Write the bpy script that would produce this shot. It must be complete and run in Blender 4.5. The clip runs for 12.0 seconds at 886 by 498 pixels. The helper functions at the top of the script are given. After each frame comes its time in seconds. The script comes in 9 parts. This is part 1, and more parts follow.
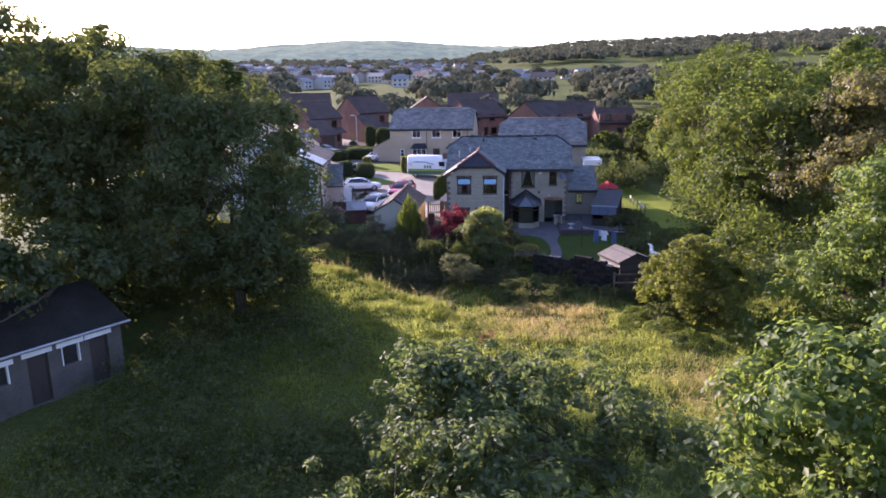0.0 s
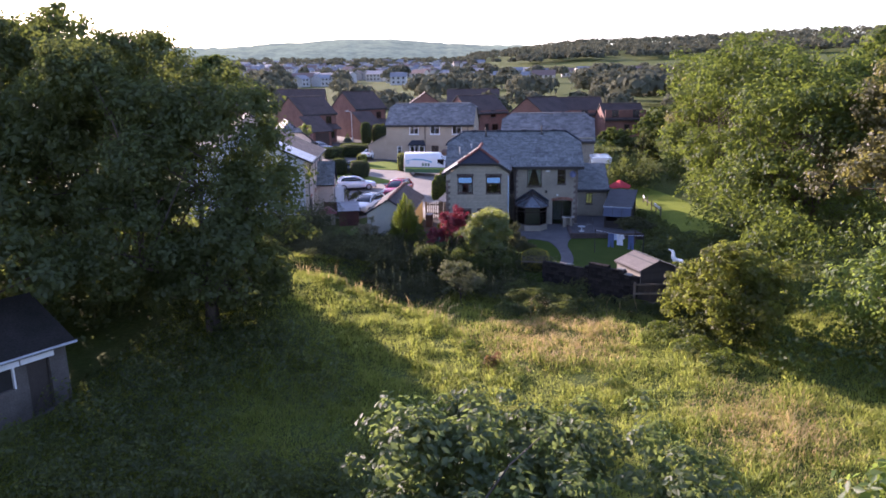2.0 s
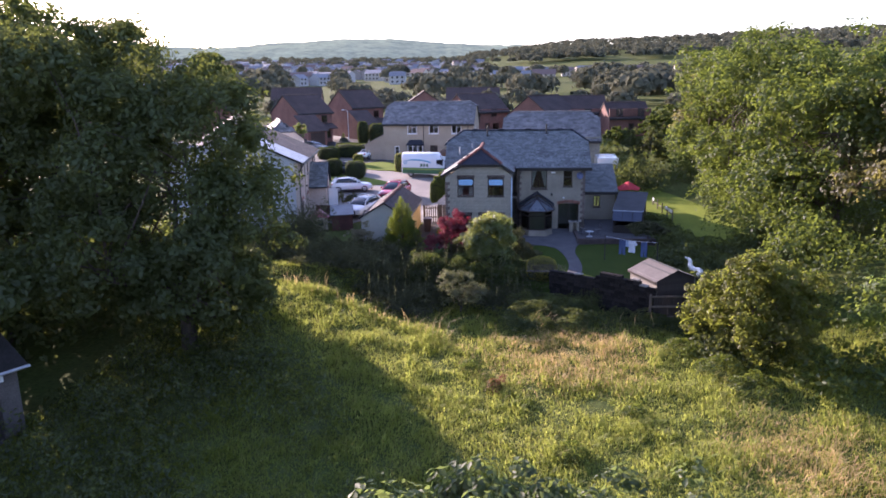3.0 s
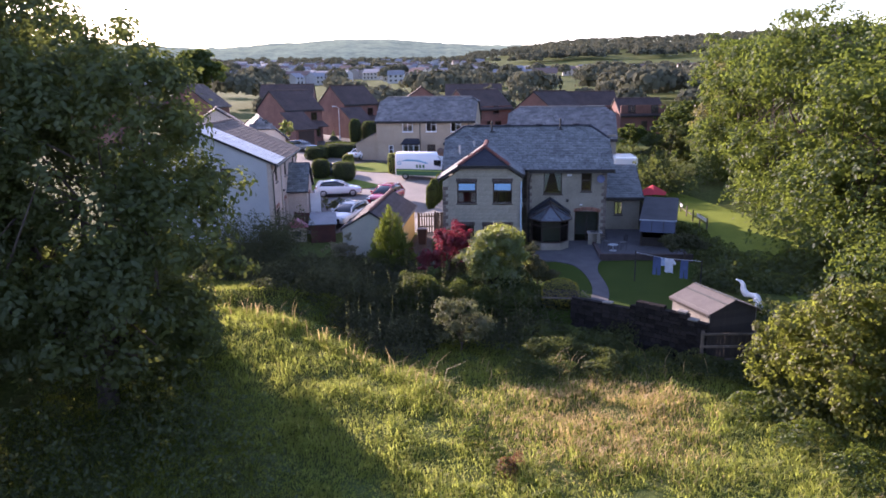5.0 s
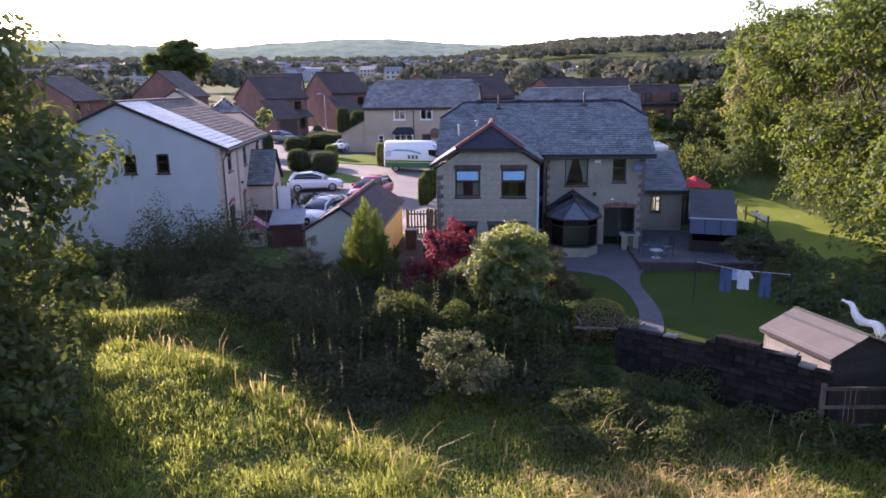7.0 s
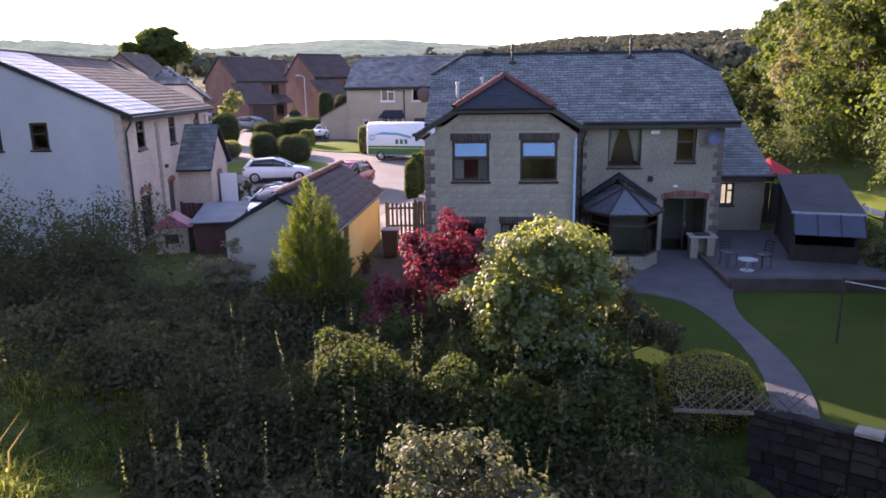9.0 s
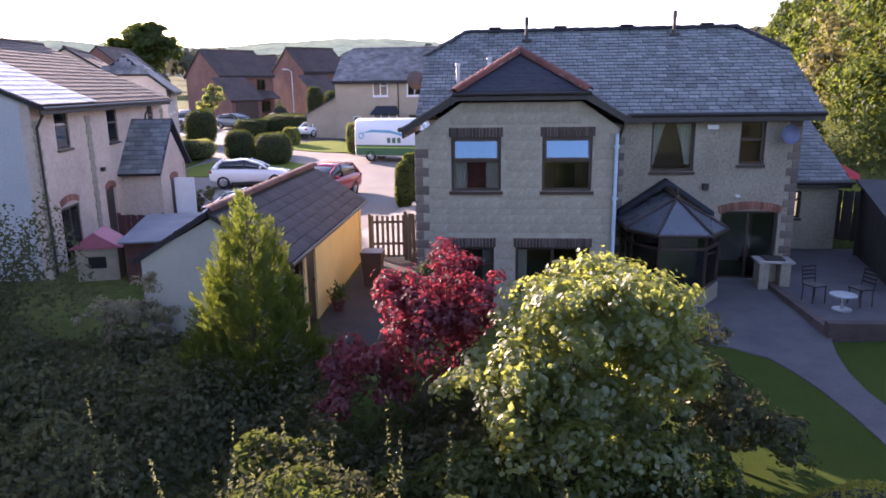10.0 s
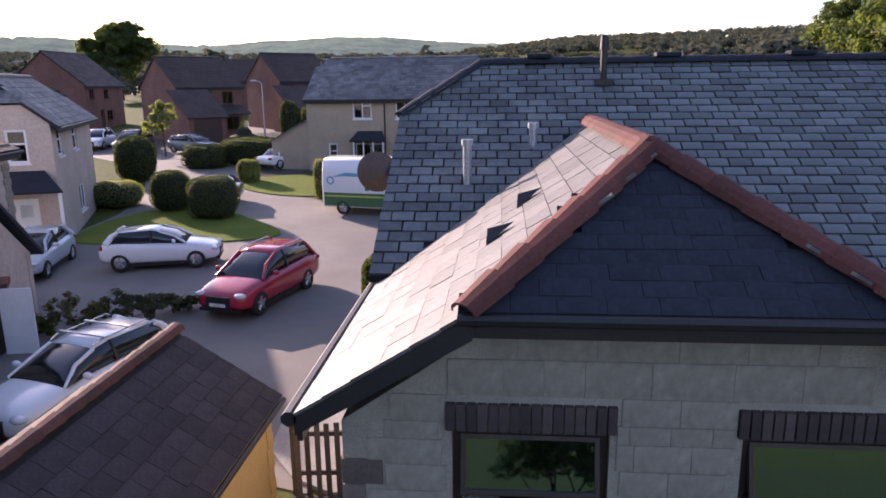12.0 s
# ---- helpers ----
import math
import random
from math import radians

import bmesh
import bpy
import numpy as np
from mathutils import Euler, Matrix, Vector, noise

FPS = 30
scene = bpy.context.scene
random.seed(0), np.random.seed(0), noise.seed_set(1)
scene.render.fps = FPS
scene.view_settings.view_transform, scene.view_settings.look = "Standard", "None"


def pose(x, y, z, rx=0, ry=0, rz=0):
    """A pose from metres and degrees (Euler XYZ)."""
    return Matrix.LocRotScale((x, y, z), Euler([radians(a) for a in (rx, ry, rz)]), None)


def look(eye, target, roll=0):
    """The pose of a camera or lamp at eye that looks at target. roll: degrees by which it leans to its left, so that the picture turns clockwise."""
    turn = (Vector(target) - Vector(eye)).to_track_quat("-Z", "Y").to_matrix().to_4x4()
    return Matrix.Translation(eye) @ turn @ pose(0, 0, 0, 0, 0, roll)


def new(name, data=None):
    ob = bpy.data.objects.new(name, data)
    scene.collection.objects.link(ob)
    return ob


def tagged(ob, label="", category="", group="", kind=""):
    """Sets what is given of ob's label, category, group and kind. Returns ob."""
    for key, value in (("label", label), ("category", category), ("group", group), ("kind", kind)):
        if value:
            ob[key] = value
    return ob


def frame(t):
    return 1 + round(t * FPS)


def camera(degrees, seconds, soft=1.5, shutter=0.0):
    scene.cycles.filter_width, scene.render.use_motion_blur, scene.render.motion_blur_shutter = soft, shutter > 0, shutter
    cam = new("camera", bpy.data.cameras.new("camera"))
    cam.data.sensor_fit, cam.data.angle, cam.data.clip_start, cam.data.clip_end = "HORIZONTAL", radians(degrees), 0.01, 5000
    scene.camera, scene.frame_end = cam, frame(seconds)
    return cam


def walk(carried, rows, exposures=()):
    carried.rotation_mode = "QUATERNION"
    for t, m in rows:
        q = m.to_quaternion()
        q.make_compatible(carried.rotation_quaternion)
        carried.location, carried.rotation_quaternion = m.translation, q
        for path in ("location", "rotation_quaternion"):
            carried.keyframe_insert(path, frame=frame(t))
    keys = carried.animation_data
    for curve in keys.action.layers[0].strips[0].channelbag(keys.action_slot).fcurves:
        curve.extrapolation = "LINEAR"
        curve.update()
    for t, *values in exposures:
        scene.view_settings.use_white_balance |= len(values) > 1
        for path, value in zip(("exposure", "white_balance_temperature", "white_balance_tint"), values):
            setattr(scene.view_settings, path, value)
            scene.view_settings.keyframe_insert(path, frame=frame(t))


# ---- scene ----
cam = camera(64.9, 12.0, soft=1.7)
METRES, EYE, TILT, LEAN, TURN = 53.0, 11.8, 0.0, 0.0, 5.5
ROWS = [
    (0.0, 0.0, 0.0, 0.0, -0.2, -13.2, 0.84),
    (0.5, -0.0001, 0.0181, -0.003, -0.23, -13.22, 0.83),
    (1.0, -0.0008, 0.0387, -0.0058, -0.25, -13.25, 0.78),
    (1.5, -0.0008, 0.0628, -0.0093, -0.26, -13.27, 0.75),
    (2.0, -0.0003, 0.0901, -0.013, -0.28, -13.27, 0.74),
    (2.5, 0.0004, 0.1193, -0.0166, -0.3, -13.28, 0.76),
    (3.0, 0.0005, 0.1508, -0.018, -0.33, -13.29, 0.76),
    (5.0, 0.0041, 0.2946, -0.0332, -0.36, -13.25, 0.78),
    (5.5, 0.0051, 0.3368, -0.04, -0.38, -13.24, 0.78),
    (6.0, 0.006, 0.3796, -0.0483, -0.4, -13.23, 0.8),
    (6.5, 0.0075, 0.4236, -0.0572, -0.42, -13.22, 0.81),
    (7.0, 0.0091, 0.4689, -0.0682, -0.45, -13.24, 0.81),
    (9.0, 0.0141, 0.6622, -0.1086, -0.61, -13.2, 0.79),
    (9.5, 0.0155, 0.7135, -0.1155, -0.67, -13.2, 0.82),
    (10.0, 0.0162, 0.7662, -0.1178, -0.72, -13.23, 0.8),
    (10.5, 0.0173, 0.8203, -0.1146, -0.76, -13.27, 0.85),
    (11.0, 0.0183, 0.8746, -0.1103, -0.81, -13.23, 0.7),
    (11.5, 0.0203, 0.9308, -0.1046, -0.77, -13.31, 0.71),
    (12.0, 0.0213, 0.9875, -0.0924, -0.77, -13.33, 0.61),
]
walk(cam, [(t, pose(0, 0, EYE, TILT, LEAN, TURN) @ pose(METRES * x, METRES * y, METRES * z, 90 + pitch, roll, yaw)) for t, x, y, z, yaw, pitch, roll in ROWS],
     exposures=[(0.0, 1.64, 6080, 40), (7.0, 1.63, 6220, 40), (9.0, 1.8, 6650, 41), (10.0, 1.97, 6600, 41), (10.5, 1.92, 6600, 41), (11.2, 1.45, 6600, 41), (12.0, 1.07, 6500, 38)])

# ---- world, sun, exposure ----
SUN_AZ, SUN_EL = 47.0, 18.2          # degrees left of +y, degrees above the horizon
world = bpy.data.worlds.new("sky")
scene.world = world
world.use_nodes = True
wn = world.node_tree
sky = wn.nodes.new("ShaderNodeTexSky")
sky.sky_type, sky.sun_disc = "NISHITA", False
sky.sun_elevation, sky.sun_rotation = radians(SUN_EL), radians(-SUN_AZ)
sky.air_density, sky.dust_density, sky.ozone_density = 1.0, 0.7, 1.4
wn.links.new(sky.outputs[0], wn.nodes["Background"].inputs[0])
wn.nodes["Background"].inputs[1].default_value = 0.145
sun_data = bpy.data.lights.new("sun", "SUN")
sun_data.energy, sun_data.angle, sun_data.color = 5.0, radians(0.55), (1.0, 0.87, 0.68)
sun = new("sun", sun_data)
sun_dir = Vector((-math.sin(radians(SUN_AZ)) * math.cos(radians(SUN_EL)), math.cos(radians(SUN_AZ)) * math.cos(radians(SUN_EL)), math.sin(radians(SUN_EL))))
sun.matrix_world = look(Vector((0, 40, 0)) + sun_dir * 80, (0, 40, 0))

# ---- materials ----
MATS = {}


def mat(name, a, b=None, rough=0.7, metal=0.0, scale=3.0, fine=40.0, bump=0.15, spec=0.5, island=False, objrand=0.0, stretch=(1, 1, 1), stain=0.35, sheen=0.0, coat=0.0):
    """Surface with a large-scale mottling of a into b, fine grain, bump and a varying roughness."""
    if name in MATS:
        return MATS[name]
    b = b or tuple(c * 0.72 for c in a)
    m = bpy.data.materials.new(name)
    m.use_nodes = True
    nt = m.node_tree
    N, L = nt.nodes, nt.links
    bs = N["Principled BSDF"]
    tc = N.new("ShaderNodeTexCoord")
    mp = N.new("ShaderNodeMapping")
    mp.inputs["Scale"].default_value = stretch
    L.new(tc.outputs["Object"], mp.inputs[0])
    n1 = N.new("ShaderNodeTexNoise")
    n1.inputs["Scale"].default_value, n1.inputs["Detail"].default_value, n1.inputs["Roughness"].default_value = scale, 6, 0.62
    n2 = N.new("ShaderNodeTexNoise")
    n2.inputs["Scale"].default_value, n2.inputs["Detail"].default_value = fine, 4
    L.new(mp.outputs[0], n1.inputs["Vector"])
    L.new(mp.outputs[0], n2.inputs["Vector"])
    r1 = N.new("ShaderNodeMapRange")
    r1.inputs["From Min"].default_value, r1.inputs["From Max"].default_value = 0.32, 0.68
    L.new(n1.outputs["Fac"], r1.inputs["Value"])
    mx = N.new("ShaderNodeMix")
    mx.data_type = "RGBA"
    mx.inputs[6].default_value, mx.inputs[7].default_value = (*a, 1), (*b, 1)
    L.new(r1.outputs[0], mx.inputs[0])
    hs = N.new("ShaderNodeHueSaturation")
    L.new(mx.outputs[2], hs.inputs["Color"])
    r2 = N.new("ShaderNodeMapRange")
    r2.inputs["From Min"].default_value, r2.inputs["From Max"].default_value = 0.25, 0.75
    r2.inputs["To Min"].default_value, r2.inputs["To Max"].default_value = 1 - stain * 0.6, 1 + stain * 0.6
    L.new(n2.outputs["Fac"], r2.inputs["Value"])
    val = r2.outputs[0]
    if island or objrand:
        src = N.new("ShaderNodeNewGeometry").outputs["Random Per Island"] if island else N.new("ShaderNodeObjectInfo").outputs["Random"]
        r3 = N.new("ShaderNodeMapRange")
        amp = objrand or 0.3
        r3.inputs["To Min"].default_value, r3.inputs["To Max"].default_value = 1 - amp, 1 + amp
        L.new(src, r3.inputs["Value"])
        mu = N.new("ShaderNodeMath")
        mu.operation = "MULTIPLY"
        L.new(val, mu.inputs[0])
        L.new(r3.outputs[0], mu.inputs[1])
        val = mu.outputs[0]
    L.new(val, hs.inputs["Value"])
    L.new(hs.outputs[0], bs.inputs["Base Color"])
    r4 = N.new("ShaderNodeMapRange")
    r4.inputs["To Min"].default_value, r4.inputs["To Max"].default_value = max(0.02, rough - 0.12), min(1, rough + 0.12)
    L.new(n1.outputs["Fac"], r4.inputs["Value"])
    L.new(r4.outputs[0], bs.inputs["Roughness"])
    bs.inputs["Metallic"].default_value = metal
    bs.inputs["Specular IOR Level"].default_value = spec
    if coat:
        bs.inputs["Coat Weight"].default_value, bs.inputs["Coat Roughness"].default_value = coat, 0.05
    if bump:
        bp = N.new("ShaderNodeBump")
        bp.inputs["Strength"].default_value, bp.inputs["Distance"].default_value = bump, 0.02
        L.new(n2.outputs["Fac"], bp.inputs["Height"])
        L.new(bp.outputs[0], bs.inputs["Normal"])
    MATS[name] = m
    return m


def leaf_mat(name, a, b, light, trans=0.45, gloss=0.035):
    """Leaves: per-leaf colour between a and b, with light shining through in colour light."""
    if name in MATS:
        return MATS[name]
    m = bpy.data.materials.new(name)
    m.use_nodes = True
    nt = m.node_tree
    N, L = nt.nodes, nt.links
    N.remove(N["Principled BSDF"])
    out = N["Material Output"]
    geo = N.new("ShaderNodeNewGeometry")
    tc = N.new("ShaderNodeTexCoord")
    n1 = N.new("ShaderNodeTexNoise")
    n1.inputs["Scale"].default_value, n1.inputs["Detail"].default_value = 0.8, 3
    L.new(tc.outputs["Object"], n1.inputs["Vector"])
    ad = N.new("ShaderNodeMath")
    ad.operation = "MULTIPLY_ADD"
    ad.inputs[1].default_value = 0.55
    L.new(geo.outputs["Random Per Island"], ad.inputs[0])
    mr = N.new("ShaderNodeMapRange")
    mr.inputs["From Min"].default_value, mr.inputs["From Max"].default_value = 0.3, 0.7
    mr.inputs["To Max"].default_value = 0.45
    L.new(n1.outputs["Fac"], mr.inputs["Value"])
    L.new(mr.outputs[0], ad.inputs[2])
    mx = N.new("ShaderNodeMix")
    mx.data_type = "RGBA"
    mx.inputs[6].default_value, mx.inputs[7].default_value = (*a, 1), (*b, 1)
    L.new(ad.outputs[0], mx.inputs[0])
    df = N.new("ShaderNodeBsdfDiffuse")
    L.new(mx.outputs[2], df.inputs["Color"])
    tr = N.new("ShaderNodeBsdfTranslucent")
    m2 = N.new("ShaderNodeMix")
    m2.data_type = "RGBA"
    m2.inputs[0].default_value = 0.75
    m2.inputs[7].default_value = (*light, 1)
    L.new(mx.outputs[2], m2.inputs[6])
    L.new(m2.outputs[2], tr.inputs["Color"])
    ms = N.new("ShaderNodeMixShader")
    ms.inputs[0].default_value = trans
    L.new(df.outputs[0], ms.inputs[1])
    L.new(tr.outputs[0], ms.inputs[2])
    gl = N.new("ShaderNodeBsdfGlossy")
    gl.inputs["Roughness"].default_value = 0.5
    m3 = N.new("ShaderNodeMixShader")
    m3.inputs[0].default_value = gloss
    L.new(ms.outputs[0], m3.inputs[1])
    L.new(gl.outputs[0], m3.inputs[2])
    L.new(m3.outputs[0], out.inputs["Surface"])
    MATS[name] = m
    return m


def glass_mat(name, tint, base=0.12, coat=(1, 1, 1)):
    """Clear pane: see-through with a Fresnel mirror on top; coat tints what it mirrors."""
    if name in MATS:
        return MATS[name]
    m = bpy.data.materials.new(name)
    m.use_nodes = True
    N, L = m.node_tree.nodes, m.node_tree.links
    N.remove(N["Principled BSDF"])
    tp = N.new("ShaderNodeBsdfTransparent")
    tp.inputs["Color"].default_value = (*tint, 1)
    gl = N.new("ShaderNodeBsdfGlossy")
    gl.inputs["Roughness"].default_value = 0.02
    gl.inputs["Color"].default_value = (*coat, 1)
    fr = N.new("ShaderNodeFresnel")
    fr.inputs["IOR"].default_value = 1.5
    ad = N.new("ShaderNodeMath")
    ad.operation = "ADD"
    ad.inputs[1].default_value = base
    L.new(fr.outputs[0], ad.inputs[0])
    ms = N.new("ShaderNodeMixShader")
    L.new(ad.outputs[0], ms.inputs[0])
    L.new(tp.outputs[0], ms.inputs[1])
    L.new(gl.outputs[0], ms.inputs[2])
    L.new(ms.outputs[0], N["Material Output"].inputs["Surface"])
    MATS[name] = m
    return m


SLATE = mat("slate", (0.18, 0.2, 0.198), (0.085, 0.096, 0.1), rough=0.66, scale=1.1, fine=14, bump=0.0, objrand=0.3, spec=0.5)
SLATE_J = mat("slate_joined", (0.18, 0.2, 0.198), (0.085, 0.096, 0.1), rough=0.66, scale=1.1, fine=14, bump=0.0, island=True, objrand=0.3, spec=0.5)
# Own copy for the wing's sunny slope, its colour warmed towards sunlit cream.
SLATE_GLINT = mat("slate_sunlit", (0.15, 0.149, 0.14), (0.115, 0.113, 0.107), rough=0.62, scale=1.5, fine=18, bump=0.12, objrand=0.22, spec=0.5)
# Far darker than the other slates: the hip's shade put into its colour.
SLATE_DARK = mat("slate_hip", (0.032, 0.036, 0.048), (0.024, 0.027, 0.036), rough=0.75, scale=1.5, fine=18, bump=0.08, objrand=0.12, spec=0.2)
TILE_BROWN = mat("brown_tile", (0.095, 0.066, 0.053), (0.052, 0.04, 0.036), rough=0.85, scale=0.9, fine=12, bump=0.0, stain=0.5, island=True, objrand=0.25)
TILE_GREY = mat("grey_tile", (0.19, 0.185, 0.18), (0.1, 0.1, 0.102), rough=0.75, scale=0.8, fine=10, bump=0.0, stain=0.6, island=True, objrand=0.3)
TILE_RED = mat("dark_red_tile", (0.095, 0.067, 0.06), (0.06, 0.046, 0.043), rough=0.85, scale=0.6, fine=8, bump=0.3, stain=0.5, spec=0.25)
UNDERLAY = mat("roof_felt", (0.03, 0.03, 0.033), rough=0.9)
CLAY_D = mat("dark_clay_ridge", (0.13, 0.055, 0.045), (0.085, 0.042, 0.037), rough=0.8, scale=4, fine=30, bump=0.2, objrand=0.25, spec=0.3)
CLAY = mat("clay_ridge", (0.155, 0.05, 0.038), (0.1, 0.038, 0.03), rough=0.8, scale=4, fine=30, bump=0.2, objrand=0.25, spec=0.3)
STONE = mat("recon_stone", (0.37, 0.338, 0.272), (0.25, 0.23, 0.185), rough=0.85, scale=0.9, fine=11, bump=0.3, objrand=0.05, stain=0.4)
QUOIN = mat("quoin_stone", (0.19, 0.15, 0.125), (0.12, 0.098, 0.085), rough=0.9, scale=2, fine=30, bump=0.3, objrand=0.3)
STONE_W = mat("stone_wall", (0.31, 0.28, 0.225), (0.22, 0.2, 0.16), rough=0.88, scale=0.8, fine=14, bump=0.35, stain=0.45)
MORTAR = mat("mortar", (0.4, 0.37, 0.3), rough=0.95, fine=60)
RENDER_W = mat("pale_render", (0.46, 0.48, 0.5), (0.39, 0.41, 0.44), rough=0.9, scale=0.5, fine=20, bump=0.2, stain=0.2)
RENDER_C = mat("cream_render", (0.55, 0.455, 0.385), (0.42, 0.345, 0.295), rough=0.9, scale=0.7, fine=9, bump=0.2, stain=0.22)
RENDER_T = mat("tan_render", (0.43, 0.35, 0.265), (0.36, 0.29, 0.22), rough=0.9, scale=0.6, fine=12, bump=0.15, stain=0.18)
RENDER_Y = mat("yellow_render", (0.78, 0.56, 0.24), (0.68, 0.47, 0.19), rough=0.9, scale=0.8, fine=30, bump=0.15, stain=0.15)
BRICK_D = mat("dark_brick", (0.12, 0.085, 0.075), (0.065, 0.05, 0.048), rough=0.9, scale=2, fine=30, bump=0.3, objrand=0.4)
BRICK_R = mat("red_brick", (0.22, 0.105, 0.08), (0.14, 0.07, 0.056), rough=0.9, scale=0.5, fine=9, bump=0.3, stain=0.5)
BRICK_ARCH = mat("arch_brick", (0.30, 0.13, 0.09), (0.2, 0.09, 0.07), rough=0.9, scale=3, fine=30, objrand=0.3)
FRAME_D = mat("brown_upvc", (0.045, 0.028, 0.024), (0.035, 0.022, 0.02), rough=0.4, scale=3, bump=0.03)
FRAME_W = mat("white_upvc", (0.78, 0.79, 0.8), (0.7, 0.71, 0.73), rough=0.35, scale=3, bump=0.03, stain=0.1)
FASCIA = mat("black_fascia", (0.022, 0.02, 0.022), (0.03, 0.028, 0.028), rough=0.5, scale=3, bump=0.05)
PIPE_BLUE = mat("grey_blue_pipe", (0.42, 0.56, 0.68), (0.34, 0.47, 0.58), rough=0.4, scale=2, bump=0.03, stain=0.15)
GLASS = glass_mat("window_glass", (0.75, 0.8, 0.8), 0.0)
# Vent panes' gloss tinted blue: clear-sky reflection put into the colour.
GLASS_SKY = glass_mat("sky_blue_glass", (0.2, 0.22, 0.25), 0.22, coat=(0.5, 0.82, 1.0))
CURTAIN = mat("curtain", (0.6, 0.58, 0.53), (0.45, 0.43, 0.4), rough=0.95, scale=4, stretch=(6, 6, 0.3), bump=0.1)
CURTAIN_D = mat("dark_curtain", (0.09, 0.035, 0.03), (0.06, 0.025, 0.022), rough=0.95, scale=4, stretch=(6, 6, 0.3), bump=0.1)
INTERIOR = mat("room_plaster", (0.3, 0.28, 0.25), rough=0.95, bump=0.0)
ASPHALT = mat("asphalt", (0.215, 0.197, 0.178), (0.165, 0.152, 0.14), rough=0.85, scale=0.35, fine=60, bump=0.3, stain=0.35)
PAVING = mat("concrete_path", (0.12, 0.117, 0.12), (0.08, 0.08, 0.086), rough=0.88, scale=0.9, fine=35, bump=0.2, stain=0.3, spec=0.2)
KERB = mat("kerb", (0.34, 0.32, 0.29), (0.24, 0.23, 0.21), rough=0.9, scale=1.5, fine=30, bump=0.2)
SOIL = mat("grass_ground", (0.06, 0.085, 0.022), (0.095, 0.105, 0.034), rough=0.95, scale=0.22, fine=5, bump=0.6, stain=0.6, spec=0.05)
# Garden lawn dark, verge bright: shade and sun set into the turf colours.
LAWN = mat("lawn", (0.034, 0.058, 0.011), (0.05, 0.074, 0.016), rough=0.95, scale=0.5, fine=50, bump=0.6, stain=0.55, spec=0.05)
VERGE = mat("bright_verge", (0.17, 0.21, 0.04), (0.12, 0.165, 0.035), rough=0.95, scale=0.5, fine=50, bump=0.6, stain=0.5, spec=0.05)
WOOD_G = mat("weathered_wood", (0.16, 0.13, 0.10), (0.09, 0.075, 0.06), rough=0.85, scale=2, fine=30, stretch=(1, 1, 0.15), bump=0.3, objrand=0.25)
WOOD_D = mat("dark_timber", (0.045, 0.036, 0.03), (0.03, 0.025, 0.022), rough=0.8, scale=2, fine=30, stretch=(1, 1, 0.15), bump=0.3, objrand=0.25)
FELT = mat("shed_felt", (0.125, 0.11, 0.102), (0.095, 0.085, 0.08), rough=0.9, scale=1.3, fine=40, bump=0.3)
BARK = mat("bark", (0.10, 0.075, 0.055), (0.05, 0.04, 0.03), rough=0.95, scale=3, fine=14, stretch=(1, 1, 0.2), bump=0.7, stain=0.5)
TYRE = mat("tyre", (0.02, 0.02, 0.021), rough=0.8, bump=0.1)
RIM = mat("alloy", (0.45, 0.46, 0.48), rough=0.3, metal=0.9, bump=0.0, stain=0.1)
CHROME = mat("chrome", (0.75, 0.76, 0.78), rough=0.15, metal=1.0, bump=0.0, stain=0.05)
BLACK_P = mat("black_plastic", (0.018, 0.018, 0.02), rough=0.45, bump=0.02)
LAMP_G = mat("lamp_lens", (0.7, 0.72, 0.75), rough=0.1, spec=0.8, bump=0.0, stain=0.05)
LAMP_R = mat("tail_lens", (0.4, 0.02, 0.02), rough=0.15, spec=0.8, bump=0.0, stain=0.05)
PLATE = mat("plate_plain", (0.75, 0.75, 0.72), rough=0.4, bump=0.0, stain=0.05)
STEEL = mat("galvanised", (0.5, 0.52, 0.54), (0.4, 0.42, 0.44), rough=0.45, metal=0.6, bump=0.05)
LEAF_DARK = leaf_mat("leaf_dark", (0.032, 0.048, 0.018), (0.062, 0.08, 0.028), (0.34, 0.40, 0.08), trans=0.28, gloss=0.02)
LEAF_MID = leaf_mat("leaf_mid", (0.020, 0.041, 0.012), (0.048, 0.072, 0.018), (0.30, 0.38, 0.055), trans=0.38, gloss=0.02)
LEAF_LANE = leaf_mat("leaf_lane", (0.035, 0.06, 0.022), (0.075, 0.1, 0.038), (0.34, 0.44, 0.11), trans=0.38, gloss=0.03)
LEAF_BRIGHT = leaf_mat("leaf_bright", (0.03, 0.062, 0.016), (0.07, 0.105, 0.027), (0.42, 0.55, 0.1), trans=0.4, gloss=0.025)
LEAF_OLIVE = leaf_mat("leaf_olive", (0.055, 0.06, 0.024), (0.10, 0.092, 0.036), (0.36, 0.34, 0.09))
LEAF_YELLOW = leaf_mat("leaf_yellow", (0.03, 0.06, 0.016), (0.075, 0.11, 0.026), (0.72, 0.78, 0.15), trans=0.45, gloss=0.07)
LEAF_RUST = leaf_mat("leaf_rust", (0.028, 0.062, 0.014), (0.10, 0.082, 0.02), (0.42, 0.48, 0.07), trans=0.45, gloss=0.02)
LEAF_PURPLE = leaf_mat("leaf_purple", (0.06, 0.014, 0.02), (0.13, 0.025, 0.035), (0.45, 0.06, 0.09))
LEAF_CONIFER = leaf_mat("leaf_conifer", (0.03, 0.055, 0.012), (0.055, 0.085, 0.016), (0.35, 0.43, 0.05), trans=0.34)
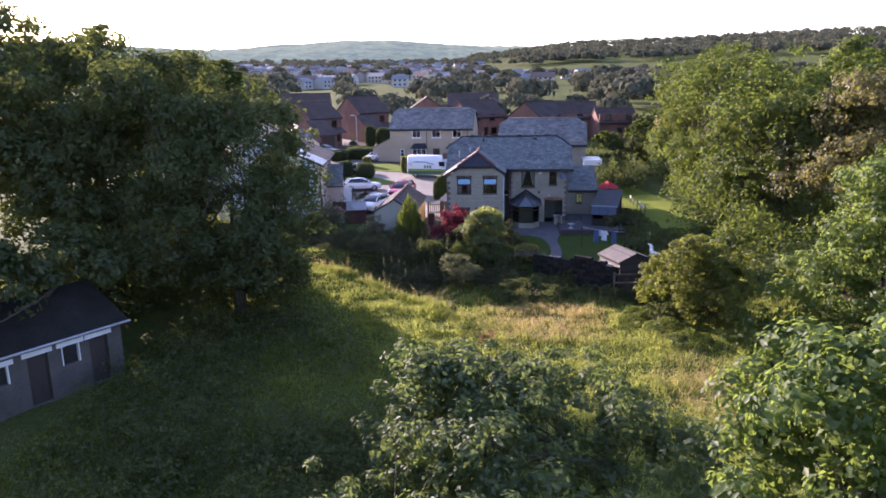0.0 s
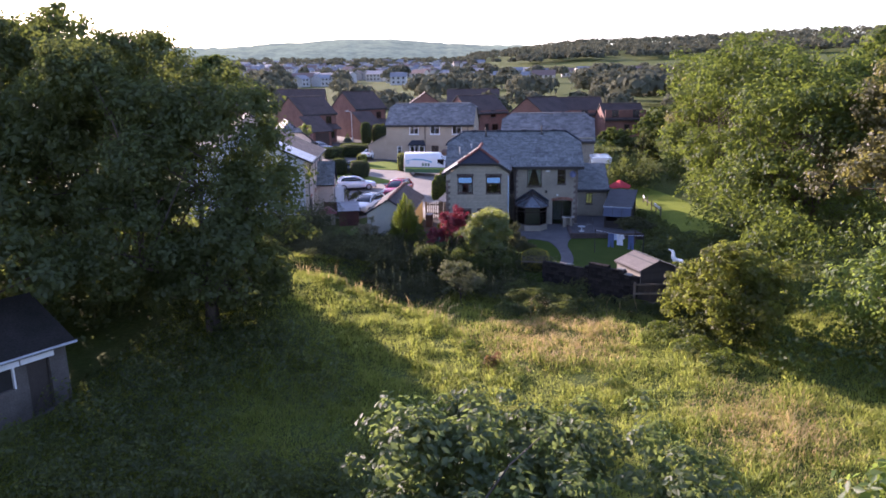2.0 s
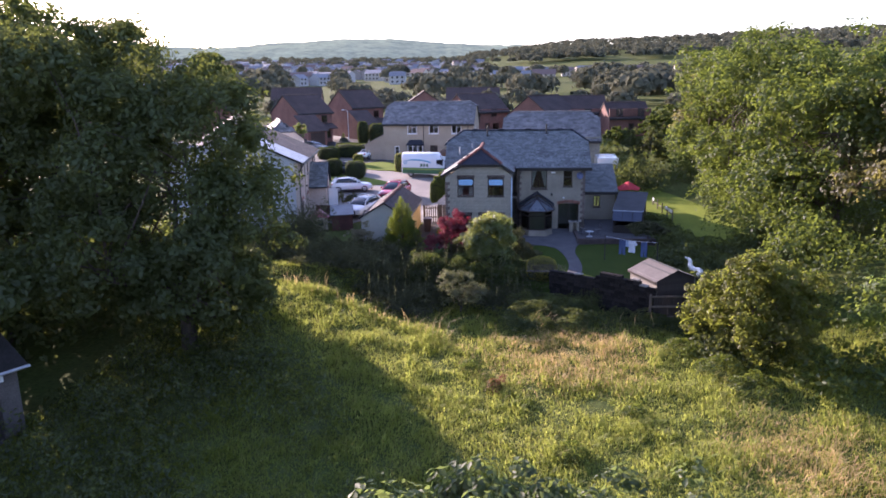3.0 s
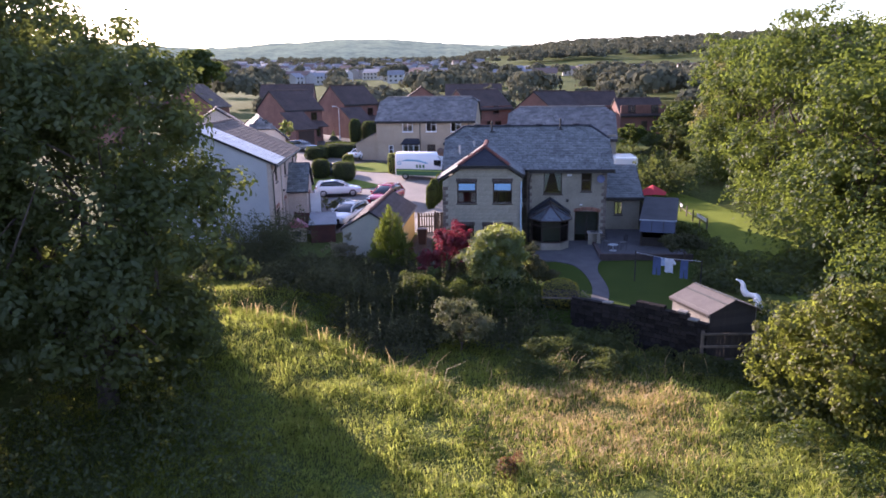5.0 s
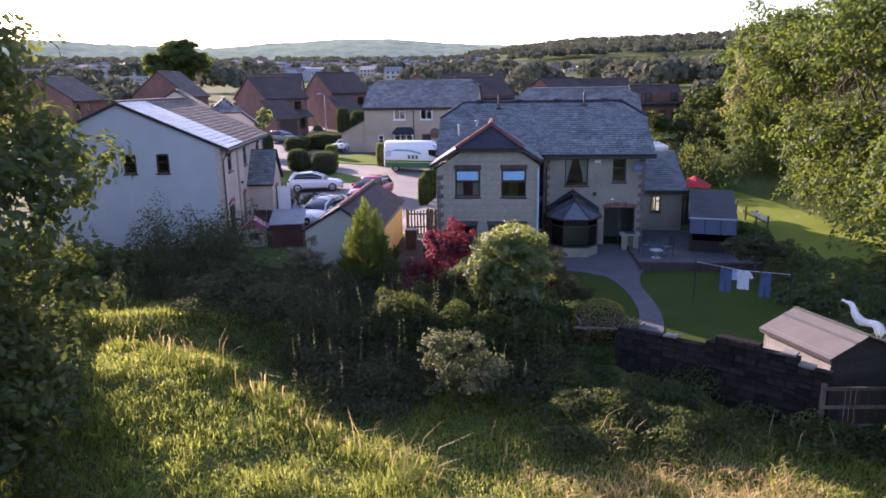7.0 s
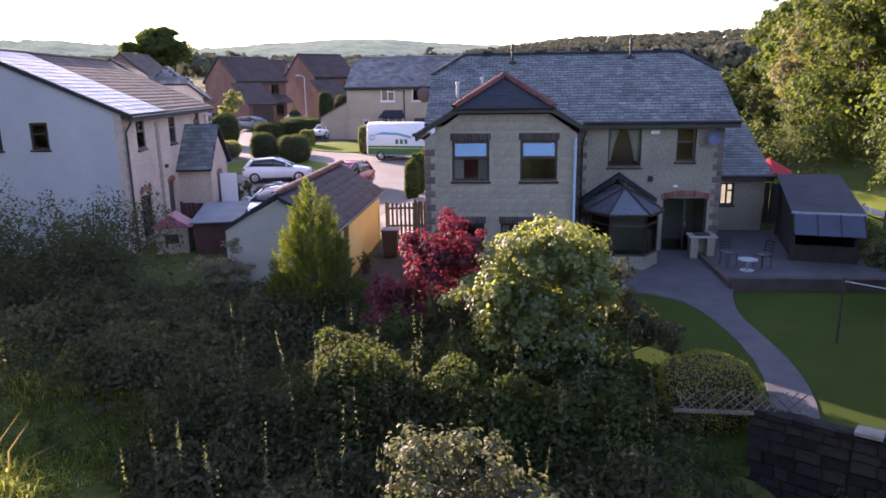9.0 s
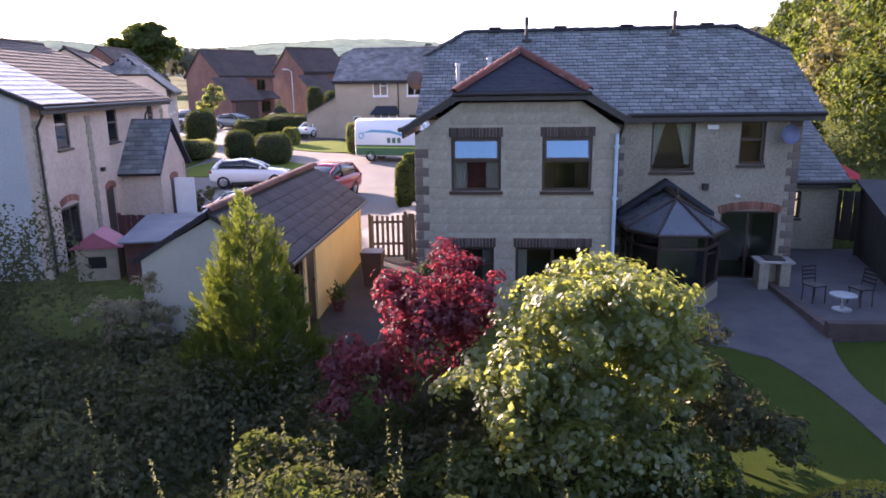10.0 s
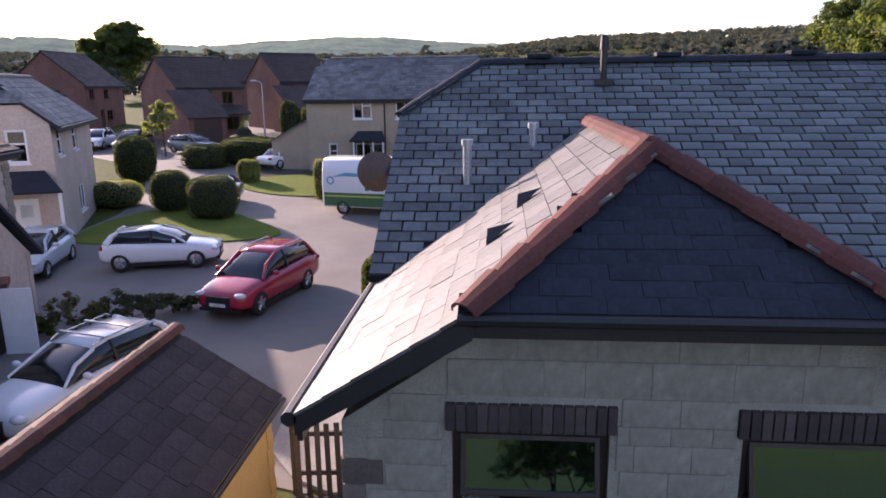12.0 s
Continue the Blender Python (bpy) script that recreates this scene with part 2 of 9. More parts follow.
LEAF_HEDGE = leaf_mat("leaf_hedge", (0.028, 0.045, 0.015), (0.06, 0.078, 0.025), (0.22, 0.28, 0.05), trans=0.3, gloss=0.015)
# Distant leaves paled and greyed: haze put into the leaf colour.
LEAF_FAR_HAZE = leaf_mat("leaf_far_haze", (0.078, 0.085, 0.063), (0.125, 0.125, 0.089), (0.194, 0.200, 0.126), trans=0.2, gloss=0.0)
LEAF_SHRUB = leaf_mat("leaf_shrub", (0.042, 0.05, 0.026), (0.078, 0.08, 0.042), (0.18, 0.2, 0.07), trans=0.3, gloss=0.012)
GRASS_G = leaf_mat("grass_green", (0.068, 0.108, 0.023), (0.16, 0.185, 0.043), (0.66, 0.73, 0.14), trans=0.52, gloss=0.012)
GRASS_D = leaf_mat("grass_dry", (0.33, 0.235, 0.105), (0.44, 0.32, 0.15), (0.78, 0.58, 0.25), trans=0.5, gloss=0.02)

# ---- building helpers ----
FRAME_OF = {}


def thing(name, label, category, m=None, group="", kind=""):
    """A top-level Empty that parents its parts, at the pose m."""
    ob = new(name)
    ob.matrix_basis = m or Matrix()
    FRAME_OF[ob] = ob.matrix_basis.copy()
    return tagged(ob, label, category, group, kind)


def finish(bm, name, material, smooth=False):
    me = bpy.data.meshes.new(name)
    bmesh.ops.recalc_face_normals(bm, faces=bm.faces[:])
    bm.to_mesh(me)
    bm.free()
    for m in (material if isinstance(material, (list, tuple)) else [material]):
        me.materials.append(m)
    if smooth:
        me.polygons.foreach_set("use_smooth", [True] * len(me.polygons))
    return me


def part(name, bm, material, parent, label="", smooth=False):
    """Links a bmesh, in the frame of its thing, as one mesh object under a thing or a part."""
    ob = new(name, finish(bm, name, material, smooth))
    ob.parent = parent
    if label:
        ob["label"] = label
    return ob


def setting(name, bm, material, label, category, smooth=False, kind="structure"):
    ob = new(name, finish(bm, name, material, smooth))
    return tagged(ob, label, category, "", kind)


def piece(name, me, parent, m):
    ob = new(name, me)
    ob.parent = parent
    ob.matrix_basis = m
    return ob


def box(bm, x0, x1, y0, y1, z0, z1, m=None, bevel=0.0):
    r = bmesh.ops.create_cube(bm, size=1.0)
    vs = r["verts"]
    t = Matrix.Translation(((x0 + x1) / 2, (y0 + y1) / 2, (z0 + z1) / 2)) @ Matrix.Diagonal((abs(x1 - x0), abs(y1 - y0), abs(z1 - z0), 1))
    bmesh.ops.transform(bm, matrix=(m @ t) if m else t, verts=vs)
    if bevel:
        es = list({e for v in vs for e in v.link_edges})
        bmesh.ops.bevel(bm, geom=es, offset=bevel, segments=2, affect="EDGES", profile=0.6)
    return bm


def boxbm(*a, **k):
    return box(bmesh.new(), *a, **k)


def prism(bm, poly, d0, d1, axis="y", m=None):
    """Extrudes a polygon of (u, w) along an axis: x: (y, z), y: (x, z), z: (x, y)."""
    def at(u, w, d):
        v = Vector((d, u, w)) if axis == "x" else Vector((u, d, w)) if axis == "y" else Vector((u, w, d))
        return (m @ v) if m else v
    a = [bm.verts.new(at(u, w, d0)) for u, w in poly]
    b = [bm.verts.new(at(u, w, d1)) for u, w in poly]
    n = len(poly)
    bm.faces.new(a)
    bm.faces.new(b[::-1])
    for i in range(n):
        bm.faces.new((a[i], b[i], b[(i + 1) % n], a[(i + 1) % n]))
    return bm


def tube(bm, pts, radii, seg=8, caps=True):
    rings = []
    pts = [Vector(p) for p in pts]
    for i, p in enumerate(pts):
        d = (pts[min(i + 1, len(pts) - 1)] - pts[max(i - 1, 0)]).normalized()
        s = d.cross(Vector((0.31, 0.17, 0.93)))
        s = s.normalized() if s.length > 1e-3 else Vector((1, 0, 0))
        u = d.cross(s)
        r = radii[i] if isinstance(radii, (list, tuple)) else radii
        rings.append([bm.verts.new(p + (s * math.cos(2 * math.pi * k / seg) + u * math.sin(2 * math.pi * k / seg)) * r) for k in range(seg)])
    for a, b in zip(rings, rings[1:]):
        for k in range(seg):
            bm.faces.new((a[k], a[(k + 1) % seg], b[(k + 1) % seg], b[k]))
    if caps:
        bm.faces.new(rings[0])
        bm.faces.new(rings[-1][::-1])
    return bm


def slab(bm, corners, thick):
    """A thick plate on a planar polygon, thickness against its upward normal."""
    c = [Vector(p) for p in corners]
    n = (c[1] - c[0]).cross(c[2] - c[0]).normalized()
    if n.z < 0:
        n = -n
    a = [bm.verts.new(p) for p in c]
    b = [bm.verts.new(p - n * thick) for p in c]
    bm.faces.new(a)
    bm.faces.new(b[::-1])
    k = len(c)
    for i in range(k):
        bm.faces.new((a[i], b[i], b[(i + 1) % k], a[(i + 1) % k]))
    return bm


def wall_bm(bm, m, length, z0, z1, th, ops):
    """A wall along local x from 0 to length, face at y = 0, thickness towards +y, with openings (u0, u1, w0, w1) right through."""
    us = sorted({0.0, length, *[o[0] for o in ops], *[o[1] for o in ops]})
    ws = sorted({z0, z1, *[o[2] for o in ops], *[o[3] for o in ops]})
    nu, nw = len(us) - 1, len(ws) - 1

    def solid(i, j):
        if not (0 <= i < nu and 0 <= j < nw):
            return False
        u, w = (us[i] + us[i + 1]) / 2, (ws[j] + ws[j + 1]) / 2
        return not any(o[0] < u < o[1] and o[2] < w < o[3] for o in ops)
    V = {}

    def v(i, j, k):
        if (i, j, k) not in V:
            V[i, j, k] = bm.verts.new(m @ Vector((us[i], th * k, ws[j])))
        return V[i, j, k]
    for i in range(nu):
        for j in range(nw):
            if not solid(i, j):
                continue
            bm.faces.new((v(i, j, 0), v(i + 1, j, 0), v(i + 1, j + 1, 0), v(i, j + 1, 0)))
            bm.faces.new((v(i, j, 1), v(i, j + 1, 1), v(i + 1, j + 1, 1), v(i + 1, j, 1)))
            for di, dj, e in ((-1, 0, ((0, 0), (0, 1))), (1, 0, ((1, 0), (1, 1))), (0, -1, ((0, 0), (1, 0))), (0, 1, ((0, 1), (1, 1)))):
                if not solid(i + di, j + dj):
                    (a, b), (c, d) = e
                    bm.faces.new((v(i + a, j + b, 0), v(i + c, j + d, 0), v(i + c, j + d, 1), v(i + a, j + b, 1)))
    return bm


def window_part(parent, m, w, h, frame_mat=None, bars="mid", t=0.065, depth=0.07, recess=0.09, sill=True, glass=None, name="window", vent_open=0.0, split=0.58):
    """A framed window in the opening w x h whose lower left corner is the pose m (face at y = 0, inward +y)."""
    fm = frame_mat or FRAME_D
    bm = bmesh.new()
    y0, y1 = recess, recess + depth
    box(bm, 0.003, t, y0, y1, 0.003, h - 0.003, m)
    box(bm, w - t, w - 0.003, y0, y1, 0.003, h - 0.003, m)
    box(bm, t, w - t, y0, y1, 0.003, t, m)
    box(bm, t, w - t, y0, y1, h - t, h - 0.003, m)
    cells = [(t, w - t, t, h - t)]
    if bars == "mid":
        zm = h * split
        box(bm, t, w - t, y0 - 0.006, y1 - 0.004, zm - 0.035, zm + 0.035, m)
        cells = [(t, w - t, t, zm - 0.035), (t, w - t, zm + 0.035, h - t)]
    elif bars == "cross":
        box(bm, w / 2 - 0.03, w / 2 + 0.03, y0 - 0.006, y1 - 0.004, t, h - t, m)
        zm = h * 0.66
        cells = [(t, w / 2 - 0.03, t, h - t), (w / 2 + 0.03, w - t, t, zm - 0.03), (w / 2 + 0.03, w - t, zm + 0.03, h - t)]
        box(bm, w / 2 + 0.03, w - t, y0 - 0.004, y1 - 0.006, zm - 0.03, zm + 0.03, m)
    elif bars == "two":
        box(bm, w / 2 - 0.035, w / 2 + 0.035, y0 - 0.006, y1 - 0.004, t, h - t, m)
        cells = [(t, w / 2 - 0.035, t, h - t), (w / 2 + 0.035, w - t, t, h - t)]
    win = part(name, bm, fm, parent)
    for i, (a, b, c, d) in enumerate(cells):
        mm = m
        if vent_open and i == len(cells) - 1:
            mm = m @ Matrix.Translation((0, y0 - 0.012, d)) @ Matrix.Rotation(radians(-vent_open), 4, "X") @ Matrix.Translation((0, -y0, -d))
            sash = bmesh.new()
            for q in ((a, a + 0.035, c, d), (b - 0.035, b, c, d), (a + 0.035, b - 0.035, c, c + 0.035), (a + 0.035, b - 0.035, d - 0.035, d)):
                box(sash, q[0], q[1], y0, y0 + 0.035, q[2], q[3], mm)
            part("sash", sash, fm, win)
            a, b, c, d = a + 0.03, b - 0.03, c + 0.03, d - 0.03
        pane = part("pane", boxbm(a, b, y0 + 0.02, y0 + 0.026, c, d, mm), glass or (GLASS_SKY if mm is not m else GLASS), win)
        pane.visible_shadow = False
    if sill:
        part("sill", boxbm(-0.05, w + 0.05, -0.07, recess + 0.02, -0.075, -0.002, m, bevel=0.008), fm, win)
    return win


def from_arrays(name, verts, faces_v, nper, material):
    """Mesh from numpy arrays: verts n x 3, faces flat indices, nper corners each."""
    me = bpy.data.meshes.new(name)
    nf = len(faces_v) // nper
    me.vertices.add(len(verts))
    me.vertices.foreach_set("co", np.asarray(verts, dtype=np.float32).ravel())
    me.loops.add(len(faces_v))
    me.loops.foreach_set("vertex_index", np.asarray(faces_v, dtype=np.int32))
    me.polygons.add(nf)
    me.polygons.foreach_set("loop_start", np.arange(0, nf * nper, nper, dtype=np.int32))
    me.polygons.foreach_set("loop_total", np.full(nf, nper, dtype=np.int32))
    me.update(calc_edges=True)
    for m in (material if isinstance(material, (list, tuple)) else [material]):
        me.materials.append(m)
    return me

# ---- ground ----
HY = (-60, 0, 20, 36, 44, 46.2, 47, 57, 62, 70, 76, 100, 115, 150, 200)
HZ = (-3, -2.4, -2.0, -1.6, -1.45, -1.4, -0.45, -0.1, 0.0, 0.35, 0.5, 1.5, 2.2, 3.2, 4.4)


def ground_z(x, y):
    """Height of the land, for numbers or arrays."""
    x, y = np.asarray(x, dtype=float), np.asarray(y, dtype=float)
    z = np.interp(y + 2.6 * np.clip((x - 1.8) / 4.2, 0, 1) * np.exp(-((y - 46) / 6.0) ** 2), HY, HZ)
    z = z + 1.35 * np.exp(-(((x + 14) / 5.5) ** 2 + ((y - 44) / 5.0) ** 2))
    z = z + 0.5 * np.exp(-(((x + 9) / 4.0) ** 2 + ((y - 36) / 6.0) ** 2))
    z = z + 0.9 * np.clip((x - 13) / 12, 0, 1) * np.clip((y - 20) / 20, 0, 1)
    r = np.hypot(x, y)
    a = np.degrees(np.arctan2(x, np.maximum(y, 1e-3)))
    right = np.clip((a + 6) / 14, 0, 1)
    right = right * right * (3 - 2 * right)
    zl = np.interp(r, (200, 320, 700, 1500, 3300), (4.4, 8, 21, 58, 70))
    zr = np.interp(r, (200, 320, 620, 800, 1500, 3300), (4.4, 8, 17, 32, 86, 90))
    zr = zr + np.clip((a - 4) / 16, 0, 1.2) * np.interp(r, (700, 1500, 3300), (0, 4, 4))
    far = zl * (1 - right) + zr * right
    far = far + 1.5 * np.sin(x * 0.011 + 1) * np.cos(y * 0.013) * np.clip((r - 250) / 400, 0, 1)
    k = np.clip((r - 170) / 60, 0, 1)
    return z * (1 - k) + far * k


def steps(near0, near1, fine, far, grow=1.16):
    out = list(np.arange(near0, near1 + 1e-6, fine))
    d = fine
    while out[-1] < far:
        d *= grow
        out.append(out[-1] + d)
    return out


def ground_sheet():
    xp = steps(0, 34, 0.75, 3300)
    xs = np.array([-v for v in xp[:0:-1]] + xp)
    yp = steps(-20, 84, 0.75, 3300)
    yn = [-20 - v for v in steps(0, 1, 1.0, 900)[1:]][::-1]
    ys = np.array(yn + yp)
    X, Y = np.meshgrid(xs, ys)
    Z = ground_z(X, Y)
    near = (np.abs(X) < 30) & (Y > 0) & (Y < 46)
    bumpy = np.array([noise.noise((px * 0.5, py * 0.5, 0)) for px, py in zip(X[near], Y[near])]) * 0.14
    Z[near] += bumpy
    v = np.stack([X.ravel(), Y.ravel(), Z.ravel()], 1)
    nx = len(xs)
    j, i = np.meshgrid(np.arange(len(ys) - 1), np.arange(nx - 1), indexing="ij")
    q = (j * nx + i).ravel()
    f = np.stack([q, q + 1, q + nx + 1, q + nx], 1).ravel()
    me = from_arrays("ground", v, f, 4, SOIL)
    me.polygons.foreach_set("use_smooth", [True] * len(me.polygons))
    return tagged(new("ground", me), "rough grassy ground rising gently towards far hills", "ground", "", "structure")


ground_sheet()


def smooth_poly(poly, rounds=2):
    for _ in range(rounds):
        out = []
        for i in range(len(poly)):
            a, b = poly[i], poly[(i + 1) % len(poly)]
            out += [(a[0] * 0.75 + b[0] * 0.25, a[1] * 0.75 + b[1] * 0.25), (a[0] * 0.25 + b[0] * 0.75, a[1] * 0.25 + b[1] * 0.75)]
        poly = out
    return poly


def patch(name, poly, lift, material, label, category, skirt=0.1, rounds=2, kind="structure", fine=1.5):
    """A sheet of surface on the land inside a smoothed outline, with a real edge of its own thickness."""
    poly = smooth_poly(poly, rounds)
    bm = bmesh.new()
    top = [bm.verts.new((x, y, float(ground_z(x, y)) + lift)) for x, y in poly]
    bot = [bm.verts.new((x, y, float(ground_z(x, y)) + lift - skirt)) for x, y in poly]
    f = bm.faces.new(top)
    n = len(poly)
    for i in range(n):
        bm.faces.new((top[i], bot[i], bot[(i + 1) % n], top[(i + 1) % n]))
    xs0, xs1 = min(p[0] for p in poly), max(p[0] for p in poly)
    ys0, ys1 = min(p[1] for p in poly), max(p[1] for p in poly)
    bmesh.ops.triangulate(bm, faces=[f])
    for c in np.arange(math.floor(ys0) + fine / 2, ys1, fine):
        bmesh.ops.bisect_plane(bm, geom=bm.verts[:] + bm.edges[:] + bm.faces[:], plane_co=(0, c, 0), plane_no=(0, 1, 0))
    for c in np.arange(math.floor(xs0) + fine / 2, xs1, fine * 2):
        bmesh.ops.bisect_plane(bm, geom=bm.verts[:] + bm.edges[:] + bm.faces[:], plane_co=(c, 0, 0), plane_no=(1, 0, 0))
    for v in bm.verts:
        if v not in bot and v.is_valid:
            up = any(abs(fc.normal.z) > 0.5 for fc in v.link_faces)
            if up:
                v.co.z = float(ground_z(v.co.x, v.co.y)) + lift
    return setting(name, bm, material, label, category, kind=kind)


# cul-de-sac of the estate, its verges and drives
patch("pavement", [(-7.2, 62.6), (-5.4, 62.8), (-5.6, 70), (-6.4, 74), (-7.6, 69), (-8.6, 64.4)], 0.09, KERB, "pale concrete kerb edging beside the house", "pavement", skirt=0.2, rounds=1)
patch("road", [(-6.6, 62.5), (-6.2, 70), (-6.4, 80), (-6.0, 90), (-11.5, 86.6), (-13.6, 88.2), (-17.6, 89.6), (-20.1, 93.7), (-21.5, 100), (-23, 105), (-30, 107), (-46, 110), (-46, 121), (-33, 117), (-25, 122), (-20, 150), (-26, 150), (-32, 122), (-40, 124), (-46, 118), (-60, 119), (-60, 109), (-40, 107),
               (-29, 99), (-25.5, 93), (-22.5, 86), (-22.5, 79.0), (-21, 76), (-20, 70), (-18.2, 64.5), (-15, 62), (-12.6, 62.4), (-12, 66), (-9, 63.2)], 0.03, ASPHALT, "pale worn asphalt of a cul-de-sac and its drives", "road", rounds=1)
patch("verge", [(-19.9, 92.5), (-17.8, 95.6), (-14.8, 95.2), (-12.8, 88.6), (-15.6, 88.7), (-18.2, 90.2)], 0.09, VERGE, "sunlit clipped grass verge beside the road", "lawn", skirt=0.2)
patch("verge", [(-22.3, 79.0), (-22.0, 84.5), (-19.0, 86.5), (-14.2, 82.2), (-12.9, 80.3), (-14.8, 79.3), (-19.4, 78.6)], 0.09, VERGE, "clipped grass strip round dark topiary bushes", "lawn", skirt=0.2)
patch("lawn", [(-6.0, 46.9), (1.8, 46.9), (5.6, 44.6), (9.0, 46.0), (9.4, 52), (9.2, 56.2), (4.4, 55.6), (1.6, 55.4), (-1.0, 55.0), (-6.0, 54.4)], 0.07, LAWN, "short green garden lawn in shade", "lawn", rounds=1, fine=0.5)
patch("pavement", [(0.3, 55.9), (2.4, 55.0), (2.9, 53.7), (3.15, 51.9), (3.15, 50.2), (2.8, 48.5), (2.5, 47.6), (3.4, 47.6), (3.75, 48.8), (3.95, 50.2), (3.9, 51.9), (3.75, 53.6), (4.1, 55.4), (4.6, 56.4), (5.0, 60.4), (0.3, 60.4)], 0.1, PAVING, "grey concrete patio and winding garden path", "path", rounds=1)
# Field grass brightened in colour for sun shining through the blades.
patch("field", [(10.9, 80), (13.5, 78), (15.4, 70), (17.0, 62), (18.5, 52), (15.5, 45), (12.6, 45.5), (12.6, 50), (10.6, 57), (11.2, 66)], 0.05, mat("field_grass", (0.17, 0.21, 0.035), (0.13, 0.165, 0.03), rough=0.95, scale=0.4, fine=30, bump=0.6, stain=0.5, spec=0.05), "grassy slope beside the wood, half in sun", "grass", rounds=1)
patch("side_path", [(-7.5, 54.2), (-5.2, 54.6), (-5.15, 60), (-5.15, 62.6), (-7.4, 62.6), (-7.55, 58)], 0.05, mat("dark_gravel", (0.055, 0.044, 0.04), (0.035, 0.03, 0.028), rough=0.95, scale=2, fine=40, bump=0.5), "dark gravel path between garage and house", "path", rounds=0)

# distant hills behind the valley
def far_hill():
    bm = bmesh.new()
    prev = None
    for i in range(421):
        a = -62 + i * 0.3
        el = np.interp(a, (-62, -40, -33, -30.6, -28, -24, -20.6, -18.4, -16.5, -13.3, -9, -5, -2, 6, 64), (3.1, 3.3, 3.36, 3.2, 3.08, 2.9, 2.98, 3.26, 3.28, 3.54, 3.52, 3.18, 3.0, 2.8, 2.6))
        wooded = np.interp(a, (-62, -21, -18, -8, -4, 64), (1.0, 1.0, 0.25, 0.2, 0.6, 0.6))
        el += 0.04 * noise.noise((a * 0.9, 0, 0)) + wooded * (0.09 * noise.noise((a * 1.7, 5, 0)) + 0.07 * noise.noise((a * 4.1, 9, 0)))
        ring = []
        for r, f in ((3250, 0.0), (3450, 0.25), (3600, 0.45), (3800, 0.65), (4000, 0.8), (4200, 0.93), (4400, 1.0), (4600, 0.9)):
            top = 11.8 + 4400 * math.tan(radians(el))
            z = 40 + (top - 40) * f + 9 * (1 - f) * noise.noise((a * 0.6, r * 0.002, 3)) + wooded * 7 * noise.noise((a * 2.6, r * 0.011, 7))
            ring.append(bm.verts.new((r * math.sin(radians(a)), r * math.cos(radians(a)), z)))
        if prev:
            for k in range(len(ring) - 1):
                bm.faces.new((prev[k], ring[k], ring[k + 1], prev[k + 1]))
        prev = ring
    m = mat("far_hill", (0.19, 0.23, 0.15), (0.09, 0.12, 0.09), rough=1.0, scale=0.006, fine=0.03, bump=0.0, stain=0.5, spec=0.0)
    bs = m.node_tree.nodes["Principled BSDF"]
    # Emission lays the pale blue-green of distance haze over the hills.
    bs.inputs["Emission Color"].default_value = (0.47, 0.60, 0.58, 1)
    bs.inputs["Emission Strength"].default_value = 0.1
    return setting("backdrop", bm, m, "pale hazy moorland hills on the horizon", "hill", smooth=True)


far_hill()

# ---- roofs and walls in pieces ----
def tile_frames(o, u, s, ulen, slen, wid, gauge, keep, seed=1, lift=0.016, tilt=2.6, vary=0.16, rough=0.006):
    """Poses of slates laid in broken bond from the eave corner o, along u and up s."""
    rng = random.Random(seed)
    o, u, s = Vector(o), Vector(u).normalized(), Vector(s).normalized()
    n = u.cross(s)
    if n.z < 0:
        o, u, n = o + u * ulen, -u, -n
    out = []
    for r in range(int(slen / gauge) + 1):
        x = -wid * (0.5 if r % 2 else 0.0)
        while x < ulen:
            w = wid * (1 + vary * (rng.random() - 0.5))
            x0, x1 = max(0.0, x), min(ulen, x + w)
            full, w = w, x1 - x0
            cu, cs = (x0 + x1) / 2, r * gauge + gauge * 0.5
            if w > 0.06 and cs < slen and keep(o + u * cu + s * cs):
                p = o + u * cu + s * cs + n * (lift + rough * rng.random())
                m = Matrix((u, s, n)).transposed().to_4x4()
                m.translation = p
                m = m @ Matrix.Rotation(radians(-tilt + rng.uniform(-0.7, 0.7)), 4, "X") @ Matrix.Rotation(radians(rng.uniform(-0.8, 0.8)), 4, "Z") @ Matrix.Diagonal((w / wid, 1, 1, 1))
                out.append(m)
            x += full
    return out


def slate_mesh(name, wid, length, thick, material, gap=0.009):
    bm = boxbm(-wid / 2 + gap, wid / 2 - gap, -length * 0.5, length * 0.5, -thick / 2, thick / 2)
    return finish(bm, name, material)


CUBE = np.array([(x, y, z) for x in (-0.5, 0.5) for y in (-0.5, 0.5) for z in (-0.5, 0.5)])
CUBE_F = np.array([0, 1, 3, 2, 4, 6, 7, 5, 0, 4, 5, 1, 2, 3, 7, 6, 0, 2, 6, 4, 1, 5, 7, 3])


def joined_boxes(name, mats, size, material, parent=None):
    """Many equal boxes at the poses mats in one mesh, each an island."""
    V = []
    for m in mats:
        a = np.array(m)
        V.append((CUBE * np.array(size)) @ a[:3, :3].T + a[:3, 3])
    v = np.concatenate(V)
    f = (np.arange(len(mats))[:, None] * 8 + CUBE_F[None]).ravel()
    me = from_arrays(name, v, f, 4, material)
    me.polygons.foreach_set("use_smooth", [False] * len(me.polygons))
    ob = new(name, me)
    if parent:
        ob.parent = parent
    return ob


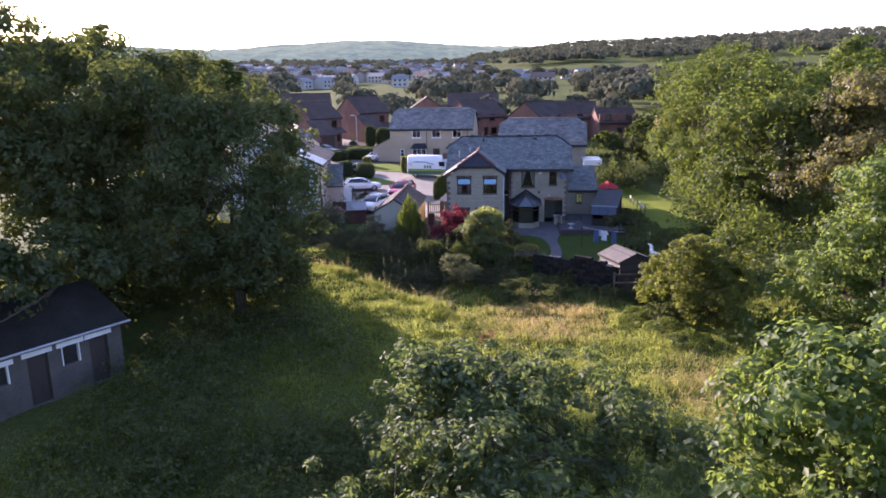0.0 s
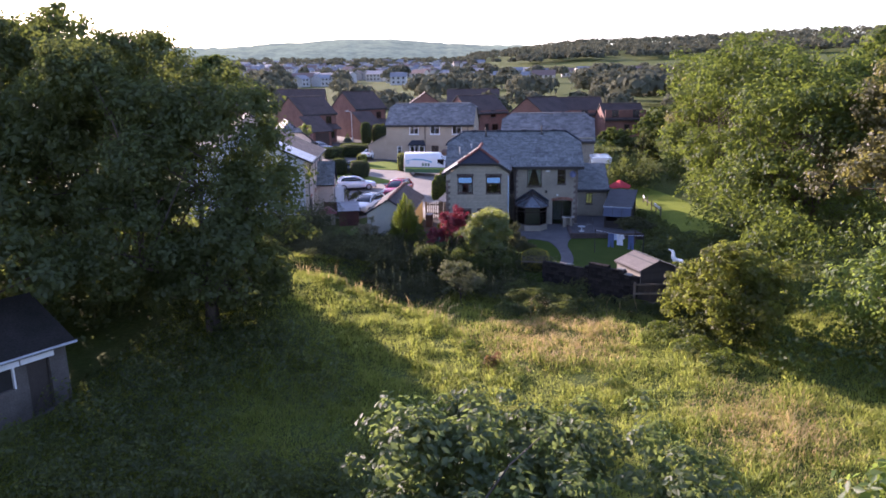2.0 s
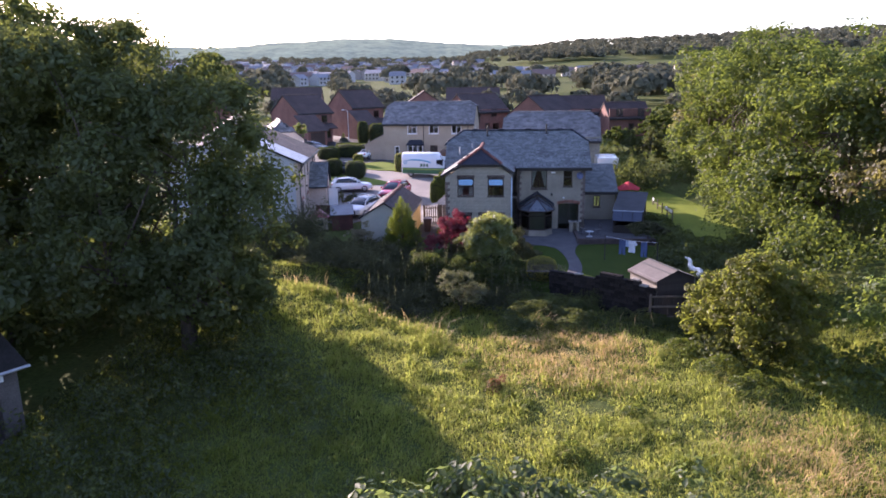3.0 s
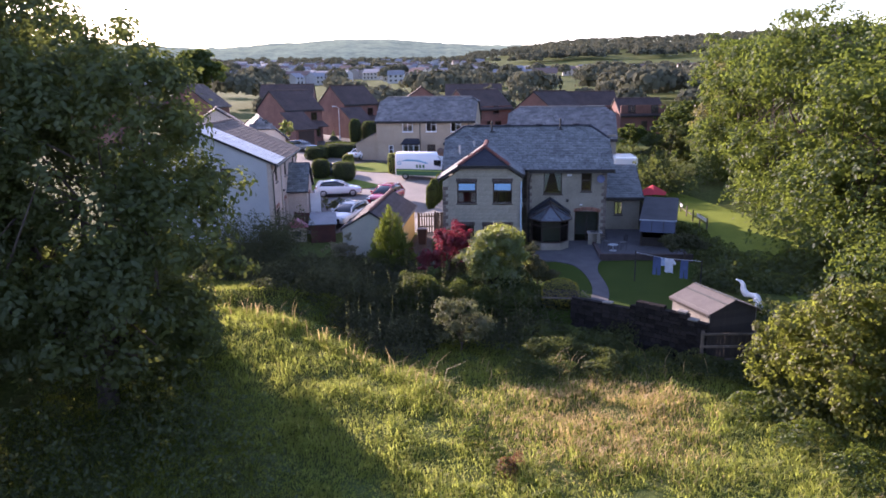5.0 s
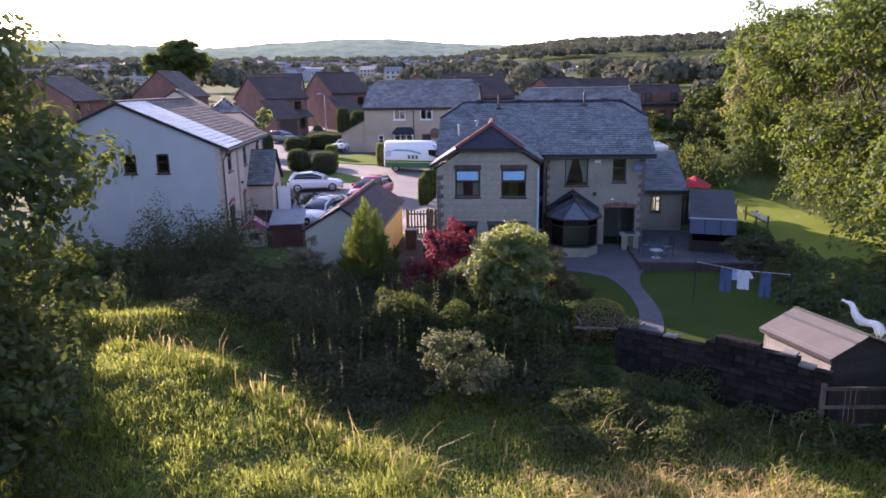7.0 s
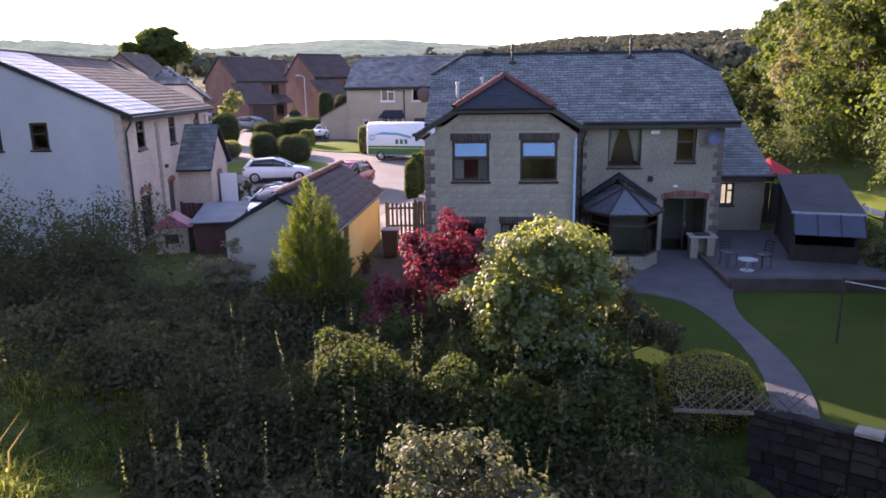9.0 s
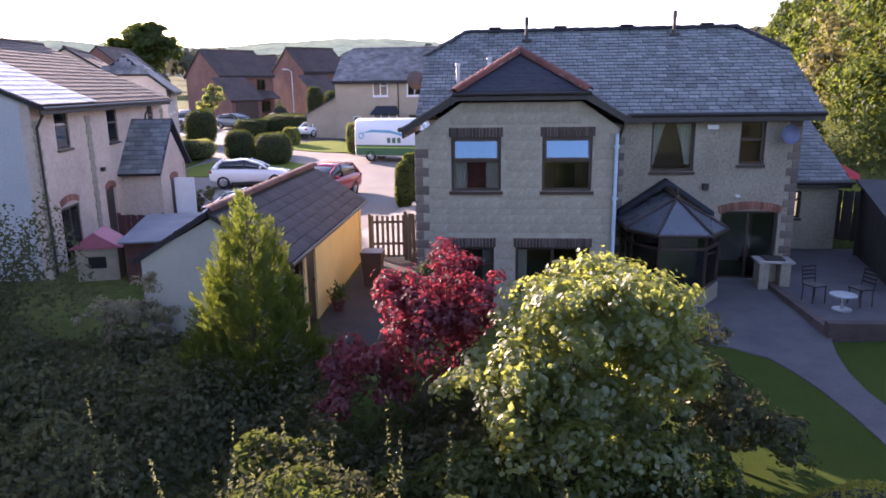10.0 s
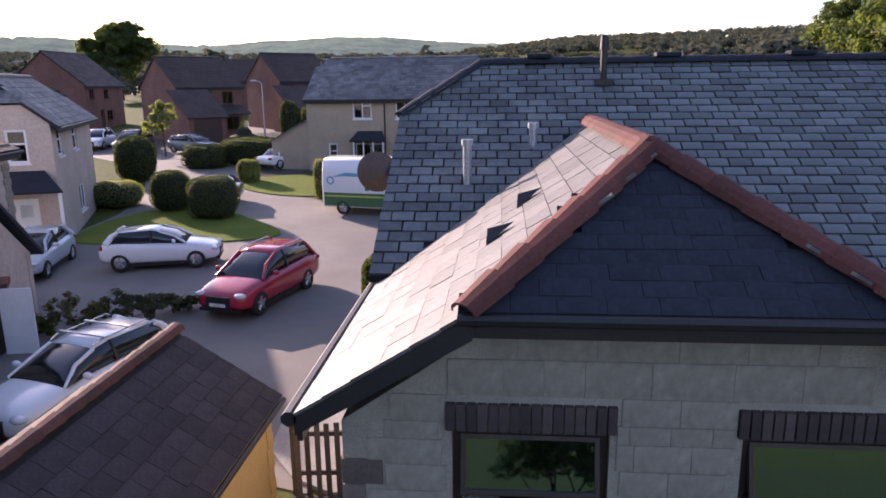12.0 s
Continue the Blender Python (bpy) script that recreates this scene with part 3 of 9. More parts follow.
def lay_slates(parent, mats, wid, gauge, piece_mat, joined_mat, limit, name="slate", lap=0.93, gap=0.009):
    """The first of the poses as pieces on one mesh, the rest joined."""
    me = slate_mesh(name, wid, gauge * lap, 0.024, piece_mat, gap)
    for m in mats[:limit]:
        piece(name, me, parent, m)
    if mats[limit:]:
        ob = joined_boxes(name + "_field", mats[limit:], (wid - 2 * gap, gauge * lap, 0.024), joined_mat, parent)
        tagged(ob, "", "", "", "stuff")


def ridge_tiles(parent, a, b, material, step=0.33, r=0.13, name="ridge_tile"):
    """Half-round tiles along a line, each overlapping the next."""
    a, b = Vector(a), Vector(b)
    d = (b - a).normalized()
    side = d.cross(Vector((0, 0, 1))).normalized()
    up = side.cross(d)
    n = max(1, round((b - a).length / step))
    step = (b - a).length / n
    bm = bmesh.new()
    ring = []
    for e, s in ((-step / 2 - 0.015, 0.9), (step / 2 + 0.02, 1.14)):
        ring.append([bm.verts.new((e, math.cos(k * math.pi / 6) * r * s, math.sin(k * math.pi / 6) * r * 0.8 * s)) for k in range(7)])
        ring.append([bm.verts.new((e, math.cos(k * math.pi / 6) * (r * s - 0.02), math.sin(k * math.pi / 6) * (r * 0.8 * s - 0.02))) for k in range(7)])
    for k in range(6):
        bm.faces.new((ring[0][k], ring[2][k], ring[2][k + 1], ring[0][k + 1]))
        bm.faces.new((ring[1][k], ring[0][k], ring[0][k + 1], ring[1][k + 1]))
        bm.faces.new((ring[2][k], ring[3][k], ring[3][k + 1], ring[2][k + 1]))
    me = finish(bm, name, material)
    base = Matrix((d, side, up)).transposed().to_4x4()
    for i in range(n):
        base.translation = a + d * (i + 0.5) * step
        piece(name, me, parent, base.copy())


def house(name, m, L, D, eave, ridge, wall_mat, roof_mat, label, front=(), right=(), left=(), back=(), fm=None, tile=(0.36, 0.3), over=0.3, fascia=None, chimney=None, hip=0.0, group="", gable_mat=None, ridge_mat=None, wall_label=""):
    """A gabled house, ridge along local x, its front towards local -y. Openings: (u, w, width, height, bars)."""
    t = thing(name, label, "house", m, group)
    th = 0.28
    faces = {"front": (Matrix.Translation((-L / 2, -D / 2, 0)), L, front),
             "right": (Matrix.Translation((L / 2, -D / 2 + th, 0)) @ Matrix.Rotation(radians(90), 4, "Z"), D - 2 * th, right),
             "back": (Matrix.Translation((L / 2, D / 2, 0)) @ Matrix.Rotation(radians(180), 4, "Z"), L, back),
             "left": (Matrix.Translation((-L / 2, D / 2 - th, 0)) @ Matrix.Rotation(radians(-90), 4, "Z"), D - 2 * th, left)}
    tri = [(-D / 2, eave), (D / 2, eave), (0, ridge)]
    if hip:
        k = 1 - hip
        tri = [(-D / 2, eave), (D / 2, eave), (D / 2 * (1 - k), eave + (ridge - eave) * k), (-D / 2 * (1 - k), eave + (ridge - eave) * k)]
    for side, (fmx, ln, ops) in faces.items():
        part("wall", wall_bm(bmesh.new(), fmx, ln, -0.8, eave, th, [(u, u + w, z, z + h) for u, z, w, h, *_ in ops]), gable_mat if gable_mat and side in ("left", "right") else wall_mat, t)
    for x0, x1 in ((-L / 2, -L / 2 + th), (L / 2 - th, L / 2)):
        part("gable", prism(bmesh.new(), tri, x0, x1, "x"), gable_mat or wall_mat, t)
    part("floor_slab", boxbm(-L / 2 + th, L / 2 - th, -D / 2 + th, D / 2 - th, -0.2, 0.0), INTERIOR, t)
    part("upper_floor", boxbm(-L / 2 + th, L / 2 - th, -D / 2 + th, D / 2 - th, 2.4, 2.6), INTERIOR, t)
    for side, (fmx, ln, ops) in faces.items():
        for o in ops:
            u, z, w, h, bars = o[:5]
            if bars == "door":
                d = part("door", boxbm(u - 0 + 0.02, u + w - 0.02, 0.08, 0.14, z + 0.01, z + h - 0.02, fmx, bevel=0.01), o[5] if len(o) > 5 else FRAME_D, t)
                part("door_handle", boxbm(u + 0.1, u + 0.14, 0.05, 0.08, z + 0.95, z + 1.1, fmx), CHROME, d)
                part("pane", boxbm(u + 0.25, u + w - 0.25, 0.075, 0.081, z + 1.3, z + 1.8, fmx), GLASS, d)
            else:
                window_part(t, fmx @ Matrix.Translation((u, 0, z)), w, h, o[5] if len(o) > 5 else (fm or FRAME_W), bars, recess=0.04, t=0.09)
    # roof: slabs with courses of tiles laid on
    rise, run = ridge - eave, D / 2
    sl = math.hypot(rise, run)
    drop = over * rise / run
    rb = bmesh.new()
    hx = L / 2 + 0.12
    hcut = hip * run
    for sgn in (-1, 1):
        y0, z0 = sgn * (run + over), eave - drop + 0.1
        if hip:
            zc, yc = eave + rise * (1 - hip) + 0.1, sgn * run * hip
            slab(rb, [(-hx, y0, z0), (hx, y0, z0), (hx, yc, zc), (hx - hcut, 0, ridge + 0.1), (-hx + hcut, 0, ridge + 0.1), (-hx, yc, zc)], 0.1)
        else:
            slab(rb, [(-hx, y0, z0), (hx, y0, z0), (hx, 0, ridge + 0.1), (-hx, 0, ridge + 0.1)], 0.1)
    if hip:
        zc, yc = eave + rise * (1 - hip) + 0.1, run * hip
        for sgn in (-1, 1):
            slab(rb, [(sgn * hx, -yc, zc), (sgn * hx, yc, zc), (sgn * (hx - hcut), 0, ridge + 0.1)], 0.08)
    roof = part("roof", rb, UNDERLAY, t)
    mats = []
    for sgn in (-1, 1):
        y0, z0 = sgn * (run + over), eave - drop + 0.1

        def keep(p):
            if hip:
                over_c = p.z - (eave + rise * (1 - hip) + 0.1)
                return over_c < 0 or abs(p.x) < hx - over_c / rise * run
            return True
        mats += tile_frames((-hx, y0, z0), (1, 0, 0), (0, -sgn * run, rise), 2 * hx, sl + over * sl / run - 0.05, tile[0], tile[1], keep, seed=len(name) + sgn)
    if hip:
        for sgn in (-1, 1):
            mats += tile_frames((sgn * (hx + 0.05), -yc, zc), (0, 1, 0), (-sgn * hcut, 0, rise * hip), 2 * yc, math.hypot(hcut, rise * hip), tile[0], tile[1], lambda p: abs(p.y) < yc * (1 - (p.z - zc) / (rise * hip)), seed=5)
    f = joined_boxes("tiling", mats, (tile[0] - 0.01, tile[1] * 1.25, 0.018), roof_mat, roof)
    rr = bmesh.new()
    e = hcut if hip else 0.0
    tube(rr, [(-hx + e, 0, ridge + 0.1), (hx - e, 0, ridge + 0.1)], 0.12, 8)
    part("ridge", rr, ridge_mat or roof_mat, roof)
    for sgn in (-1, 1):
        y0 = sgn * (run + over)
        part("fascia", boxbm(-hx, hx, y0 - 0.02, y0 + 0.02, eave - drop - 0.16, eave - drop + 0.03), fascia or FASCIA, t)
        part("gutter", tube(bmesh.new(), [(-hx, y0 + sgn * 0.08, eave - drop + 0.02), (hx, y0 + sgn * 0.08, eave - drop + 0.02)], 0.055, 6), fascia or FASCIA, t)
    if chimney is not None:
        cb = boxbm(chimney - 0.35, chimney + 0.35, -0.3, 0.3, ridge - 0.6, ridge + 0.9)
        box(cb, chimney - 0.4, chimney + 0.4, -0.35, 0.35, ridge + 0.902, ridge + 1.0)
        ch = part("chimney", cb, BRICK_R, t)
        part("chimney_pot", tube(bmesh.new(), [(chimney, 0, ridge + 1.0), (chimney, 0, ridge + 1.35)], [0.13, 0.1], 8), CLAY, ch)
    return t


# ---- the stone house with the rear wing ----
def stone_house():
    H = thing("house", "stone house with slate roofs, a gabled rear wing and brown windows", "house", pose(0, 60.4, 0))
    W = Matrix.Translation((0, -60.4, 0))      # world to house
    th = 0.3

    def wm(x, y, rz=0):
        return W @ pose(x, y, 0, 0, 0, rz)
    # main body walls
    ops_main = [(1.08 - 0.02, 2.25 - 0.02, 3.12, 4.5), (3.46 - 0.02, 4.13 - 0.02, 3.3, 4.48), (3.1 - 0.02, 4.66 - 0.02, 0.02, 2.0)]
    wall = part("wall", wall_bm(bmesh.new(), wm(0.02, 60.4), 5.05 - 0.02, -0.6, 4.75, th, ops_main), STONE_W, H, "tan rendered stone rear wall")
    part("wall", wall_bm(bmesh.new(), wm(5.07, 60.4 + th, 90), 7.8 - 2 * th, -0.6, 4.75, th, []), STONE_W, H)
    part("wall", wall_bm(bmesh.new(), wm(5.07, 68.2, 180), 10.2, -0.6, 4.75, th, [(1.2, 2.4, 3.1, 4.3), (7.2, 8.4, 3.1, 4.3), (7.2, 8.8, 0.8, 2.1)]), STONE_W, H)
    part("wall", wall_bm(bmesh.new(), wm(-5.13, 68.2 - th, -90), 7.8 - 2 * th, -0.6, 4.75, th, [(2.0, 2.7, 3.2, 4.2)]), STONE_W, H)
    for x0, x1 in ((-5.13, -5.13 + th), (5.07 - th, 5.07)):
        part("gable", prism(bmesh.new(), [(60.4, 4.75), (68.2, 4.75), (65.6, 6.35), (63.0, 6.35)], x0, x1, "x", W), STONE_W, H)
    # rear wing walls
    gx0, gx1, gy = -5.1, -0.36, 57.0
    wins = [(0.85, 2.03, 3.08, 4.36), (2.99, 4.15, 3.08, 4.36)]
    lows = [(0.83, 1.87, 0.25, 1.72), (2.39, 4.16, -0.1, 1.72)]
    wing = part("wing_wall", wall_bm(bmesh.new(), wm(gx0, gy + 0.02), gx1 - gx0, -0.6, 4.4, th, wins + lows), MORTAR, H)
    part("wing_gable", prism(bmesh.new(), [(gx0, 4.4), (gx1, 4.4), (gx1, 4.55), (gx1 - 0.85, 5.15), (gx0 + 1.1, 5.15)], gy + 0.02, gy + 0.02 + th, "y", W), MORTAR, H)
    part("wing_side_wall", wall_bm(bmesh.new(), wm(gx1, gy + 0.02 + th, 90), 3.1, -0.6, 4.4, th, []), STONE_W, H)
    part("wing_side_wall", wall_bm(bmesh.new(), wm(gx0, 60.4, -90), 3.4 - 0.02 - th, -0.6, 4.4, th, []), STONE_W, H, "golden stone side wall of the wing")
    part("inner_floor", boxbm(-4.8, 4.75, 60.72, 67.9, -0.25, -0.12, W), INTERIOR, H)
    part("inner_floor", boxbm(-4.8, -0.45, 57.35, 60.6, -0.25, -0.12, W), INTERIOR, H)
    part("upper_floor", boxbm(-4.8, -0.45, 57.35, 60.6, 2.3, 2.5, W), INTERIOR, H)
    part("upper_floor", boxbm(-4.8, 4.75, 60.72, 67.9, 2.3, 2.5, W), INTERIOR, H)
    # Ceilings and partitions added to keep sunlight from crossing the hollow house.
    part("ceiling", boxbm(-4.8, 4.75, 60.72, 67.9, 4.6, 4.66, W), INTERIOR, H)
    part("ceiling", boxbm(-4.8, -0.68, 57.35, 60.2, 4.4, 4.46, W), INTERIOR, H)
    part("inner_wall", boxbm(-4.8, 4.75, 62.6, 62.7, -0.1, 4.6, W), INTERIOR, H)
    part("inner_wall", boxbm(-4.8, -0.45, 60.2, 60.35, -0.1, 4.4, W), INTERIOR, H)
    # windows
    for i, (a, b, c, d) in enumerate(wins):
        w = window_part(H, wm(gx0 + a, gy) @ Matrix.Translation((0, 0.02, c)), b - a, d - c, FRAME_D, "mid", recess=0.06, vent_open=14, split=0.56)
        for side in (0, 1):
            cb = bmesh.new()
            for s in range(11):
                x = gx0 + a + (0.06 + s * 0.028 if side == 0 else b - a - 0.06 - s * 0.028)
                tube(cb, [W @ Vector((x, gy + 0.34 + 0.02 * (s % 2), c + 0.02)), W @ Vector((x - 0.1 * (1 if side else -1) * 0, gy + 0.34 + 0.02 * (s % 2), d))], 0.022, 6)
            part("curtain", cb, CURTAIN if i == 0 else CURTAIN_D, w)
    for i, (a, b, c, d) in enumerate(lows):
        w = window_part(H, wm(gx0 + a, gy) @ Matrix.Translation((0, 0.02, c)), b - a, d - c, FRAME_D, "two" if i else "mid", recess=0.06, sill=not i, split=0.7)
        for side in (0, 1):
            cb = bmesh.new()
            for s in range(9):
                x = gx0 + a + (0.06 + s * 0.026 if side == 0 else b - a - 0.06 - s * 0.026)
                tube(cb, [W @ Vector((x, gy + 0.36 + 0.02 * (s % 2), c + 0.02)), W @ Vector((x, gy + 0.36 + 0.02 * (s % 2), d))], 0.02, 6)
            part("curtain", cb, CURTAIN, w)
        if i:
            nb = bmesh.new()
            for x0, x1 in ((gx0 + a + 0.12, gx0 + (a + b) / 2 - 0.1), (gx0 + (a + b) / 2 + 0.1, gx0 + b - 0.12)):
                for s in range(8):
                    xx = x0 + (x1 - x0) * (s + 0.5) / 8
                    tube(nb, [W @ Vector((xx, gy + 0.3 + 0.015 * (s % 2), c + 0.05)), W @ Vector((xx, gy + 0.3 + 0.015 * (s % 2), c + 0.85))], 0.05, 6)
            part("net_curtain", nb, mat("net_curtain", (0.42, 0.5, 0.5), (0.34, 0.42, 0.43), rough=0.95), w, "pale half-height net curtain")
    w3 = window_part(H, wm(1.1 - 0.02, 60.4) @ Matrix.Translation((0, 0, 3.12)), 1.17, 1.38, FRAME_D, "none", recess=0.08)
    # tied-back pale curtains in the bedroom window
    for side in (-1, 1):
        cb = bmesh.new()
        for s in range(8):
            top = 1.63 + side * (0.52 - s * 0.05)
            bot = 1.63 + side * (0.53 - s * 0.012)
            tube(cb, [W @ Vector((top, 60.63 + 0.02 * (s % 2), 4.45)), W @ Vector(((top + bot) / 2 + side * 0.02, 60.63 + 0.02 * (s % 2), 3.85)), W @ Vector((bot, 60.63 + 0.02 * (s % 2), 3.3))], 0.03, 6)
        part("curtain", cb, CURTAIN, w3, "pale tied-back curtain")
    part("blind", boxbm(1.1, 2.15, 60.72, 60.74, 3.2, 4.5, W), CURTAIN_D, w3, "dark red drawn inner curtain")
    part("blind", boxbm(3.46, 4.12, 60.72, 60.74, 3.3, 4.5, W), CURTAIN_D, w3)
    window_part(H, wm(3.46 - 0.02, 60.4) @ Matrix.Translation((0, 0, 3.3)), 0.67, 1.18, FRAME_D, "mid", recess=0.08)
    # patio door with brick arch
    dr = window_part(H, wm(3.1, 60.4) @ Matrix.Translation((0, 0, 0.02)), 1.56, 1.98, FRAME_D, "two", recess=0.1, sill=False, name="patio_door")
    part("handle", boxbm(3.92, 3.95, 60.46, 60.5, 0.9, 1.1, W), CHROME, dr)
    for u, z in ((1.2, 3.1), (7.2, 3.1)):
        window_part(H, wm(5.07, 68.2, 180) @ Matrix.Translation((u, 0, z)), 1.2, 1.2, FRAME_D, "two")
    window_part(H, wm(5.07, 68.2, 180) @ Matrix.Translation((7.2, 0, 0.8)), 1.6, 1.3, FRAME_D, "two")
    window_part(H, wm(-5.13, 68.2 - th, -90) @ Matrix.Translation((2.0, 0, 3.2)), 0.7, 1.0, FRAME_D, "mid")
    # soldier-course lintels in dark brick
    bme = finish(boxbm(-0.034, 0.034, -0.03, 0.09, -0.108, 0.108, bevel=0.006), "lintel_brick", BRICK_D)
    for a, b, c, d in wins + lows:
        n = max(3, round((b - a + 0.1) / 0.079))
        for k in range(n):
            x = gx0 + a - 0.05 + (k + 0.5) * (b - a + 0.1) / n
            piece("lintel_brick", bme, wing, W @ pose(x, gy - 0.004 * random.random(), d + 0.112, 0, random.uniform(-0.8, 0.8), 0))
    ame = finish(boxbm(-0.036, 0.036, -0.03, 0.05, -0.11, 0.11, bevel=0.006), "arch_brick", BRICK_ARCH)
    for k in range(20):
        t = (k + 0.5) / 20 * 2 - 1
        piece("arch_brick", ame, wall, W @ pose(3.88 + t * 0.86, 60.4 - 0.012, 2.17 - 0.14 * t * t, 0, t * 17, 0))
    # quoins
    qme = finish(boxbm(-0.16, 0.16, -0.02, 0.05, -0.105, 0.105, bevel=0.008), "quoin", QUOIN)
    qms = finish(boxbm(-0.09, 0.09, -0.02, 0.05, -0.105, 0.105, bevel=0.008), "quoin", QUOIN)
    for k in range(23):
        z = -0.2 + k * 0.22
        if z > 4.55:
            break
        me, half = (qme, 0.16) if k % 2 else (qms, 0.09)
        piece("quoin", me, wall, W @ pose(5.07 - half, 60.395, z))
        piece("quoin", me, wall, W @ pose(0.03 + half, 60.395, z))
        piece("quoin", me, wing, W @ pose(gx0 + half - 0.01, gy + 0.018, z)) if z < 4.2 else None
        piece("quoin", me, wing, W @ pose(gx0 - 0.004, gy + 0.03 + half, z, 0, 0, -90)) if z < 4.2 else None
    # stone blocks of the wing's end wall
    rng = random.Random(4)
    stones = {}
    z = -0.35
    heights = (0.22, 0.15, 0.29, 0.22, 0.22, 0.15, 0.22, 0.29)
    row = 0
    holes = [(gx0 + a - 0.05, gx0 + b + 0.05, c, d + 0.225) for a, b, c, d in wins + lows]
    while z < 5.12:
        h = heights[row % len(heights)]
        h = min(h, 5.14 - z)
        x = gx0 + (0.33 if row % 2 else 0.19)
        while x < gx1 - 0.02:
            w = rng.choice((0.3, 0.42, 0.48, 0.36, 0.58))
            w = min(w, gx1 - x)
            segs = [(x, x + w)]
            for a, b, c, d in holes:
                if z + h > c + 0.01 and z < d - 0.01:
                    ns = []
                    for s0, s1 in segs:
                        if s1 <= a or s0 >= b:
                            ns.append((s0, s1))
                        else:
                            if s0 < a - 0.08:
                                ns.append((s0, a))
                            if s1 > b + 0.08:
                                ns.append((b, s1))
                    segs = ns
            lim = max(0.0, (z + h - 4.4) / 0.66) + 0.02
            for s0, s1 in segs:
                s0, s1 = max(s0, gx0 + lim), min(s1, gx1 - lim)
                if s1 - s0 > 0.07 and h > 0.05:
                    key = (round(s1 - s0, 2), round(h, 2))
                    if key not in stones:
                        stones[key] = finish(boxbm(-key[0] / 2 + 0.0015, key[0] / 2 - 0.0015, -0.008, 0.03, -key[1] / 2 + 0.0015, key[1] / 2 - 0.0015, bevel=0.002), "stone", STONE)
                    piece("stone", stones[key], wing, W @ pose((s0 + s1) / 2, gy + 0.013 + rng.uniform(-0.002, 0.001), z + h / 2, rng.uniform(-0.2, 0.2), 0, rng.uniform(-0.2, 0.2)))
            x += w
        z += h
        row += 1
    # main roof: slope towards the garden and the road, half-hipped ends
    ey, ez, ry, rz = 60.05, 4.7, 64.3, 7.2
    rb = bmesh.new()
    hx0, hx1 = -5.45, 5.5
    tanp = (rz - ez) / (ry - ey)
    zc = 6.42
    yc = ey + (zc - ez) / tanp
    for sgn in (-1, 1):
        f = (lambda y: y) if sgn < 0 else (lambda y: 2 * ry - y)
        slab(rb, [W @ Vector(p) for p in ((hx0, f(ey), ez), (hx1, f(ey), ez), (hx1, f(yc), zc), (4.35, ry, rz), (-4.25, ry, rz), (hx0, f(yc), zc))], 0.1)
    for a, b in ((hx0, -4.25), (hx1, 4.35)):
        slab(rb, [W @ Vector(p) for p in ((a, yc, zc), (a, 2 * ry - yc, zc), (b, ry, rz))], 0.1)
    roof = part("roof", rb, UNDERLAY, H, "weathered blue-grey slate roof with half-hipped ends")
    wt, wz, wc = 0.63, 6.3, -2.62          # wing roof: pitch, ridge height, centre

    def keep_main(p):
        if p.z > zc and not (-4.25 - (rz - p.z) / (rz - zc) * 1.2 < p.x < 4.35 + (rz - p.z) / (rz - zc) * 1.15):
            return False
        return p.z > wz - abs(p.x - wc) * wt - 0.05 or abs(p.x - wc) > 2.72
    fr = tile_frames((hx0, ey, ez), (1, 0, 0), (0, ry - ey, rz - ez), hx1 - hx0, math.hypot(ry - ey, rz - ez) - 0.04, 0.3, 0.19, keep_main, seed=8, tilt=2.8, vary=0.1, rough=0.01)
    fr.sort(key=lambda q: abs(q.translation.x + 0.6) + 0.5 * abs(q.translation.z - 6.2))
    fr = [W @ q for q in fr]
    lay_slates(roof, fr, 0.3, 0.19, SLATE, SLATE_J, 300, lap=0.88, gap=0.012)
    back = tile_frames((hx1, 2 * ry - ey, ez), (-1, 0, 0), (0, ey - ry, rz - ez), hx1 - hx0, math.hypot(ry - ey, rz - ez) - 0.04, 0.38, 0.25, lambda p: p.z < zc or (-4.25 - (rz - p.z) / (rz - zc) * 1.2 < p.x < 4.35 + (rz - p.z) / (rz - zc) * 1.15), seed=9)
    ends = tile_frames((hx0, yc, zc), (0, 1, 0), (1.2, 0, rz - zc), 2 * (ry - yc), 1.42, 0.38, 0.25, lambda p: abs(p.y - ry) < (ry - yc) * (rz - p.z) / (rz - zc), seed=10)
    ends += tile_frames((hx1, yc, zc), (0, 1, 0), (-1.15, 0, rz - zc), 2 * (ry - yc), 1.38, 0.38, 0.25, lambda p: abs(p.y - ry) < (ry - yc) * (rz - p.z) / (rz - zc), seed=10)
    tagged(joined_boxes("slate_field", [W @ q for q in back + ends], (0.372, 0.31, 0.014), SLATE_J, roof), "", "", "", "stuff")
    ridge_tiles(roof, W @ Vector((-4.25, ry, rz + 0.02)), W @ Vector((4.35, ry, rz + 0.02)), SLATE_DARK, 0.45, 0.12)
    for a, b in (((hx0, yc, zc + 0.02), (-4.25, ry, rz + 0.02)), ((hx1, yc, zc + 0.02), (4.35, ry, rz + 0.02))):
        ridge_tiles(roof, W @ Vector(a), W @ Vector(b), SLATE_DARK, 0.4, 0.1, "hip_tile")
    # low ventilator tiles on the ridge and two dark flue pipes
    for x in (-3.3, -1.2, 0.9, 3.4):
        part("ridge_vent", boxbm(x - 0.2, x + 0.2, ry - 0.13, ry + 0.13, rz + 0.1, rz + 0.17, W, bevel=0.02), SLATE_DARK, roof)
    for x, y in ((-2.3, 63.75), (2.32, 63.95)):
        zb = ez + (y - ey) * tanp
        fb = tube(bmesh.new(), [W @ Vector((x, y, zb - 0.05)), W @ Vector((x, y, zb + 0.55))], 0.055, 10)
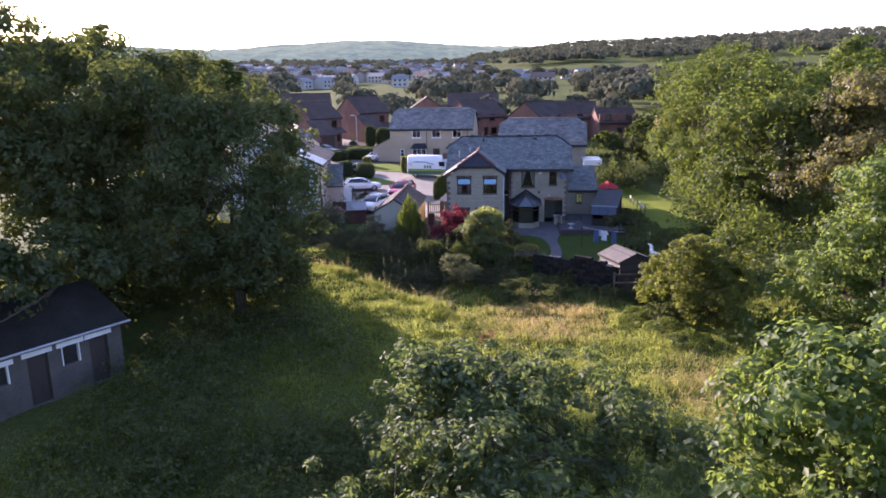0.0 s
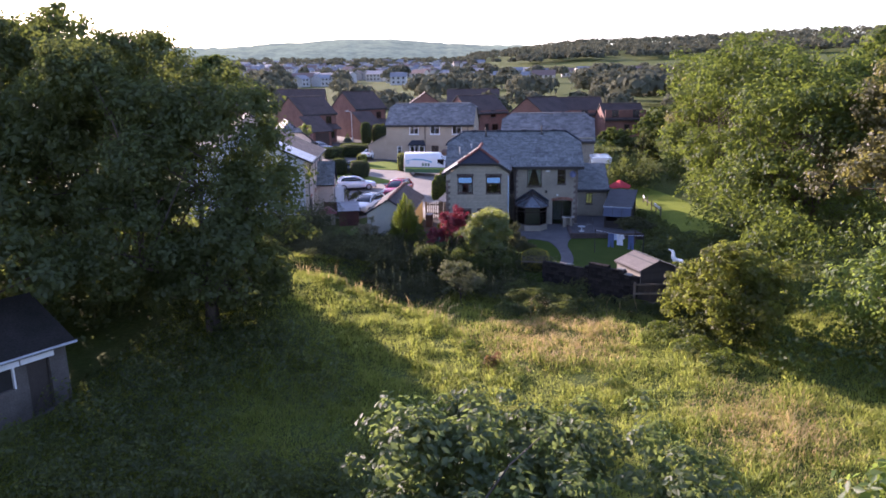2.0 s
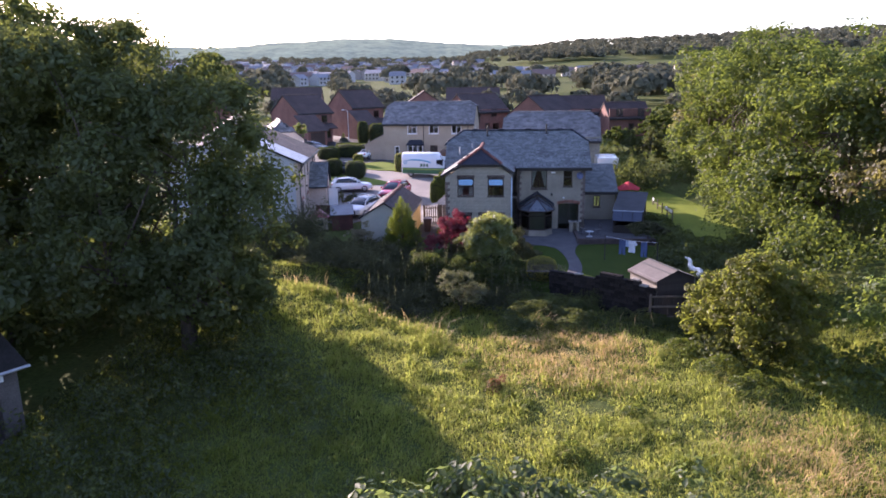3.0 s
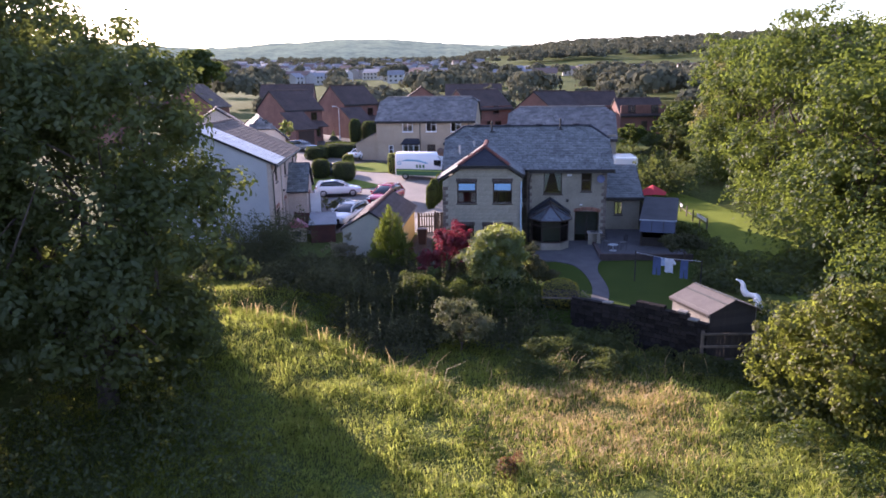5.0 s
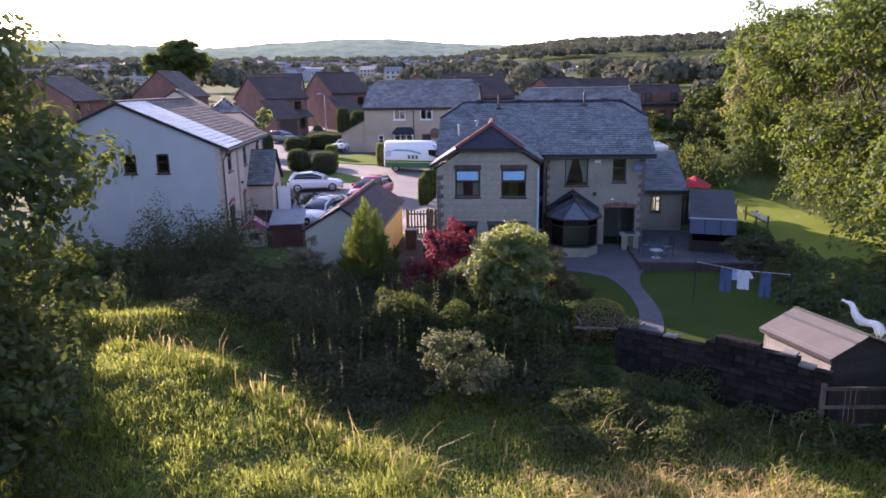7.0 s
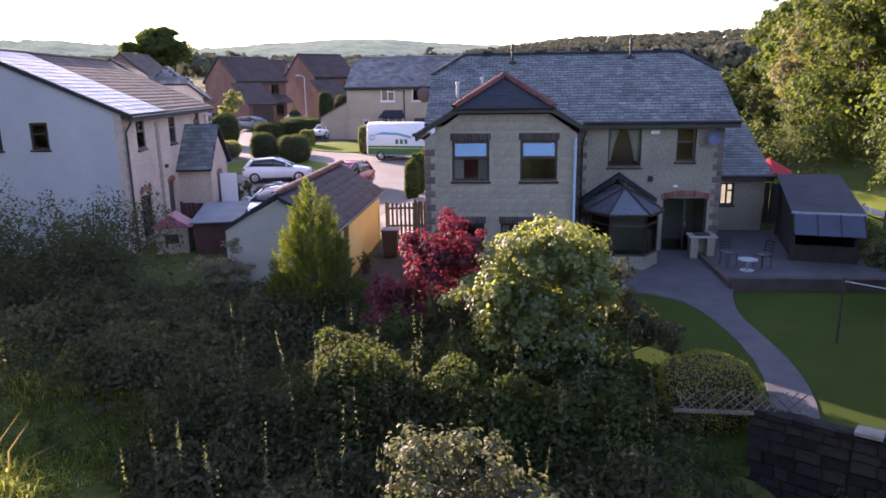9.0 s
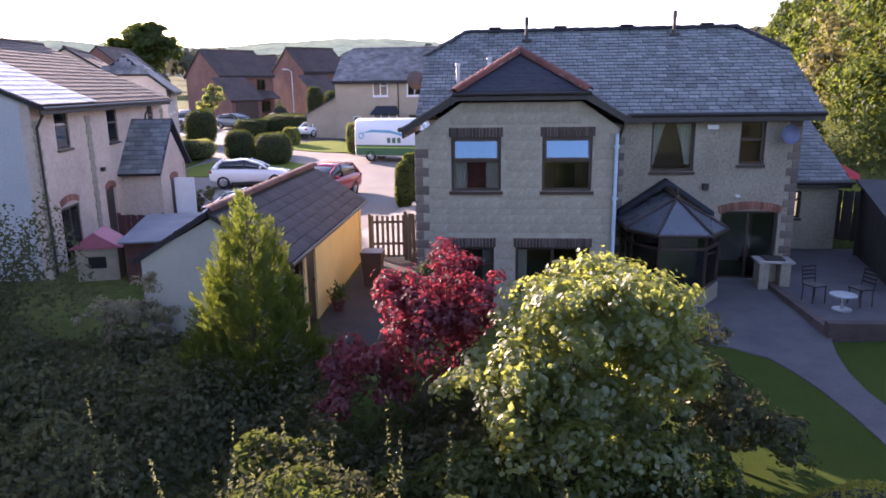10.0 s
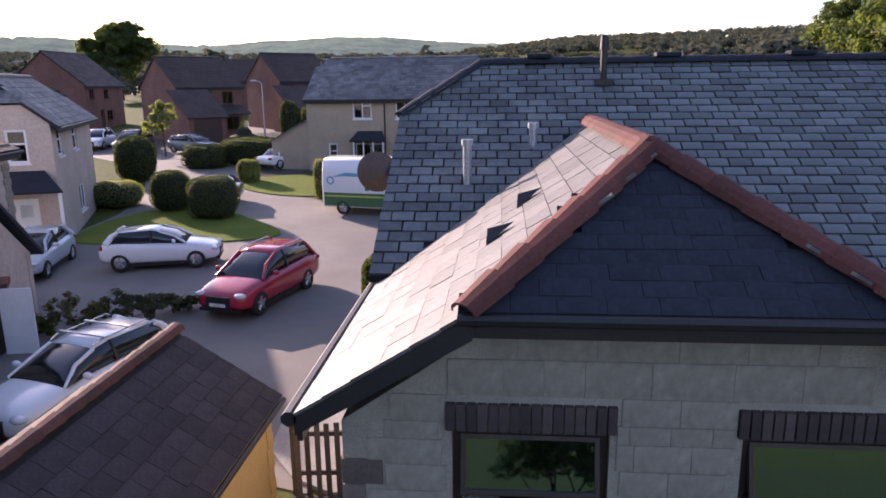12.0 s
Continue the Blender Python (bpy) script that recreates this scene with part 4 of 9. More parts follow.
        tube(fb, [W @ Vector((x, y, zb + 0.53)), W @ Vector((x, y, zb + 0.74))], [0.075, 0.06], 10)
        box(fb, x - 0.14, x + 0.14, y - 0.16, y + 0.14, zb - 0.02, zb + 0.06, W)
        part("flue_pipe", fb, FASCIA, roof, "slim black flue pipe", smooth=False)
    for x, y, hgt, mt in ((-4.35, 61.55, 0.55, STEEL), (-3.45, 62.3, 0.28, STEEL)):
        zb = ez + (y - ey) * tanp
        fb = tube(bmesh.new(), [W @ Vector((x, y, zb - 0.05)), W @ Vector((x, y, zb + hgt))], 0.06, 10)
        tube(fb, [W @ Vector((x, y, zb + hgt - 0.03)), W @ Vector((x, y, zb + hgt + 0.05))], 0.08, 10)
        part("vent_pipe", fb, mt, roof, "pale grey vent pipe")
    # wing roof with half hip
    fy, hy = 56.72, 58.35            # verge, hip's apex
    hz, hw = 5.38, (wz - 5.38) / wt
    foot, fz = 2.73, wz - 2.73 * wt
    by = ey + (wz - ez) / tanp
    wb = bmesh.new()
    feet = {-1: foot, 1: 2.34}
    for sgn in (-1, 1):
        X = lambda d: wc + sgn * d
        ft = feet[sgn]
        z_ = wz - ft * wt
        slab(wb, [W @ Vector(p) for p in ((X(ft), fy, z_), (X(hw), fy, hz), (X(0), hy, wz), (X(0), by, wz), (X(ft), ey + (z_ - ez) / tanp, z_))], 0.1)
    slab(wb, [W @ Vector(p) for p in ((wc - hw, fy, hz), (wc + hw, fy, hz), (wc, hy, wz))], 0.09)
    wroof = part("wing_roof", wb, UNDERLAY, H, "slate wing roof, its sunny slope gleaming")
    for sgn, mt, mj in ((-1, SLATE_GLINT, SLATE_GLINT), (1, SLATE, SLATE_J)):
        def keep_w(p):
            d = abs(p.x - wc)
            zr = wz - d * wt
            if p.y > ey + (zr - ez) / tanp + 0.05:
                return False
            if d > feet[sgn]:
                return False
            return not (zr > hz and p.y < fy + (zr - hz) / (wz - hz) * (hy - fy))
        ft = feet[sgn]
        L = math.hypot(ft, ft * wt)
        o = (wc + sgn * ft, fy - 0.03, wz - ft * wt)
        fr = tile_frames(o, (0, 1, 0), (-sgn, 0, wt), by - fy + 0.1, L - 0.03, 0.4, 0.25, keep_w, seed=3, tilt=1.2)
        lay_slates(wroof, [W @ q for q in fr], 0.4, 0.25, mt, mj, 300, "slate", lap=0.97 if sgn < 0 else 0.93, gap=0.004)
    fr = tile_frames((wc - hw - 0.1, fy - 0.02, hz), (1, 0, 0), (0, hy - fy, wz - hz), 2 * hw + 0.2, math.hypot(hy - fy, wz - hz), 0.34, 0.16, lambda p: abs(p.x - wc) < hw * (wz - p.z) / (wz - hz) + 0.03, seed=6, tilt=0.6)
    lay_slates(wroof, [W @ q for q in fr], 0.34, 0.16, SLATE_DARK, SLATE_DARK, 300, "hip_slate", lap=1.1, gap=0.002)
    ridge_tiles(wroof, W @ Vector((wc, hy, wz + 0.03)), W @ Vector((wc, by - 0.15, wz + 0.03)), CLAY, 0.3, 0.14)
    for sgn in (-1, 1):
        ridge_tiles(wroof, W @ Vector((wc + sgn * (hw + 0.05), fy - 0.05, hz + 0.02)), W @ Vector((wc, hy, wz + 0.04)), CLAY, 0.36, 0.13, "hip_tile")
        # bargeboard below the hip, fascia and gutter
        bb = bmesh.new()
        foot = feet[sgn]
        fz = wz - foot * wt
        e = [(wc + sgn * (foot + 0.02), fz - 0.15), (wc + sgn * (foot + 0.02), fz + 0.0), (wc + sgn * hw, hz - 0.0), (wc + sgn * hw, hz - 0.19)]
        prism(bb, e, fy - 0.02, fy + 0.03, "y", W)
        part("bargeboard", bb, FASCIA, wroof)
        gt = bmesh.new()
        gy1 = 60.2 if sgn < 0 else 60.2
        tube(gt, [W @ Vector((wc + sgn * (foot + 0.06), fy - 0.02, fz - 0.02)), W @ Vector((wc + sgn * (foot + 0.06), gy1, fz - 0.02))], 0.06, 8)
        box(gt, wc + sgn * foot - 0.02, wc + sgn * foot + 0.02, fy + 0.04, gy1, fz - 0.22, fz - 0.06, W)
        part("gutter", gt, FASCIA, wroof)
    fb = boxbm(wc - hw - 0.05, wc + hw + 0.05, fy + 0.0, fy + 0.28, hz - 0.18, hz - 0.08, W)
    tube(fb, [W @ Vector((wc - hw - 0.1, fy - 0.05, hz - 0.03)), W @ Vector((wc + hw + 0.1, fy - 0.05, hz - 0.03))], 0.045, 8)
    part("fascia", fb, FASCIA, wroof)
    for k in (0, 1):                          # two dark wedges standing in for holes of missing slates
        d, y = (1.25, 58.6) if k == 0 else (0.95, 59.5)
        p = Vector((wc - d, y, wz - d * wt + 0.05))
        vb_ = bmesh.new()
        a = [vb_.verts.new(W @ (p + Vector(q))) for q in ((-0.16, -0.14, -0.11), (-0.16, 0.14, -0.11), (0.1, 0.0, 0.09))]
        b = vb_.verts.new(W @ (p + Vector((-0.15, 0.0, 0.02))))
        for q in ((a[0], a[1], b), (a[1], a[2], b), (a[2], a[0], b), (a[0], a[2], a[1])):
            vb_.faces.new(q)
        part("roof_vent", vb_, FASCIA, wroof)
    # main gutters, soffit
    gt = bmesh.new()
    tube(gt, [W @ Vector((0.1, ey - 0.05, ez)), W @ Vector((hx1, ey - 0.05, ez))], 0.06, 8)
    box(gt, 0.1, hx1, ey, ey + 0.04, ez - 0.2, ez - 0.03, W)
    box(gt, 0.1, hx1, ey + 0.04, 60.38, ez - 0.2, ez - 0.17, W)
    part("gutter", gt, FASCIA, roof)
    # rainwater pipe in the angle, pale blue-grey
    pb = tube(bmesh.new(), [W @ Vector(p) for p in ((-0.42, 56.9, -0.2), (-0.42, 56.9, 4.42))], 0.045, 10)
    for z in (1.4, 2.9, 4.1):
        box(pb, -0.48, -0.36, 56.85, 56.96, z, z + 0.06, W)
    part("downpipe", pb, PIPE_BLUE, H, "pale blue-grey rainwater downpipe")
    pb = tube(bmesh.new(), [W @ Vector(p) for p in ((0.28, 60.25, 4.4), (0.16, 60.3, 4.0), (0.16, 60.3, -0.1))], 0.04, 8)
    part("downpipe", pb, FASCIA, H)
    # small fixtures on the rear wall
    part("alarm_box", boxbm(2.55, 2.85, 60.33, 60.4, 4.28, 4.4, W, bevel=0.01), FRAME_W, H, "white alarm box")
    part("flood_light", boxbm(2.52, 2.68, 60.25, 60.4, 2.62, 2.8, W, bevel=0.02), BLACK_P, H)
    part("wall_lamp", boxbm(3.42, 3.56, 60.32, 60.4, 2.4, 2.47, W, bevel=0.01), FRAME_W, H)
    db = bmesh.new()
    bmesh.ops.create_uvsphere(db, u_segments=20, v_segments=10, radius=0.32)
    bmesh.ops.delete(db, geom=[v for v in db.verts if v.co.z > -0.14], context="VERTS")
    bmesh.ops.transform(db, matrix=W @ pose(4.62, 60.0, 4.15, 80, 0, 12) @ Matrix.Translation((0, 0, 0.2)), verts=db.verts)
    box(db, 4.6, 4.64, 60.1, 60.4, 4.0, 4.04, W)
    sd = part("satellite_dish", db, mat("dish_blue", (0.12, 0.14, 0.24), rough=0.5), H, "dark blue-grey satellite dish")
    db = bmesh.new()
    bmesh.ops.create_uvsphere(db, u_segments=24, v_segments=12, radius=0.4)
    bmesh.ops.delete(db, geom=[v for v in db.verts if v.co.z > -0.26], context="VERTS")
    bmesh.ops.transform(db, matrix=W @ pose(-5.62, 61.84, 5.72, 100, 0, 200) @ Matrix.Translation((0, 0, 0.33)), verts=db.verts)
    tube(db, [W @ Vector((-5.6, 61.9, 5.6)), W @ Vector((-5.15, 62.0, 5.3))], 0.025, 6)
    part("satellite_dish", db, mat("dish_brown", (0.14, 0.085, 0.065), rough=0.7), H, "brown mesh satellite dish on the gable")
    # side annex
    part("annex_wall", wall_bm(bmesh.new(), wm(5.08, 63.9), 2.75, -0.6, 2.45, th, [(1.05, 1.6, 1.15, 2.05)]), STONE_W, H)
    part("annex_wall", wall_bm(bmesh.new(), wm(7.83, 63.9 + th, 90), 5.6, -0.6, 2.45, th, []), STONE_W, H)
    part("annex_gable", prism(bmesh.new(), [(63.9, 2.45), (69.8, 2.45), (67.3, 4.1)], 7.83 - th, 7.83, "x", W), STONE_W, H)
    window_part(H, wm(6.13, 63.9) @ Matrix.Translation((0, 0, 1.15)), 0.55, 0.9, FRAME_D, "cross", recess=0.08)
    arb = bmesh.new()
    slab(arb, [W @ Vector(p) for p in ((5.1, 63.55, 2.4), (8.05, 63.55, 2.4), (8.05, 67.3, 4.22), (5.1, 67.3, 4.22))], 0.1)
    slab(arb, [W @ Vector(p) for p in ((5.1, 70.0, 2.7), (8.05, 70.0, 2.7), (8.05, 67.3, 4.22), (5.1, 67.3, 4.22))], 0.1)
    aroof = part("annex_roof", arb, UNDERLAY, H)
    fr = tile_frames((5.12, 63.52, 2.4), (1, 0, 0), (0, 3.75, 1.82), 2.9, 4.15, 0.34, 0.22, lambda p: True, seed=12)
    lay_slates(aroof, [W @ q for q in fr], 0.34, 0.22, SLATE, SLATE_J, 300)
    gt = tube(bmesh.new(), [W @ Vector((5.1, 63.48, 2.36)), W @ Vector((8.1, 63.48, 2.36))], 0.055, 8)
    box(gt, 5.1, 8.05, 63.52, 63.56, 2.18, 2.32, W)
    part("gutter", gt, FASCIA, aroof)
    return H


stone_house()


# ---- conservatory at the back of the stone house ----
def conservatory():
    C = thing("conservatory", "small dark-framed conservatory with a faceted glazed roof", "conservatory", pose(1.45, 59.0, 0))
    W = Matrix.Translation((-1.45, -59.0, 0))
    pts = [(0.3, 60.38), (0.3, 58.6), (0.85, 57.8), (2.05, 57.8), (2.6, 58.6), (2.6, 60.38)]
    apex = Vector((1.45, 58.75, 2.62))
    back = Vector((1.45, 60.38, 2.62))
    for (x0, y0), (x1, y1) in zip(pts, pts[1:]):
        a, b = Vector((x0, y0, 0)), Vector((x1, y1, 0))
        d = (b - a)
        ln = d.length
        m = W @ Matrix.Translation(a) @ Matrix.Rotation(math.atan2(d.y, d.x), 4, "Z")
        part("dwarf_wall", boxbm(0, ln, 0.0, 0.12, -0.3, 0.45, m), STONE_W, C)
        f = bmesh.new()
        n = 2 if ln > 1.2 else 1
        for k in range(n + 1):
            u = k * ln / n
            box(f, max(0, u - 0.04), min(ln, u + 0.04), 0.03, 0.09, 0.45, 1.88, m)
        for z in (0.45, 1.45, 1.8):
            box(f, 0, ln, 0.028, 0.092, z, z + 0.07, m)
        fr = part("window_frame", f, FRAME_D, C)
        p = part("pane", boxbm(0.04, ln - 0.04, 0.055, 0.061, 0.5, 1.82, m), GLASS, fr)
        p.visible_shadow = False
    ring = [Vector((x, y, 1.88)) for x, y in pts]
    cen = Vector((1.45, 59.2, 0))
    ring = [p + Vector((p.x - cen.x, min(0, p.y - cen.y), 0)).normalized() * 0.14 for p in ring]
    facets = [(ring[0], ring[1], apex, back), (ring[4], ring[5], back, apex)] + [(ring[i], ring[i + 1], apex) for i in (1, 2, 3)]
    for fc in facets:
        part("roof_panel", slab(bmesh.new(), [W @ p for p in fc], 0.03), mat("polycarbonate", (0.1, 0.122, 0.145), (0.075, 0.092, 0.11), rough=0.28, scale=1.5, bump=0.02, spec=0.7), C)
    for i in (1, 2, 3, 4):
        part("rafter", tube(bmesh.new(), [W @ (ring[i] + Vector((0, 0, 0.03))), W @ (apex + Vector((0, 0, 0.03)))], 0.03, 6), FRAME_D, C)
    rb = tube(bmesh.new(), [W @ (apex + Vector((0, -0.1, 0.05))), W @ (back + Vector((0, 0, 0.05)))], 0.05, 8)
    box(rb, 1.43, 1.47, 58.7, 58.74, 2.67, 2.9, W)
    part("ridge", rb, FRAME_D, C)
    gt = bmesh.new()
    for a, b in zip(ring, ring[1:]):
        tube(gt, [W @ (a - Vector((0, 0, 0.03))), W @ (b - Vector((0, 0, 0.03)))], 0.05, 6)
    part("gutter", gt, FRAME_D, C)
    # steep lead-edged flashing gable against the wall
    fb = bmesh.new()
    prism(fb, [(0.2, 2.05), (1.5, 2.95), (2.8, 2.05), (2.8, 1.9), (1.5, 2.8), (0.2, 1.9)], 60.0, 60.38, "y", W)
    part("flashing", fb, SLATE_DARK, C)
    return C


conservatory()


# ---- garage beside it ----
def garage():
    G = thing("garage", "detached garage with yellow rendered side wall and slate roof", "garage", pose(-9.2, 58.4, -0.2))
    W = Matrix.Translation((9.2, -58.4, 0.2))
    x0, x1, y0, y1, e, r, xr = -10.7, -7.6, 54.3, 62.3, 2.05, 3.02, -9.1
    th = 0.2
    bm = prism(bmesh.new(), [(x0, -0.5), (x1, -0.5), (x1, e), (xr, r - 0.1), (x0, e)], y0, y0 + th, "y", W)
    part("gable_wall", bm, mat("garage_pale", (0.5, 0.49, 0.42), (0.4, 0.4, 0.35), rough=0.9, scale=0.8), G)
    part("wall", wall_bm(bmesh.new(), W @ pose(x1, y0 + th, 0, 0, 0, 90), y1 - y0 - 2 * th, -0.5, e, th, [(0.25, 1.35, 0.55, 1.85), (1.5, 2.3, -0.15, 1.9)]), RENDER_Y, G, "yellow rendered wall")
    part("wall", wall_bm(bmesh.new(), W @ pose(x0, y1 - th, 0, 0, 0, -90), y1 - y0 - 2 * th, -0.5, e, th, []), RENDER_Y, G)
    part("wall", wall_bm(bmesh.new(), W @ pose(x1, y1, 0, 0, 0, 180), x1 - x0, -0.5, e, th, [(0.4, 2.9, -0.2, 1.9)]), RENDER_Y, G)
    part("gable", prism(bmesh.new(), [(x0, e), (x1, e), (xr, r - 0.1)], y1 - th, y1, "y", W), RENDER_Y, G)
    part("garage_door", boxbm(x1 - 2.9, x1 - 0.4, y1 - 0.12, y1 - 0.06, 0, 1.88, W), FRAME_W, G)
    window_part(G, W @ pose(x1, y0 + th + 0.25, 0.55, 0, 0, 90), 1.1, 1.3, FRAME_D, "mid", recess=0.05)
    d = part("door", boxbm(1.52, 2.28, 0.05, 0.1, -0.14, 1.88, W @ pose(x1, y0 + th, 0, 0, 0, 90)), FRAME_D, G, "dark brown side door")
    part("door_handle", boxbm(2.15, 2.2, 0.01, 0.05, 0.9, 1.0, W @ pose(x1, y0 + th, 0, 0, 0, 90)), CHROME, d)
    qme = finish(boxbm(-0.12, 0.12, -0.02, 0.03, -0.1, 0.1, bevel=0.006), "quoin", RENDER_Y)
    for k in range(10):
        piece("quoin", qme, d.parent, W @ pose(x1 + 0.004, y1 - (0.14 if k % 2 else 0.1), 0.1 + k * 0.2, 0, 0, 90))
    ov = 0.16
    rb = bmesh.new()
    tL, tR = (r - e) / (xr - x0), (r - e) / (x1 - xr)
    pl = [(x0 - ov, y0 - 0.12, e - ov * tL + 0.05), (x0 - ov, y1 + 0.12, e - ov * tL + 0.05), (xr, y1 + 0.12, r + 0.05), (xr, y0 - 0.12, r + 0.05)]
    pr = [(x1 + ov, y0 - 0.12, e - ov * tR + 0.05), (x1 + ov, y1 + 0.12, e - ov * tR + 0.05), (xr, y1 + 0.12, r + 0.05), (xr, y0 - 0.12, r + 0.05)]
    slab(rb, [W @ Vector(p) for p in pl], 0.08)
    slab(rb, [W @ Vector(p) for p in pr], 0.08)
    roof = part("roof", rb, UNDERLAY, G)
    GT = mat("garage_slate", (0.058, 0.048, 0.052), (0.038, 0.032, 0.036), rough=0.8, spec=0.3, scale=1.0, fine=20, bump=0.3, objrand=0.2)
    fr = tile_frames(pr[0], (0, 1, 0), (-(x1 + ov - xr), 0, r - e + ov * tR), y1 - y0 + 0.24, math.hypot(x1 + ov - xr, r - e + ov * tR) - 0.03, 0.42, 0.3, lambda p: True, seed=21, tilt=2.2, lift=0.018)
    lay_slates(roof, [W @ q for q in fr], 0.42, 0.3, GT, GT, 300, "tile", lap=1.12, gap=0.004)
    fr = tile_frames(pl[1], (0, -1, 0), (xr - x0 + ov, 0, r - e + ov * tL), y1 - y0 + 0.24, math.hypot(xr - x0 + ov, r - e + ov * tL) - 0.03, 0.42, 0.3, lambda p: True, seed=22, tilt=2.2, lift=0.018)
    lay_slates(roof, [W @ q for q in fr], 0.42, 0.3, GT, GT, 300, "tile", lap=1.12, gap=0.004)
    ridge_tiles(roof, W @ Vector((xr, y0 - 0.14, r + 0.08)), W @ Vector((xr, y1 + 0.14, r + 0.08)), CLAY_D, 0.4, 0.13)
    gt = tube(bmesh.new(), [W @ Vector((x1 + ov + 0.05, y0 - 0.1, e - ov * tR)), W @ Vector((x1 + ov + 0.05, y1 + 0.1, e - ov * tR))], 0.05, 8)
    tube(gt, [W @ Vector((x1 + 0.06, y0 + 0.05, e - 0.15)), W @ Vector((x1 + 0.06, y0 + 0.05, -0.1))], 0.035, 8)
    part("gutter", gt, FASCIA, roof)
    return G


garage()

# ---- neighbours ----
def add_porch(t, p0, D, door_mat, hw=0.94, ze=2.2, zr=3.5, dp=1.5):
    """Gabled porch with slated sides before the street wall: half width hw, eaves ze, ridge zr, depth dp."""
    xm, y0, yw = p0 + hw, -D / 2 - dp, -D / 2 - 0.002
    w = hw * 0.82
    porch = part("porch", boxbm(xm - w, xm - w + 0.18, y0, yw, -0.3, ze), RENDER_C, t)
    part("porch_cheek", boxbm(xm + w - 0.18, xm + w, y0, yw, -0.3, ze), RENDER_C, porch)
    part("porch_front", wall_bm(bmesh.new(), Matrix.Translation((xm - w + 0.182, y0 + 0.02, 0)), 2 * w - 0.364, -0.3, ze, 0.12, [(w - 0.64, w + 0.28, -0.05, 2.05)]), RENDER_C, porch)
    part("porch_gable", prism(bmesh.new(), [(xm - w, ze + 0.002), (xm + w, ze + 0.002), (xm, ze + (zr - ze) * w / hw - 0.05)], y0, y0 + 0.2, "y"), RENDER_C, porch)
    part("door", boxbm(xm - 0.44, xm + 0.44, y0 + 0.05, y0 + 0.1, 0, 2.02, bevel=0.01), door_mat, porch)
    for k in range(9):
        a = (k + 0.5) / 9 * 2 - 1
        part("arch_brick", boxbm(-0.06, 0.06, -0.02, 0.03, -0.1, 0.1, pose(xm + a * 0.5, y0, 2.14 - 0.1 * a * a, 0, a * 18, 0)), BRICK_ARCH, porch)
    for sx in (-1, 1):
        x0 = xm + sx * (hw + 0.1)
        zl = ze - 0.1 * (zr - ze) / hw
        pr = part("porch_roof", slab(bmesh.new(), [(x0, y0 - 0.15, zl), (x0, -D / 2, zl), (xm, -D / 2, zr), (xm, y0 - 0.15, zr)], 0.09), SLATE_DARK, porch)
        fr = tile_frames((x0, -D / 2, zl + 0.01), (0, -1, 0), (xm - x0, 0, zr - zl), dp + 0.15, math.hypot(xm - x0, zr - zl), 0.34, 0.24, lambda p: True, seed=2)
        tagged(joined_boxes("slate_field", fr, (0.325, 0.225, 0.02), SLATE_J, pr), "", "", "", "stuff")


